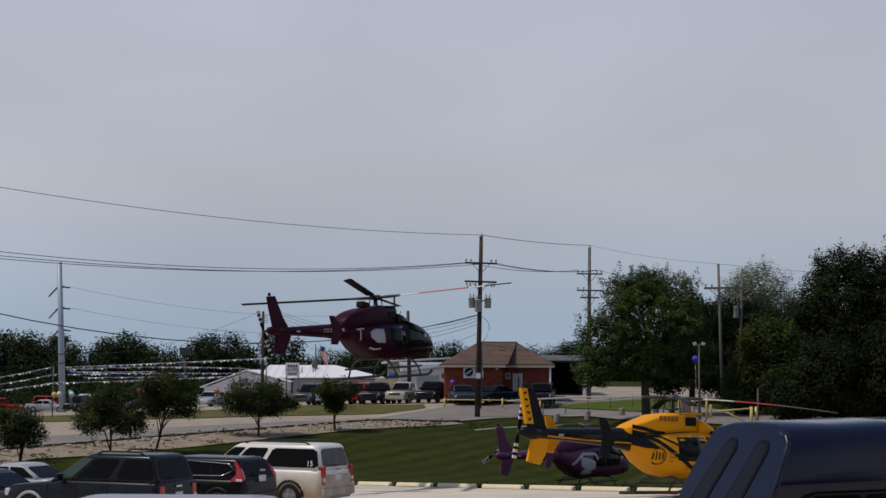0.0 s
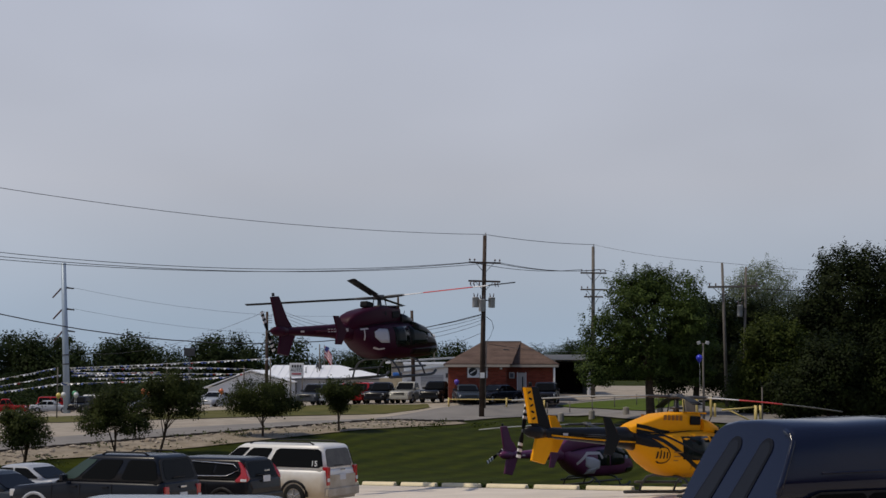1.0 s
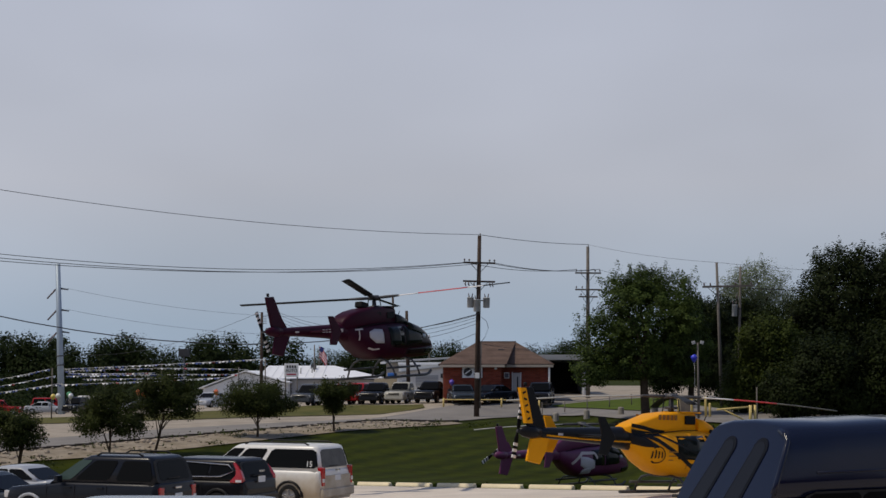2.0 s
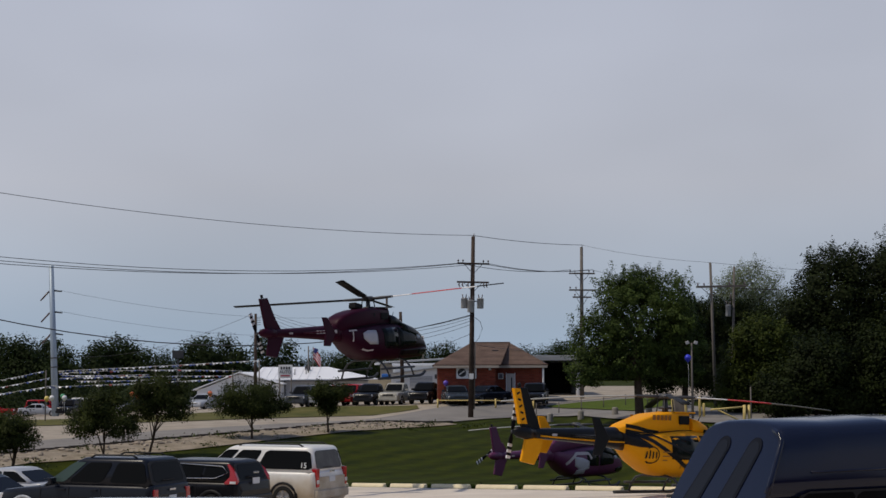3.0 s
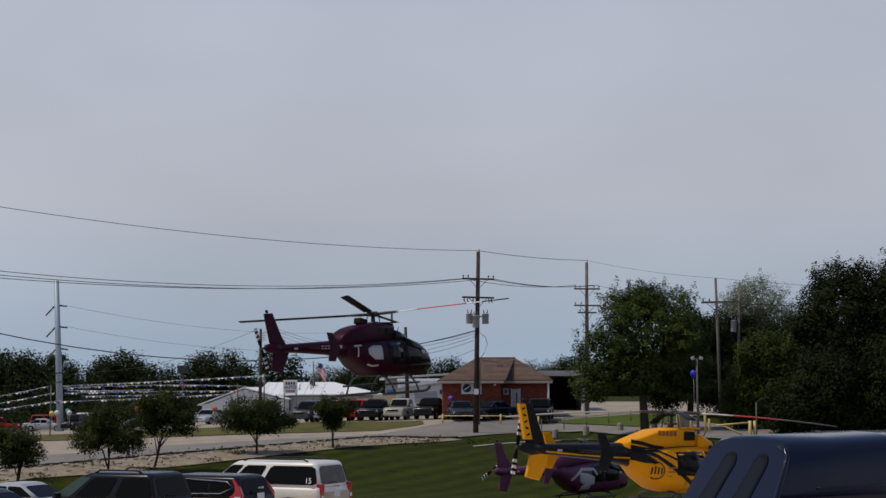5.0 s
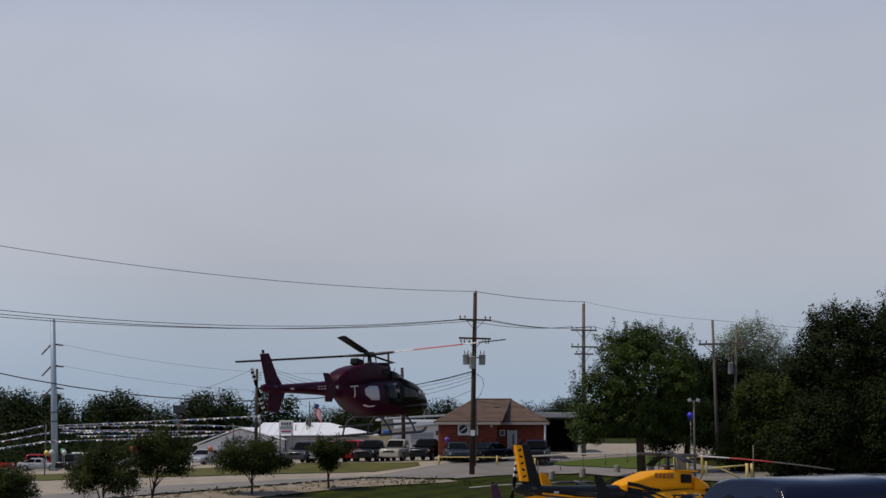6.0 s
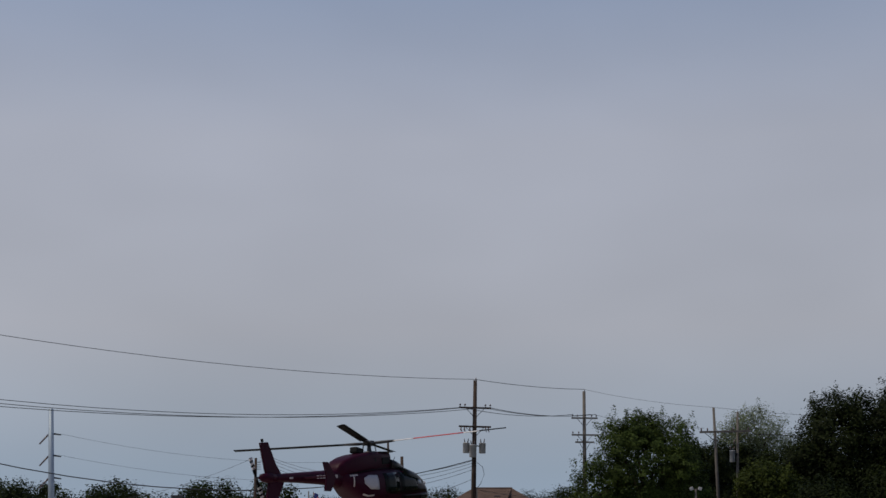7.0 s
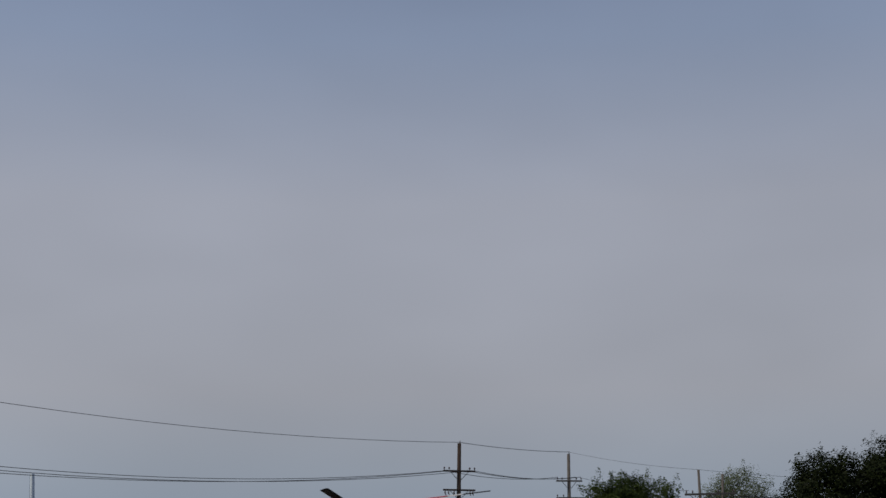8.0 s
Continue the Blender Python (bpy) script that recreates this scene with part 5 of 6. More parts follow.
    # cab, bonnet, wheels
    part("cab", loft([[(x + (z - 1.3) * k, s * y, z) for s, y, z in ((1, 0.95, 1.25), (1, 0.92, 1.5), (1, 0.78, 1.88), (1, 0.6, 1.95), (-1, 0.6, 1.95), (-1, 0.78, 1.88), (-1, 0.92, 1.5), (-1, 0.95, 1.25))] for x, k in ((0.4, 0.0), (0.6, 0.0), (1.7, -0.6), (1.9, -0.75))]), P_BLUE, c)
    part("lower_body", box(4.9, 1.95, 0.75, (0.35 + 0.0, 0, 0.85), 0.12), P_BLUE, c)
    part("bonnet", box(1.3, 1.8, 0.25, (2.3, 0, 1.2), 0.1), P_BLUE, c)
    for x in (-1.35, 2.0):
        for s in (-1, 1):
            wheel(c, x, s * 0.88, 0.38)
    part("rear_bumper", box(0.16, 1.8, 0.2, (-2.50, 0, 0.5), 0.03), CHROME, c)
    part("tailgate", box(0.06, 1.6, 0.3, (-2.42, 0, 0.68), 0.02), P_BLUE, c)


capped_pickup()

# cars in the sales yard, noses towards the road
def yard_car(nm, x, y, yaw, pnt, colour, where):
    tall = nm != "sedan"
    truck = nm == "pickup_truck"
    car(nm, parked(x, y, yaw), 4.9, 1.9, 1.82 if tall else 1.45, 1.14 if tall else 0.95, pnt, "%s %s %s" % (colour, nm.replace("_", " "), where), group="cars for sale", nose=1.05 if tall else 0.76, hood=None if tall else 0.9,
        screen=(0.2, 0.08) if tall else (0.18, 0.03), tail=(-0.13, -0.09) if truck else ((-0.48, -0.45) if tall else (-0.38, -0.2)), boot=None if tall else 0.97, side=((0.05, 0.45), (0.5, 0.95)), detail=False, wheel_r=0.4 if tall else 0.34)


FRONT = "facing the road in the sales yard"
for nm, x, y, yaw, pnt, colour, where in (
        ("suv", -10.6, 131.0, -107, P_GREY, "grey", FRONT), ("pickup_truck", -8.6, 131.0, -107, P_SILVER, "silver", FRONT), ("suv", -6.8, 133.0, -107, P_RED, "dull red", FRONT), ("pickup_truck", -4.95, 131.0, -107, P_BLACK, "black", FRONT),
        ("pickup_truck", -2.85, 131.2, -107, P_TAN, "pale tan", FRONT), ("pickup_truck", -0.35, 131.0, -107, P_BLACK, "black", FRONT), ("suv", 8.2, 122.3, -98, P_BLACK, "black", "parked beside the office door"),
        ("sedan", 2.0, 122.0, -84, P_TEAL, "slate", "parked before the brick office"), ("sedan", 4.2, 121.8, -130, P_NAVY, "dark navy", "parked before the brick office"),
        ("sedan", -44.6, 178.0, 0, P_SILVER, "silver", "side-on at the far end of the yard"), ("van", -45.4, 184.0, 3, P_RED, "red", "behind the silver sedan in the yard"), ("pickup_truck", -50.5, 180.0, 8, P_RED, "bright red", "at the far end of the yard"),
        ("van", -41.5, 190.0, 0, P_WHITE, "white", "at the back of the sales yard"), ("sedan", -21.6, 148.0, -108, P_SILVER, "silver", FRONT), ("suv", -40.0, 172.0, -100, P_BLACK, "black", "behind the young trees"),
        ("sedan", -35.0, 170.0, -110, P_WHITE, "white", "half hidden behind a young tree"), ("suv", -30.5, 165.0, -110, P_GREY, "grey", "half hidden behind a young tree"), ("sedan", -26.5, 158.0, -110, P_BLACK, "black", FRONT)):
    yard_car(nm, x, y, yaw, pnt, colour, where)


# ---- wheel stops along the far edge of the lot ----
def wheel_stop():
    prof = [(-0.11, 0), (-0.10, 0.06), (-0.065, 0.145), (0.065, 0.145), (0.10, 0.06), (0.11, 0)]
    rings = [[(x, y * k, z * k2) for y, z in prof] for x, k, k2 in ((-1.15, 0.75, 0.8), (-1.11, 1, 1), (0, 1, 1), (1.11, 1, 1), (1.15, 0.75, 0.8))]
    return part("wheel_stop", loft(rings, smooth=False), PAINT_CREAM)


stop = tagged(wheel_stop(), "cream-painted concrete wheel stop on the lot's edge", "wheel stop", "wheel stops")
for k in range(-2, 8):
    x, y = -0.9 + 0.602 * 2.76 * k, 62.0 - 0.798 * 2.76 * k
    mm = Matrix.Translation((x, y, level(x, y) + 0.05)) @ Matrix.Rotation(math.atan2(-0.798, 0.602) + 0.02 * math.sin(k * 3), 4, "Z") @ Matrix.Rotation(-0.046, 4, "Y")
    if k == -2:
        stop.matrix_basis = mm
    else:
        copy_thing(stop, mm)



# ---- helicopters ----
SECTIONS = [(3.4, 1.05, 1.15, 0.08), (3.2, 0.92, 1.36, 0.36), (2.8, 0.84, 1.68, 0.58), (2.15, 0.80, 2.06, 0.72), (1.4, 0.78, 2.28, 0.78), (0.4, 0.78, 2.36, 0.80), (-0.6, 0.79, 2.34, 0.78),
            (-1.2, 0.90, 2.30, 0.72), (-1.8, 1.18, 2.27, 0.60), (-2.3, 1.55, 2.27, 0.44), (-2.65, 1.78, 2.28, 0.29)]


HX = -0.3        # the mast, from the middle of the cabin


def oval(x, zb, zt, w, n=24, e=2.7, skew=0.0):
    zc, h = (zb + zt) / 2, (zt - zb) / 2
    pts = []
    for k in range(n):
        a = 2 * math.pi * k / n
        ca, sa = math.cos(a), math.sin(a)
        pts.append((x, w * math.copysign(abs(ca) ** (2 / e), ca), zc + h * math.copysign(abs(sa) ** (2 / e), sa)))
    return pts


def flank(x, z):
    """Half the cabin's width at a place along it and a height."""
    s = SECTIONS
    for a, b in zip(s, s[1:]):
        if b[0] <= x <= a[0]:
            f = (a[0] - x) / (a[0] - b[0])
            zb, zt, w = (a[i] + (b[i] - a[i]) * f for i in (1, 2, 3))
            q = min(0.97, abs(z - (zb + zt) / 2) / ((zt - zb) / 2))
            return w * (1 - q ** 2.7) ** (1 / 2.7)
    return 0.2


def patch(rows, side, proud=0.012, n=4):
    """A panel that follows the cabin's flank: rows of (x, z low, z high)."""
    b = bmesh.new()
    grid = []
    for (xa, la, ha), (xb, lb, hb) in zip(rows, rows[1:]):
        for i in range(3):
            f = i / 3
            grid.append((xa + (xb - xa) * f, la + (lb - la) * f, ha + (hb - ha) * f))
    grid.append(rows[-1])
    vs = [[b.verts.new((x, side * (flank(x, lo + (hi - lo) * k / n) + proud), lo + (hi - lo) * k / n)) for k in range(n + 1)] for x, lo, hi in grid]
    for u, v in zip(vs, vs[1:]):
        for k in range(n):
            b.faces.new((u[k], v[k], v[k + 1], u[k + 1])).smooth = True
    bmesh.ops.recalc_face_normals(b, faces=b.faces[:])
    # give it an edge
    r = bmesh.ops.extrude_face_region(b, geom=b.faces[:])
    bmesh.ops.translate(b, vec=(0, -side * 0.02, 0), verts=[v for v in r["geom"] if isinstance(v, bmesh.types.BMVert)])
    bmesh.ops.recalc_face_normals(b, faces=b.faces[:])
    return b


def strip(points, width, side, proud=0.016):
    """A painted band along (x, z) points on the flank."""
    b = bmesh.new()
    fine = []
    for a, c in zip(points, points[1:]):
        fine += [(a[0] + (c[0] - a[0]) * i / 5, a[1] + (c[1] - a[1]) * i / 5) for i in range(5)]
    fine.append(points[-1])
    rows = []
    for i, (x, z) in enumerate(fine):
        p, q = fine[max(0, i - 1)], fine[min(len(fine) - 1, i + 1)]
        d = Vector((q[0] - p[0], q[1] - p[1])).normalized()
        nx, nz = -d.y * width / 2, d.x * width / 2
        rows.append([b.verts.new((x + nx * k, side * (flank(x + nx * k, z + nz * k) + proud), z + nz * k)) for k in (-1, 0, 1)])
    for u, v in zip(rows, rows[1:]):
        for k in range(2):
            b.faces.new((u[k], v[k], v[k + 1], u[k + 1]))
    bmesh.ops.recalc_face_normals(b, faces=b.faces[:])
    return b


ROTOR_BLACK = surface("blade_black", (0.008, 0.008, 0.009), 0.6, 0.2, 0.6, spec=0.15)
SKID_GREY = surface("skid_grey", (0.035, 0.037, 0.04), 0.5, 0.2, 0.5)
SCREEN = glass("helicopter_glass", (0.008, 0.011, 0.011), 0.05, 0.10)
# Opaque pane; the brightness of the sky behind is put into its pale colour.
SKY_PANE = glass("sky_pale_pane", (0.34, 0.37, 0.40), 0.06)


def helicopter(m, label, scheme, azimuth, disc=(0, 0), group="helicopters"):
    """A single-engined four-blade helicopter on skids; local x is forward, z 0 the skids' foot."""
    h = empty("helicopter", m, label, "helicopter", group)
    pt, boom_m, fin_m, low_m, mark, cowl_m = scheme["body"], scheme["boom"], scheme["fin"], scheme["low"], scheme["mark"], scheme["cowl"]
    part("fuselage", loft([oval(*s) for s in SECTIONS]), pt, h)
    dz_, up = scheme.get("cowl_drop", 0.0), scheme.get("low_gear", 0.0)
    part("engine_cowling", loft([oval(*q, e=scheme["cowl_square"]) for q in scheme["cowl_rows"]]), cowl_m, h)
    part("roof_fairing", loft([oval(*q, e=2.8) for q in ((1.6, 2.15, 2.32, 0.28), (1.35, 2.15, 2.50, 0.42), (0.95, 2.15, 2.66, 0.48), (0.5, 2.15, 2.74, 0.50))]), scheme["fairing"], h, "dark rotor mast fairing")
    part("cowl_lip", box(1.0, 0.86, 0.05, (0.22, 0, 2.985 - dz_), 0.02), scheme["fairing"], h)
    part("windscreen", loft([oval(*q, e=2.5) for q in ((3.05, 1.42, 1.52, 0.3), (2.5, 1.45, 1.94, 0.60), (1.9, 1.5, 2.22, 0.735), (1.3, 1.6, 2.375, 0.77), (1.1, 1.7, 2.38, 0.76))]), SCREEN, h, "dark curved windscreen")
    part("tail_boom", loft([oval(*s, e=2.1) for s in ((-2.3, 1.60, 2.36, 0.35), (-2.9, 1.68, 2.34, 0.30), (-3.6, 1.77, 2.31, 0.25), (-5.0, 1.87, 2.27, 0.19), (-6.3, 1.94, 2.24, 0.14), (-6.85, 2.0, 2.2, 0.11), (-7.02, 2.06, 2.14, 0.05))]), boom_m, h)
    fin = part("tail_fin", slab([(-6.0, 2.20), (-6.62, 3.44), (-7.06, 3.42), (-6.82, 2.35), (-6.66, 2.05), (-5.8, 1.95)], 0.10, "y", 0.02), fin_m, h)
    part("ventral_fin", slab([(-5.85, 2.0), (-6.60, 2.02), (-6.80, 1.26), (-6.24, 1.16), (-6.02, 1.5)], 0.10, "y", 0.02), low_m, h)
    if scheme.get("fin_stripes"):
        part("fin_panel", slab([(-6.60, 2.36), (-6.92, 3.40), (-7.16, 3.40), (-6.88, 2.36)], 0.125, "y"), scheme["fin_stripes"], fin)
        for k in range(5):
            x, z = -6.80 - 0.055 * k, 2.5 + 0.19 * k
            part("fin_bar", box(0.13, 0.14, 0.06, (x + 0.02, 0, z), 0, Matrix.Rotation(radians(-25 + 40 * (k % 2)), 4, "Y")), ROTOR_BLACK, fin)
    part("fin_cap", tube([(-6.9, 0, 3.44), (-6.92, 0, 3.56)], 0.05, 8), ROTOR_BLACK, fin)
    st = part("stabiliser", box(0.45, 2.3, 0.06, (-4.6, 0, 2.05), 0.02), scheme["stab"], h)
    for s in (-1, 1):
        pl_ = part("end_plate", slab([(-4.20, 2.0), (-4.66, 2.60), (-4.96, 2.61), (-4.78, 2.05), (-4.90, 1.50), (-4.54, 1.48)], 0.06, "y", 0.012), scheme.get("stab_far", scheme["stab"]) if s > 0 else scheme["stab"], st)
        pl_.location.y = s * 1.15
    for x, l in ((-2.95, 0.14), (-3.13, 0.13), (-3.31, 0.14), (-3.49, 0.12), (-3.67, 0.14), (-3.85, 0.12), (-4.03, 0.13), (-5.55, 0.2)):
        for s in (-1, 1):
            if x > -5 and not scheme["boom_text"]:
                continue
            w_ = 0.265 + (x + 3.4) * 0.042
            part("text_bar", box(l, 0.012, 0.13 if x > -5 else 0.07, (x, s * (w_ + 0.012), 2.06), 0), scheme["stripe_mat"] if scheme["boom"] is not H_BLACK else H_GREY, h)
    # tail rotor, on the left
    part("gearbox", loft([oval(*s, e=2.0) for s in ((-6.3, 1.93, 2.25, 0.15), (-6.6, 1.9, 2.3, 0.2), (-6.9, 1.95, 2.28, 0.17), (-7.1, 2.05, 2.2, 0.06))]), boom_m, h)
    hub2 = part("tail_rotor", tube([(-6.72, 0.0, 2.12), (-6.72, 0.48, 2.12)], 0.05, 8), DARK_IRON, h)
    for s in (-1, 1):
        a = radians(scheme["tail_turn"])
        dx, dz = math.cos(a) * s, math.sin(a) * s
        bl = part("tail_blade", slab([(-6.72 + dx * r - dz * w, 2.12 + dz * r + dx * w) for r, w in ((0.05, 0.03), (0.2, 0.07), (0.82, 0.07), (0.82, -0.08), (0.2, -0.08), (0.05, -0.03))], 0.03, "y"), ROTOR_BLACK, hub2, "black and white banded blade")
        bl.location.y = 0.46
        for r in (0.36, 0.54, 0.72):
            q = part("blade_band", slab([(-6.72 + dx * rr - dz * w, 2.12 + dz * rr + dx * w) for rr, w in ((r, 0.072), (r + 0.09, 0.072), (r + 0.09, -0.082), (r, -0.082))], 0.036, "y"), WHITE_PAINT, hub2)
            q.location.y = 0.46
    # mast, hub and blades
    part("mast", tube([(HX, 0, 2.8), (HX, 0, 3.3)], [0.11, 0.07], 12), DARK_IRON, h)
    b = None
    for k in range(4):
        a = k * math.pi / 2 + 0.6
        b = tube([(HX + 0.30 * math.cos(a), 0.30 * math.sin(a), 2.72), (HX + 0.22 * math.cos(a), 0.22 * math.sin(a), 3.28)], 0.022, 6, b)
    part("pitch_link", b, DARK_IRON, h)
    part("swashplate", tube([(HX, 0, 2.96), (HX, 0, 3.04)], 0.22, 16), DARK_IRON, h)
    hub = part("rotor_hub", tube([(0, 0, -0.06), (0, 0, 0.10)], [0.26, 0.2], 16), DARK_IRON, h)
    hub.matrix_basis = Matrix.Translation((HX, 0, 3.36)) @ Matrix.Rotation(radians(disc[0]), 4, "X") @ Matrix.Rotation(radians(disc[1]), 4, "Y")
    for k in range(4):
        cone = scheme["cone"]
        mm = Matrix.Rotation(radians(azimuth + 90 * k), 4, "Z") @ Matrix.Rotation(radians(-cone), 4, "Y")
        gr = part("blade_grip", loft([[(x, y * w, z * t) for y, z in ((1, 0), (0.7, 0.7), (-0.7, 0.7), (-1, 0), (-0.7, -0.7), (0.7, -0.7))] for x, w, t in ((0.15, 0.1, 0.07), (0.5, 0.13, 0.08), (0.9, 0.10, 0.06), (1.0, 0.12, 0.04))]), DARK_IRON, hub)
        gr.matrix_basis = mm
        segs = scheme["blades"][k]
        for r0, r1, mat_ in segs:
            n = 5
            rings = []
            for i in range(n + 1):
                r = r0 + (r1 - r0) * i / n
                pitch = scheme["twist"]      # rise over chord
                dz = -scheme["droop"] * (r / 5.33) ** 2
                rings.append([(r, 0.15, dz + 0.15 * pitch), (r, 0.05, dz + 0.026 + 0.05 * pitch), (r, -0.16, dz + 0.004 - 0.16 * pitch), (r, -0.16, dz - 0.004 - 0.16 * pitch), (r, 0.05, dz - 0.022 + 0.05 * pitch)])
            bl = part("rotor_blade", loft(rings), mat_, hub)
            bl.matrix_basis = mm
    # skids
    for s in (-1, 1):
        sk = part("skid", tube([(-1.45, s * 1.12, 0.06 + up), (1.35, s * 1.12, 0.06 + up), (1.6, s * 1.12, 0.10 + up), (1.78, s * 1.12, 0.22 + up)], 0.055, 8), SKID_GREY, h)
        part("step", tube([(-1.1, s * 1.0, 0.44 + up * 0.7), (1.2, s * 1.0, 0.44 + up * 0.7)], 0.045, 8), SKID_GREY, sk)
    for x in (-0.75, 0.95):
        part("cross_tube", tube([(x, -1.12, 0.08 + up), (x, -1.02, 0.40 + up * 0.7), (x, -0.80, 0.70 + up * 0.3), (x, -0.5, 0.83), (x, 0.5, 0.83), (x, 0.80, 0.70 + up * 0.3), (x, 1.02, 0.40 + up * 0.7), (x, 1.12, 0.08 + up)], 0.042, 8), SKID_GREY, h)
    # glazing
    for s in (-1, 1):
        part("door_window", patch([(1.85, 1.40, 1.96), (1.5, 1.36, 2.08), (0.62, 1.34, 2.14)], s, 0.016), scheme["glass"], h)
        part("door_window", patch([(0.50, 1.34, 2.14), (scheme["glass_end"], 1.38, 2.10)], s), scheme["glass"], h)
        part("door_seam", strip([(0.56, 0.85), (0.56, 2.1)], 0.02, s), ROTOR_BLACK, h)
        part("door_seam", strip([(-0.38, 0.85), (-0.38, 2.1)], 0.02, s), ROTOR_BLACK, h)
        part("cowl_seam", tube([(0.5, s * 0.44, 2.33 - dz_ * 0.3), (-0.3, s * 0.485, 2.31 - dz_ * 0.3), (-1.0, s * 0.515, 2.26 - dz_ * 0.3), (-1.6, s * 0.51, 2.20 - dz_ * 0.3), (-2.2, s * 0.44, 2.12)], 0.016, 6), ROTOR_BLACK, h)
        if scheme["boom_text"]:
            part("door_post", patch([(2.75, 1.30, 1.58), (2.3, 1.26, 1.90), (1.6, 1.24, 2.16), (0.6, 1.22, 2.24), (-0.34, 1.28, 2.2)], s, 0.006), H_NOSE, h, "black-painted door frames")
            # Darker plum patch laid over the lower nose.
            part("nose_patch", patch([(3.1, 0.98, 1.26), (2.6, 0.92, 1.24), (1.8, 0.92, 1.2), (0.7, 0.95, 1.18)], s, 0.006), H_NOSE, h)
        part("quarter_window", patch([(2.32, 1.66, 1.80), (2.15, 1.60, 1.93), (1.95, 1.62, 1.99)], s, 0.02), SKY_PANE, h, "opaque quarter window, pale for the sky seen through it")
        part("chin_window", patch([(2.9, 0.96, 1.15), (2.5, 0.92, 1.20), (2.1, 1.0, 1.14)], s), SCREEN, h)
        part("air_intake", box(0.5, 0.05, 0.28, (0.1, s * 0.465, 2.62), 0.03), ROTOR_BLACK, h)
        for k in range(5):
            part("louvre", box(0.12, 0.03, 0.16, (-0.62 - 0.19 * k, s * 0.475, 2.68), 0.008), scheme["louvre"], h)
        for words, pts, w in scheme["stripes"]:
            part(words, strip(pts, w, s), scheme["stripe_mat"], h)
        for rows in scheme["patches"]:
            part("livery_patch", patch(rows, s, 0.014), mark, h)
    if not up:
        part("exhaust", box(0.5, 0.34, 0.26, (-1.15, 0, 3.06), 0.06, Matrix.Rotation(radians(12), 4, "Y")), ROTOR_BLACK, h)
    part("antenna", tube([(1.35, 0.1, 2.42), (1.62, 0.1, 2.80)], [0.03, 0.012], 6), ROTOR_BLACK, h)
    part("antenna", tube([(-3.2, 0.05, 1.85), (-3.3, 0.05, 1.5)], [0.02, 0.008], 6), ROTOR_BLACK, h)
    part("wire_cutter", slab([(2.1, 2.1), (1.85, 2.5), (1.8, 2.48), (1.9, 2.14)], 0.03, "y"), ROTOR_BLACK, h)
    return h


H_PURPLE = surface("plum_aircraft_paint", (0.030, 0.0025, 0.013), 0.45, 0.2, 1.5, spec=0.10)
H_NOSE = surface("very_dark_plum", (0.009, 0.003, 0.006), 0.35, 0.2, 1.0, spec=0.15)
H_VIOLET = surface("violet_aircraft_paint", (0.11, 0.022, 0.075), 0.4, 0.15, 1.5, coat=0.1, spec=0.3)
# A greenish reflection is mixed into this dark plum colour.
H_GREEN_SHEEN = surface("green_sheen_cowl_paint", (0.024, 0.010, 0.016), 0.3, size=0.9, second=(0.006, 0.028, 0.024), coat=0.1, spec=0.2)
H_YELLOW = surface("yellow_aircraft_paint", (0.80, 0.33, 0.003), 0.5, 0.08, 1.5, spec=0.15)
H_BLACK = surface("black_aircraft_paint", (0.007, 0.007, 0.009), 0.35, 0.1, 1.0, coat=0.03, spec=0.15)
H_GREY = surface("pale_grey_livery", (0.42, 0.41, 0.44), 0.5, 0.1, 0.6)
BL_RED = surface("blade_red", (0.55, 0.05, 0.05), 0.5, 0.1, 0.5)
BL_DARK = surface("blade_dark_grey", (0.10, 0.10, 0.09), 0.6, 0.2, 0.5)
BL_WHITE = surface("blade_white", (0.72, 0.70, 0.68), 0.5, 0.1, 0.5)

plain_blade = [(0.95, 5.33, ROTOR_BLACK)]
FULL_COWL = ((0.58, 2.25, 2.84, 0.36), (0.52, 2.2, 2.96, 0.42), (-0.3, 2.2, 3.0, 0.47), (-0.95, 2.2, 2.98, 0.50), (-1.5, 2.15, 2.93, 0.50), (-2.0, 2.1, 2.84, 0.47), (-2.45, 2.05, 2.70, 0.40), (-2.72, 2.0, 2.52, 0.31), (-2.84, 2.0, 2.30, 0.2))
LOW_COWL = ((0.52, 2.2, 2.62, 0.34), (0.46, 2.2, 2.84, 0.40), (0.40, 2.2, 2.88, 0.42), (-0.5, 2.2, 2.87, 0.44), (-1.25, 2.2, 2.79, 0.45), (-1.9, 2.15, 2.60, 0.42), (-2.4, 2.1, 2.46, 0.36), (-2.75, 2.05, 2.34, 0.24))
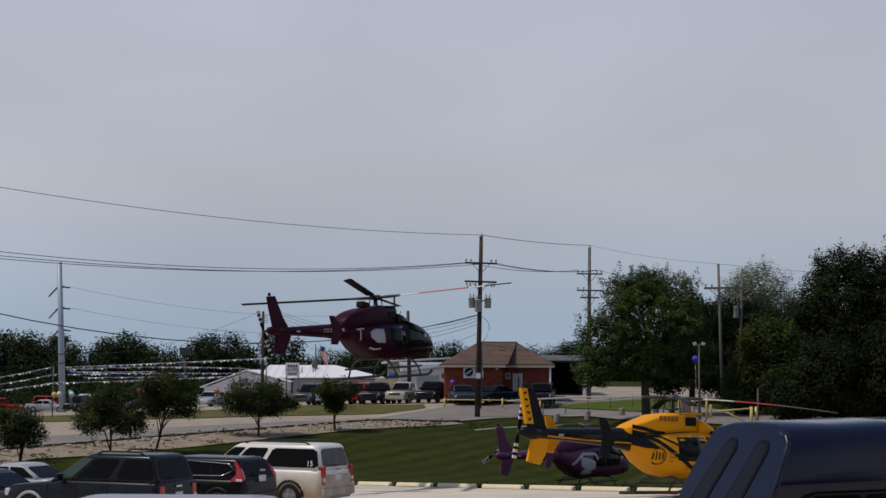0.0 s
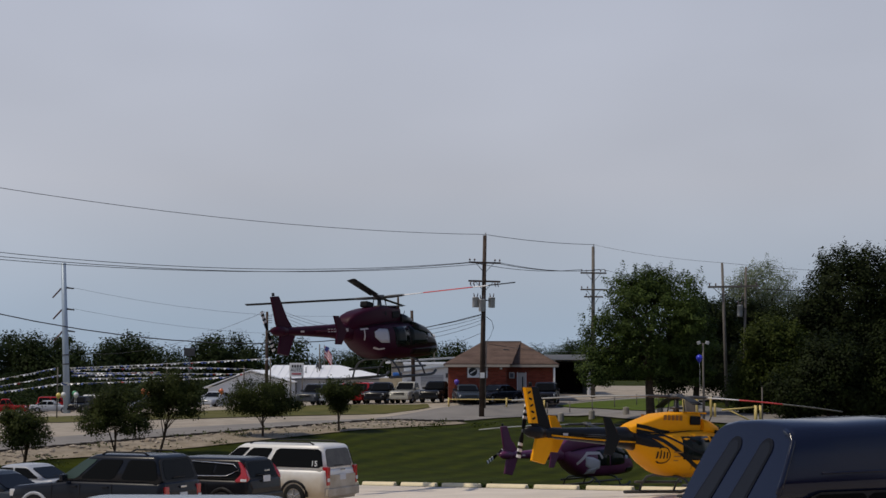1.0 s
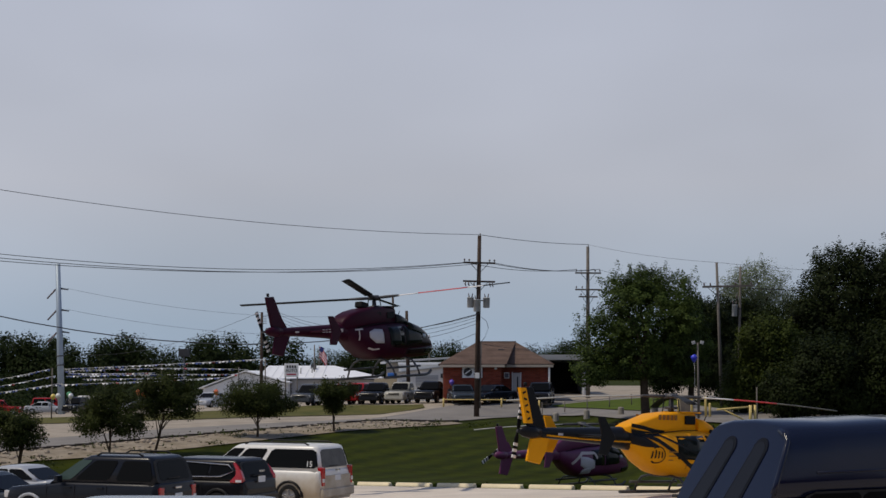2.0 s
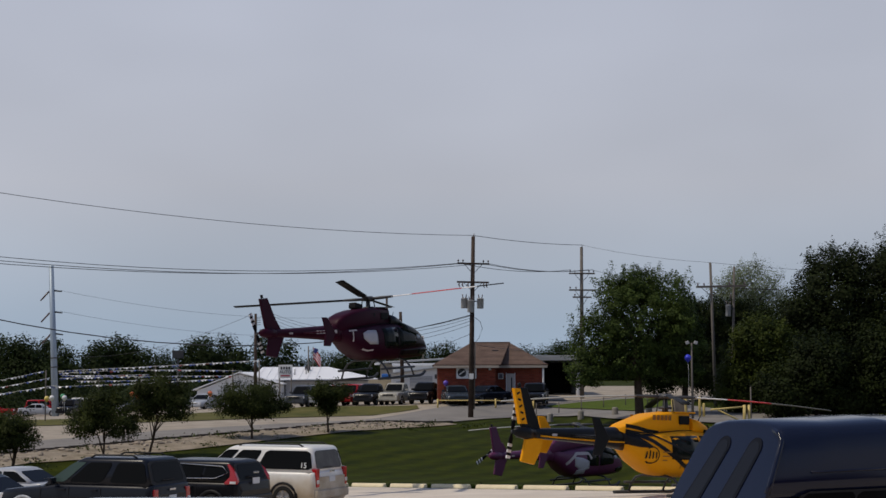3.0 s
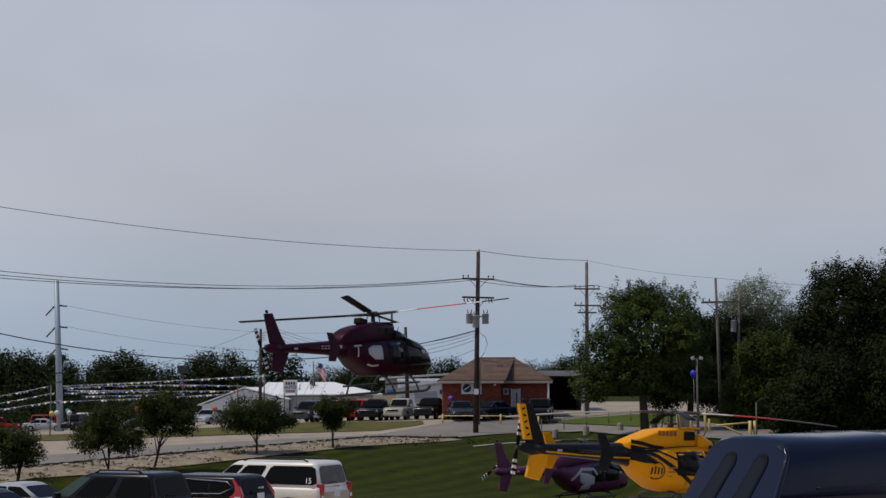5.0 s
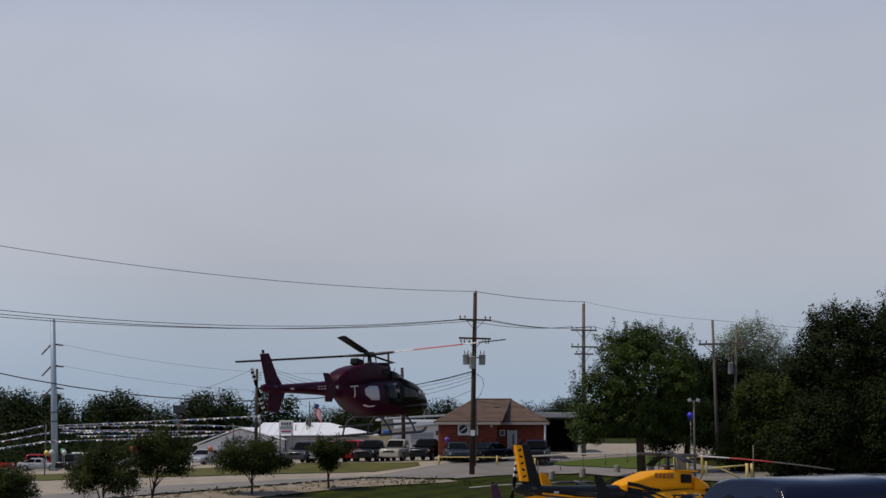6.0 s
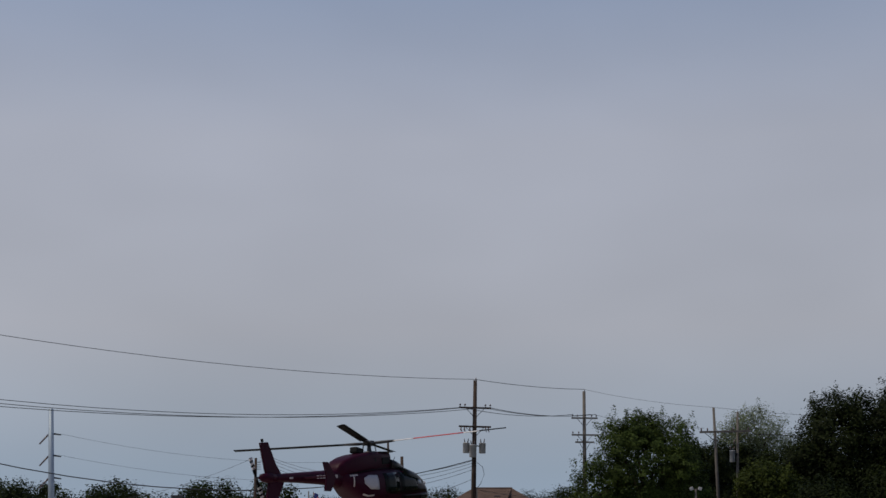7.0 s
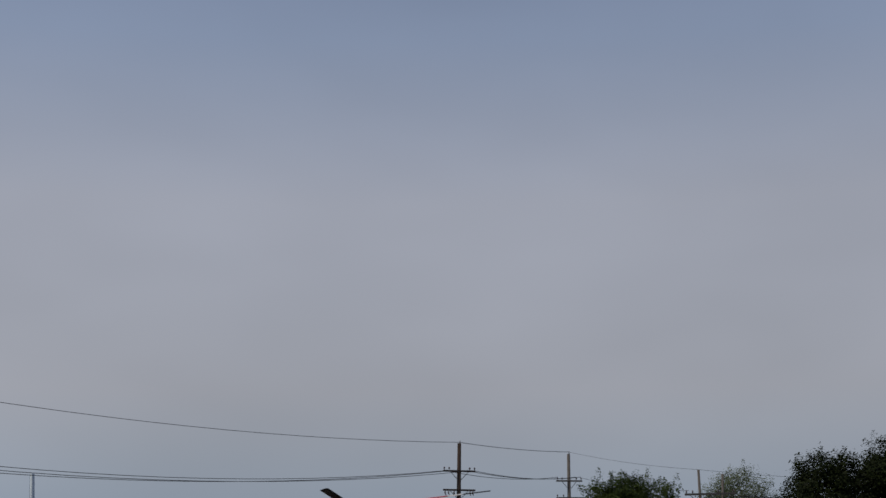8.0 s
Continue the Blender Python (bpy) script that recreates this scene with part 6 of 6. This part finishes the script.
plum = dict(cowl_rows=FULL_COWL, cowl_square=5.0, glass_end=-0.45, boom_text=True, twist=0.16, body=H_PURPLE, boom=H_PURPLE, fin=H_PURPLE, low=H_PURPLE, stab=H_PURPLE, cowl=H_PURPLE, fairing=H_GREEN_SHEEN, mark=H_GREY, glass=SCREEN, louvre=ROTOR_BLACK, tail_turn=112, cone=1.8, droop=0.0,
            blades=[[(0.95, 1.75, BL_WHITE), (1.75, 3.7, BL_RED), (3.7, 4.3, BL_WHITE), (4.3, 5.33, ROTOR_BLACK)], plain_blade, plain_blade, plain_blade],
            stripes=[("livery_line", [(-2.12, 1.62), (-2.12, 2.06)], 0.05), ("livery_line", [(-2.3, 2.06), (-1.9, 2.08)], 0.06), ("livery_line", [(-1.66, 1.30), (-1.4, 1.22), (-1.12, 1.24)], 0.06)],
            stripe_mat=surface("livery_buff", (0.45, 0.40, 0.40), 0.5, 0.1, 0.5), patches=[[(-0.85, 1.46, 2.04), (-1.3, 1.48, 2.06), (-1.62, 1.72, 1.94)]])
FLY = Matrix.Translation((-2.10, 60.25, 3.95)) @ Matrix.Rotation(radians(58), 4, "Z") @ Matrix.Rotation(radians(-2.5), 4, "Y") @ Matrix.Rotation(radians(-2.0), 4, "X") @ Matrix.Diagonal((1, 1, 0.93, 1))
helicopter(FLY, "dark plum helicopter climbing above the lawn with its blades spread", plum, -66, disc=(-3.2, 3.3))

violet = dict(plum, low_gear=0.3, boom_text=False, twist=0.0, body=H_VIOLET, boom=H_VIOLET, fin=H_VIOLET, low=H_VIOLET, stab=H_VIOLET, cowl=H_VIOLET, fairing=H_VIOLET, tail_turn=25, cone=0.0, droop=0.25, blades=[plain_blade, [(0.95, 5.33, surface("blade_pale", (0.42, 0.42, 0.41), 0.5, 0.1, 0.5))], plain_blade, plain_blade],
              patches=[[(-0.3, 1.25, 1.6), (-0.8, 1.1, 1.78), (-1.35, 1.4, 1.85)], [(-1.2, 0.95, 1.2), (-0.6, 1.0, 1.3)]], stripes=[("livery_line", [(-1.9, 1.5), (-1.2, 2.0), (-0.3, 1.98), (-0.1, 1.7)], 0.14)])
helicopter(Matrix.Translation((6.75, 70.5, level(6.75, 70.5) - 0.26)) @ Matrix.Rotation(radians(49), 4, "Z") @ Matrix.Scale(0.92, 4), "violet helicopter with a white livery patch parked on the lawn", violet, 47)

yellow = dict(cowl_rows=LOW_COWL, cowl_square=7.0, glass_end=-0.80, boom_text=False, twist=0.0, cowl_drop=0.12, low_gear=0.2, body=H_YELLOW, boom=H_BLACK, fin=H_BLACK, low=H_YELLOW, stab=H_BLACK, cowl=H_YELLOW, fairing=H_YELLOW, stab_far=H_YELLOW, mark=H_BLACK, glass=SCREEN, louvre=surface("dark_louvre", (0.25, 0.10, 0.01), 0.6), tail_turn=80, cone=0.0, droop=0.3,
              fin_stripes=H_YELLOW, blades=[[(0.95, 2.0, BL_WHITE), (2.0, 3.4, BL_RED), (3.4, 5.33, BL_DARK)], plain_blade, [(0.95, 5.33, surface("blade_grey", (0.40, 0.40, 0.38), 0.5, 0.1, 0.5))], plain_blade],
              stripes=[("livery_stripe", [(-2.5, 2.25), (-1.6, 1.95), (-0.3, 1.22), (0.5, 0.86)], 0.13), ("livery_stripe", [(-2.4, 2.10), (-1.5, 2.12), (-0.4, 1.7), (0.5, 1.45)], 0.07)],
              stripe_mat=H_BLACK, patches=[[(-0.1, 0.95, 1.25), (0.6, 0.80, 1.0)], [(-2.62, 1.84, 2.22), (-2.1, 1.74, 2.06), (-1.6, 1.72, 1.78)]])
yh = helicopter(Matrix.Translation((7.33, 47.8, level(7.33, 47.8) - 0.14)) @ Matrix.Rotation(radians(41), 4, "Z") @ Matrix.Rotation(radians(2.6), 4, "Y") @ Matrix.Scale(0.95, 4), "yellow and black helicopter parked at the lot's edge", yellow, -43)
for s in (-1, 1):
    part("boom_line", tube([(-2.6, s * 0.325, 1.88), (-3.6, s * 0.248, 1.90), (-5.0, s * 0.185, 1.96), (-6.1, s * 0.14, 2.02)], 0.028, 6), H_YELLOW, yh)
# black bands that climb from the boom over the engine cowling
for s in (-1, 1):
    for lowz in (0.0, 0.17):
        b = bmesh.new()
        rows = [[b.verts.new((x, s * (w + 0.008), z + dz)) for dz in (-0.06, 0.06)] for x, w, z in ((-2.55, 0.335, 2.40 - lowz), (-2.1, 0.405, 2.34 - lowz), (-1.6, 0.44, 2.24 - lowz * 0.6), (-1.15, 0.455, 2.2))]
        for u, v in zip(rows, rows[1:]):
            b.faces.new((u[0], v[0], v[1], u[1]))
        r = bmesh.ops.extrude_face_region(b, geom=b.faces[:])
        bmesh.ops.translate(b, vec=(0, -s * 0.02, 0), verts=[v for v in r["geom"] if isinstance(v, bmesh.types.BMVert)])
        bmesh.ops.recalc_face_normals(b, faces=b.faces[:])
        part("livery_band", b, H_BLACK, yh)
# round emblem with bars on the flank
for s in (-1, 1):
    ringp = [(-1.62 + 0.26 * math.cos(a), 1.50 + 0.26 * math.sin(a)) for a in [radians(-130 + 26 * k) for k in range(11)]]
    em = part("emblem_ring", strip(ringp, 0.035, s), H_BLACK, yh)
    for k, (x, z, l) in enumerate(((-1.83, 1.50, 0.22), (-1.71, 1.52, 0.26), (-1.59, 1.50, 0.22), (-1.47, 1.50, 0.2))):
        part("emblem_bar", strip([(x, z - l / 2), (x, z + l / 2)], 0.05, s), H_BLACK, em)
    for k in range(3):
        part("text_bar", strip([(-1.22, 1.60 - 0.13 * k), (-0.82 - 0.10 * k, 1.60 - 0.13 * k)], 0.035, s), surface("faded_text", (0.35, 0.15, 0.01), 0.6), em)



# ---- small things in the sales yard ----
def bunting(x0, z0, x1, z1, y, sag, seed):
    rng = random.Random(seed)
    c = empty("bunting", Matrix(), "string of white, blue and red pennants over the yard", "bunting", "bunting strings")
    a, b = Vector((x0, y, z0)), Vector((x1, y, z1))
    at = lambda f: a.lerp(b, f) - Vector((0, 0, sag * 4 * f * (1 - f)))
    part("cord", tube([at(i / 16) for i in range(17)], 0.012, 4), WHITE_PAINT, c)
    n = int((b - a).length / 0.27)
    for i in range(n):
        if rng.random() < 0.12:
            continue
        f = (i + 0.5) / n
        o = new("pennant", PENNANTS[rng.choices((0, 1, 2), (6, 4, 1.2 if f > 0.6 else 0.3))[0]])
        o.parent = c
        o.matrix_basis = Matrix.Translation(at(f)) @ Matrix.Rotation(rng.uniform(-0.6, 0.6), 4, "Z") @ Matrix.Rotation(rng.uniform(-1.1, 1.1), 4, "X") @ Matrix.Rotation(rng.uniform(-0.4, 0.4), 4, "Y")


PENNANTS = []
for mt in (surface("white_pennant", (0.72, 0.73, 0.76), 0.4, 0.1), surface("blue_pennant", (0.06, 0.10, 0.32), 0.4, 0.1), surface("red_pennant", (0.42, 0.06, 0.07), 0.4, 0.1)):
    pb_ = slab([(-0.15, 0.0), (0.15, 0.0), (0.05, -0.15), (-0.03, -0.16)], 0.006, "y")
    me_ = bpy.data.meshes.new("pennant")
    pb_.to_mesh(me_)
    pb_.free()
    me_.materials.append(mt)
    PENNANTS.append(me_)
for x0, z0, x1, z1, y, sag in ((-30.0, 4.48, -13.8, 5.26, 125.0, 0.03), (-31.1, 4.48, -40.0, 2.95, 125.0, 0.12), (-30.7, 3.94, -40.0, 2.4, 125.2, 0.10), (-30.2, 3.34, -40.0, 2.05, 125.4, 0.08),
                               (-30.0, 4.29, -15.2, 4.40, 125.3, -0.18), (-30.0, 3.89, -16.1, 4.02, 125.6, -0.06), (-31.5, 3.17, -17.0, 3.78, 125.9, 0.03), (-30.0, 4.12, -22.9, 4.17, 126.2, 0.05), (-28.8, 3.65, -20.4, 3.82, 126.5, 0.04)):
    bunting(x0, z0, x1, z1, y, sag, int(-x0 * 10 + z0 * 7))
for x, y, top in ((-40.0, 125.2, 3.0), (-31.0, 125.2, 4.55), (-27.0, 126.4, 4.3), (-22.4, 126.4, 4.9), (-16.0, 125.6, 4.6), (-13.8, 125.0, 5.3)):
    tagged(part("bunting_post", tube([(x, y, level(x, y) - 0.1), (x, y, top)], 0.05, 8), POLE_GREY), "slim grey post that holds the bunting", "post", "bunting posts")


def balloon(x, y, z, c, word):
    ball = empty("balloon", Matrix.Translation((x, y, z)), "%s balloon tied above the parked cars" % word, "balloon", "balloons")
    m_ = surface(word + "_balloon", c, 0.3, 0.05, 0.3, coat=0.3)
    part("bag", loft([[(r * math.cos(k * math.pi / 7), r * math.sin(k * math.pi / 7), zz) for k in range(14)] for zz, r in ((-0.26, 0.02), (-0.22, 0.05), (-0.12, 0.14), (0.0, 0.2), (0.1, 0.2), (0.2, 0.13), (0.25, 0.03))]), m_, ball)
    part("ribbon", tube([(0, 0, -0.25), (0.03, 0, -0.7), (0, 0, level(x, y) + 0.9 - z)], 0.008, 4), WHITE_PAINT, ball)


for x, y, z, c, word in ((-30.6, 124, 2.25, (0.72, 0.55, 0.12), "yellow"), (-30.2, 124, 2.3, (0.75, 0.74, 0.7), "white"), (-29.2, 124, 2.3, (0.72, 0.72, 0.72), "white"), (-29.4, 124.3, 2.42, (0.05, 0.28, 0.12), "green"), (-23.8, 124, 2.6, (0.7, 0.16, 0.05), "orange"), (-23.4, 124.2, 2.4, (0.6, 0.16, 0.05), "orange"),
                         (-22.2, 124, 2.55, (0.75, 0.74, 0.72), "white"), (-17.6, 124, 2.6, (0.7, 0.16, 0.05), "orange"), (-7.9, 126, 3.0, (0.6, 0.08, 0.05), "red"), (1.2, 122.5, 3.35, (0.12, 0.06, 0.42), "violet"), (15.75, 94.6, 5.0, (0.03, 0.04, 0.55), "blue")):
    balloon(x, y, z, c, word)


def board_sign(name, x, y, z, w, h, label, rows, legs=2):
    s = empty(name, Matrix.Translation((x, y, z)), label, "sign")
    part("board", box(w, 0.08, h, (0, 0, 0), 0.02), WHITE_PAINT, s)
    for k, (rx, rz, rw, rh, mt) in enumerate(rows):
        part("text_bar", box(rw, 0.02, rh, (rx, -0.045, rz)), mt, s)
    for k in range(legs):
        lx = (-w / 2 + 0.1) + k * (w - 0.2)
        part("leg", tube([(lx, 0.05, level(x, y) - z), (lx, 0.05, -h / 2)], 0.06, 8), POLE_GREY, s)


RED_TXT = surface("red_sign_text", (0.38, 0.05, 0.07), 0.6, 0.1)
board_sign("yard_sign", -12.3, 131.5, 4.35, 1.2, 1.15, "white board sign with rows of dark lettering", [(-0.33 + 0.22 * i, 0.3, 0.14, 0.22, BLACK_PAINT) for i in range(4)] + [(0, -0.35, 0.8, 0.12, RED_TXT)])
cu = bpy.data.curves.new("sign_word", "FONT")
cu.body, cu.size, cu.extrude, cu.align_x = "AUTO", 0.36, 0.01, "CENTER"
tmp = new("sign_word", cu)
word_mesh = bpy.data.meshes.new_from_object(tmp.evaluated_get(bpy.context.evaluated_depsgraph_get()))
bpy.data.objects.remove(tmp)
word_mesh.materials.append(BLACK_PAINT)
word = new("sign_word", word_mesh)
word.parent = bpy.data.objects["yard_sign"]
word.matrix_basis = Matrix.Translation((0, -0.055, -0.14)) @ Matrix.Rotation(radians(90), 4, "X")
ms = [(-1.2 + 0.27 * i, 0.42 - 0.02 * (i % 2), 0.16, 0.34, BLACK_PAINT) for i in range(10)] + [(-0.1 + 0.3 * i, -0.12, 0.2, 0.36, RED_TXT) for i in range(4)] + [(0.2, -0.5, 1.9, 0.12, RED_TXT)]
board_sign("roadside_sign", -2.1, 170.0, 7.5, 2.8, 1.5, "white roadside sign with black and red lettering", ms)


def flag_pole(x, y, h):
    f = empty("flagpole", Matrix.Translation((x, y, level(x, y) + dip(x, y))), "slim pole with a red and white striped flag", "flagpole")
    part("mast", tube([(0, 0, -0.1 - dip(x, y)), (0, 0, h)], [0.07, 0.035], 8), POLE_GREY, f)
    white, red = surface("flag_white", (0.6, 0.58, 0.58), 0.8, 0.1), surface("flag_red", (0.40, 0.05, 0.06), 0.8, 0.1)
    for k in range(7):
        z0, z1 = h - 0.1 - 0.17 * k, h - 0.1 - 0.17 * (k + 1)
        b = bmesh.new()
        up = [b.verts.new((0.05 + 0.16 * i, 0.12 * math.sin(i * 1.3), z0 - 0.13 * i - 0.02 * i * i)) for i in range(6)]
        dn = [b.verts.new((0.05 + 0.16 * i * 0.97, 0.12 * math.sin(i * 1.3 + 0.2), z1 - 0.13 * i - 0.02 * i * i)) for i in range(6)]
        for i in range(5):
            b.faces.new((up[i], up[i + 1], dn[i + 1], dn[i]))
        part("flag_stripe", b, red if k % 2 == 0 else white, f)
    part("flag_canton", box(0.42, 0.05, 0.5, (0.28, 0.02, h - 0.45), 0.01, Matrix.Rotation(radians(28), 4, "Y")), surface("flag_blue", (0.04, 0.05, 0.16), 0.8, 0.1), f)


flag_pole(-12.5, 165.0, 5.6)
tagged(part("antenna_mast", tube([(-12.6, 160, 2.0), (-12.6, 160, 7.0)], 0.06, 8), POLE_GREY), "slim grey mast behind the sales building", "mast")
tagged(part("billboard_box", tube([(-35.0, 215.0, -1.5), (-35.0, 215.0, 6.4)], 0.12, 8, box(1.5, 0.5, 1.1, (-35.0, 215.0, 6.9), 0.04)), DARK_IRON), "small dark box sign above the far trees", "sign")

# rails, posts and bollards by the office
rail = empty("pipe_rail", Matrix(), "low yellow pipe rail before the office cars", "rail")
px = [0.55, 5.0, 7.9]
for x in px:
    part("post", tube([(x, 119.3, level(x, 119.3) - 0.1), (x, 119.3, level(x, 119.3) + 0.75)], 0.07, 8), YELLOW_PIPE, rail)
part("pipe", tube([(0.55, 119.3, level(0.55, 119.3) + 0.62), (5.0, 119.3, level(5.0, 119.3) + 0.62), (7.9, 119.3, level(7.9, 119.3) + 0.62)], 0.04, 8), YELLOW_PIPE, rail)
STUB = surface("old_concrete_post", (0.30, 0.28, 0.25), 0.9, 0.3, 0.4, bump=0.5)
for x, y in ((8.3, 108.0), (10.4, 107.5), (12.6, 106.0), (14.5, 103.0), (7.0, 110.0)):
    z = level(x, y)
    b = loft([[(x + r * math.cos(k * math.pi / 5), y + r * math.sin(k * math.pi / 5), z + h) for k in range(10)] for h, r in ((-0.1, 0.22), (0.5, 0.21), (0.58, 0.18), (0.6, 0.08))], smooth=False)
    tagged(part("bollard", b, STUB), "short weathered concrete bollard beside the driveway", "bollard", "bollards")
fence = empty("post_fence", Matrix(), "low wire fence along the island", "fence")
for k in range(6):
    x, y = 7.8 + 1.7 * k, 114.5 + 0.4 * k
    part("post", tube([(x, y, level(x, y) - 0.1), (x, y, level(x, y) + 0.95)], 0.04, 6), POLE_GREY, fence)
part("wire", tube([(7.8 + 1.7 * k, 114.5 + 0.4 * k, level(7.8 + 1.7 * k, 114.5 + 0.4 * k) + 0.8) for k in range(6)], 0.015, 5), POLE_GREY, fence)

lamp = empty("area_lamp", Matrix.Translation((16.05, 95.0, level(16.05, 95.0))), "slim grey lamp post with two small floodlights", "lamp post")
LH = 5.95 - level(16.05, 95.0)
part("mast", tube([(0, 0, -0.1), (0, 0, LH)], [0.08, 0.05], 10), POLE_GREY, lamp)
part("arm", box(0.55, 0.05, 0.05, (0, 0, LH - 0.02), 0.01), POLE_GREY, lamp)
for s in (-1, 1):
    part("floodlight", box(0.22, 0.16, 0.2, (s * 0.26, -0.03, LH + 0.02), 0.03, Matrix.Rotation(radians(20 * s), 4, "Y")), TANK_GREY, lamp)
tagged(part("post", tube([(18.6, 90.0, level(18.6, 90) - 0.1), (18.6, 90.0, level(18.6, 90) + 2.1)], 0.04, 8), POLE_GREY), "thin grey metal post beside the driveway", "post")

# pipe gate and gas meter set with yellow guards
gate = empty("pipe_gate", Matrix.Translation((17.4, 86.0, level(17.4, 86.0))), "faded yellow swing gate of welded pipe", "gate")
part("gate_post", tube([(0, 0, -0.1), (0, 0, 1.25)], 0.09, 10), YELLOW_PIPE, gate)
part("gate_post", tube([(0.28, 0.1, -0.1), (0.28, 0.1, 1.25)], 0.07, 10), YELLOW_PIPE, gate)
part("top_pipe", tube([(0, 0, 1.15), (-1.9, -0.2, 1.0)], 0.05, 8), YELLOW_PIPE, gate)
part("brace_pipe", tube([(0, 0, 0.25), (-1.5, -0.16, 1.0)], 0.045, 8), YELLOW_PIPE, gate)
meter = empty("gas_meter", Matrix.Translation((15.5, 96.9, level(15.5, 96.9) + 0.09)), "grey gas meter cabinet between yellow guard posts", "meter")
part("cabinet", box(0.62, 0.5, 1.15, (0, 0, 0.62), 0.05), surface("meter_grey", (0.20, 0.17, 0.14), 0.7, 0.2, 0.4), meter)
part("pipework", tube([(0.5, 0, 0), (0.5, 0, 1.1), (0.9, 0, 1.1), (0.9, 0, 0.2)], 0.06, 8), TANK_GREY, meter)
part("regulator", tube([(0.7, -0.1, 0.75), (0.7, 0.12, 0.75)], 0.2, 14), surface("meter_pale", (0.35, 0.35, 0.36), 0.5, 0.1, 0.3), meter)
for x, hgt in ((-0.45, 1.2), (0.38, 1.25), (1.25, 1.3), (1.5, 0.9)):
    part("guard_post", tube([(x, -0.4, -0.1), (x, -0.4, hgt - 0.05), (x, -0.4, hgt)], [0.08, 0.08, 0.03], 10), YELLOW_PIPE, meter)
part("guard_rail", tube([(-0.45, -0.4, 1.12), (1.25, -0.4, 1.2)], 0.035, 8), YELLOW_PIPE, meter)
# Panel made up for a white blob of unknown kind beside the pole.
tagged(part("pale_blob_panel", box(0.30, 0.05, 0.62, (21.72, 111.95, 4.75), 0.02, Matrix.Rotation(radians(18), 4, "Y")), WHITE_PAINT), "small white panel made up for a pale blob by a pole", "panel")


tagged(part("tarpaulin", box(0.85, 0.8, 0.55, (-4.15, 145.3, 3.85), 0.12), surface("blue_tarp", (0.02, 0.12, 0.42), 0.6, 0.2, 0.5)), "bright blue tarpaulin over a stack of goods", "tarpaulin")
tagged(part("crate_stack", box(2.2, 1.2, 2.75, (-4.7, 145.5, 2.2), 0.03), surface("tan_crates", (0.42, 0.36, 0.26), 0.8, 0.2, 0.6)), "tan plywood crates stacked beside the white hall", "crates")


# ---- weeds on the bank and tufts at the lot's edge ----
def weeds():
    rng = np.random.default_rng(77)
    pts = []
    for k in range(80):
        s = rng.uniform(0.05, 0.97)
        x, y = bank_line(s)
        d = rng.uniform(-0.2, 4.6) if k % 3 else rng.uniform(3.6, 4.8)
        x, y = x + 0.68 * d, y - 0.73 * d
        n = rng.integers(12, 40)
        q = rng.normal(size=(n, 3)) * np.array([0.35, 0.25, 0.10])
        pts.append(q + np.array([x, y, level(x, y) + 0.12]))
    for k in range(300):
        s = rng.uniform(-3, 20)
        x, y = -0.9 + 0.602 * s + 0.45, 62.0 - 0.798 * s + 0.35
        q = rng.normal(size=(6, 3)) * np.array([0.15, 0.12, 0.04])
        pts.append(q + np.array([x, y, level(x, y) + 0.07]))
    P = np.vstack(pts)
    ob = leaf_mesh("weeds", P, rng.uniform(0.5, 1.2, len(P)) * 0.16, LEAF_YELLOW, None, rng)
    tagged(ob, "ragged green weeds on the bank and kerb line", "weeds", kind="stuff")


weeds()


# ---- unseen wall added behind the camera, to block sky light and reflections ----
tagged(part("wall_south", box(120, 0.5, 13, (0, -7.0, 7.0)), BRICK), "unseen brick wall added behind the viewer to block sky light", "wall", kind="structure")
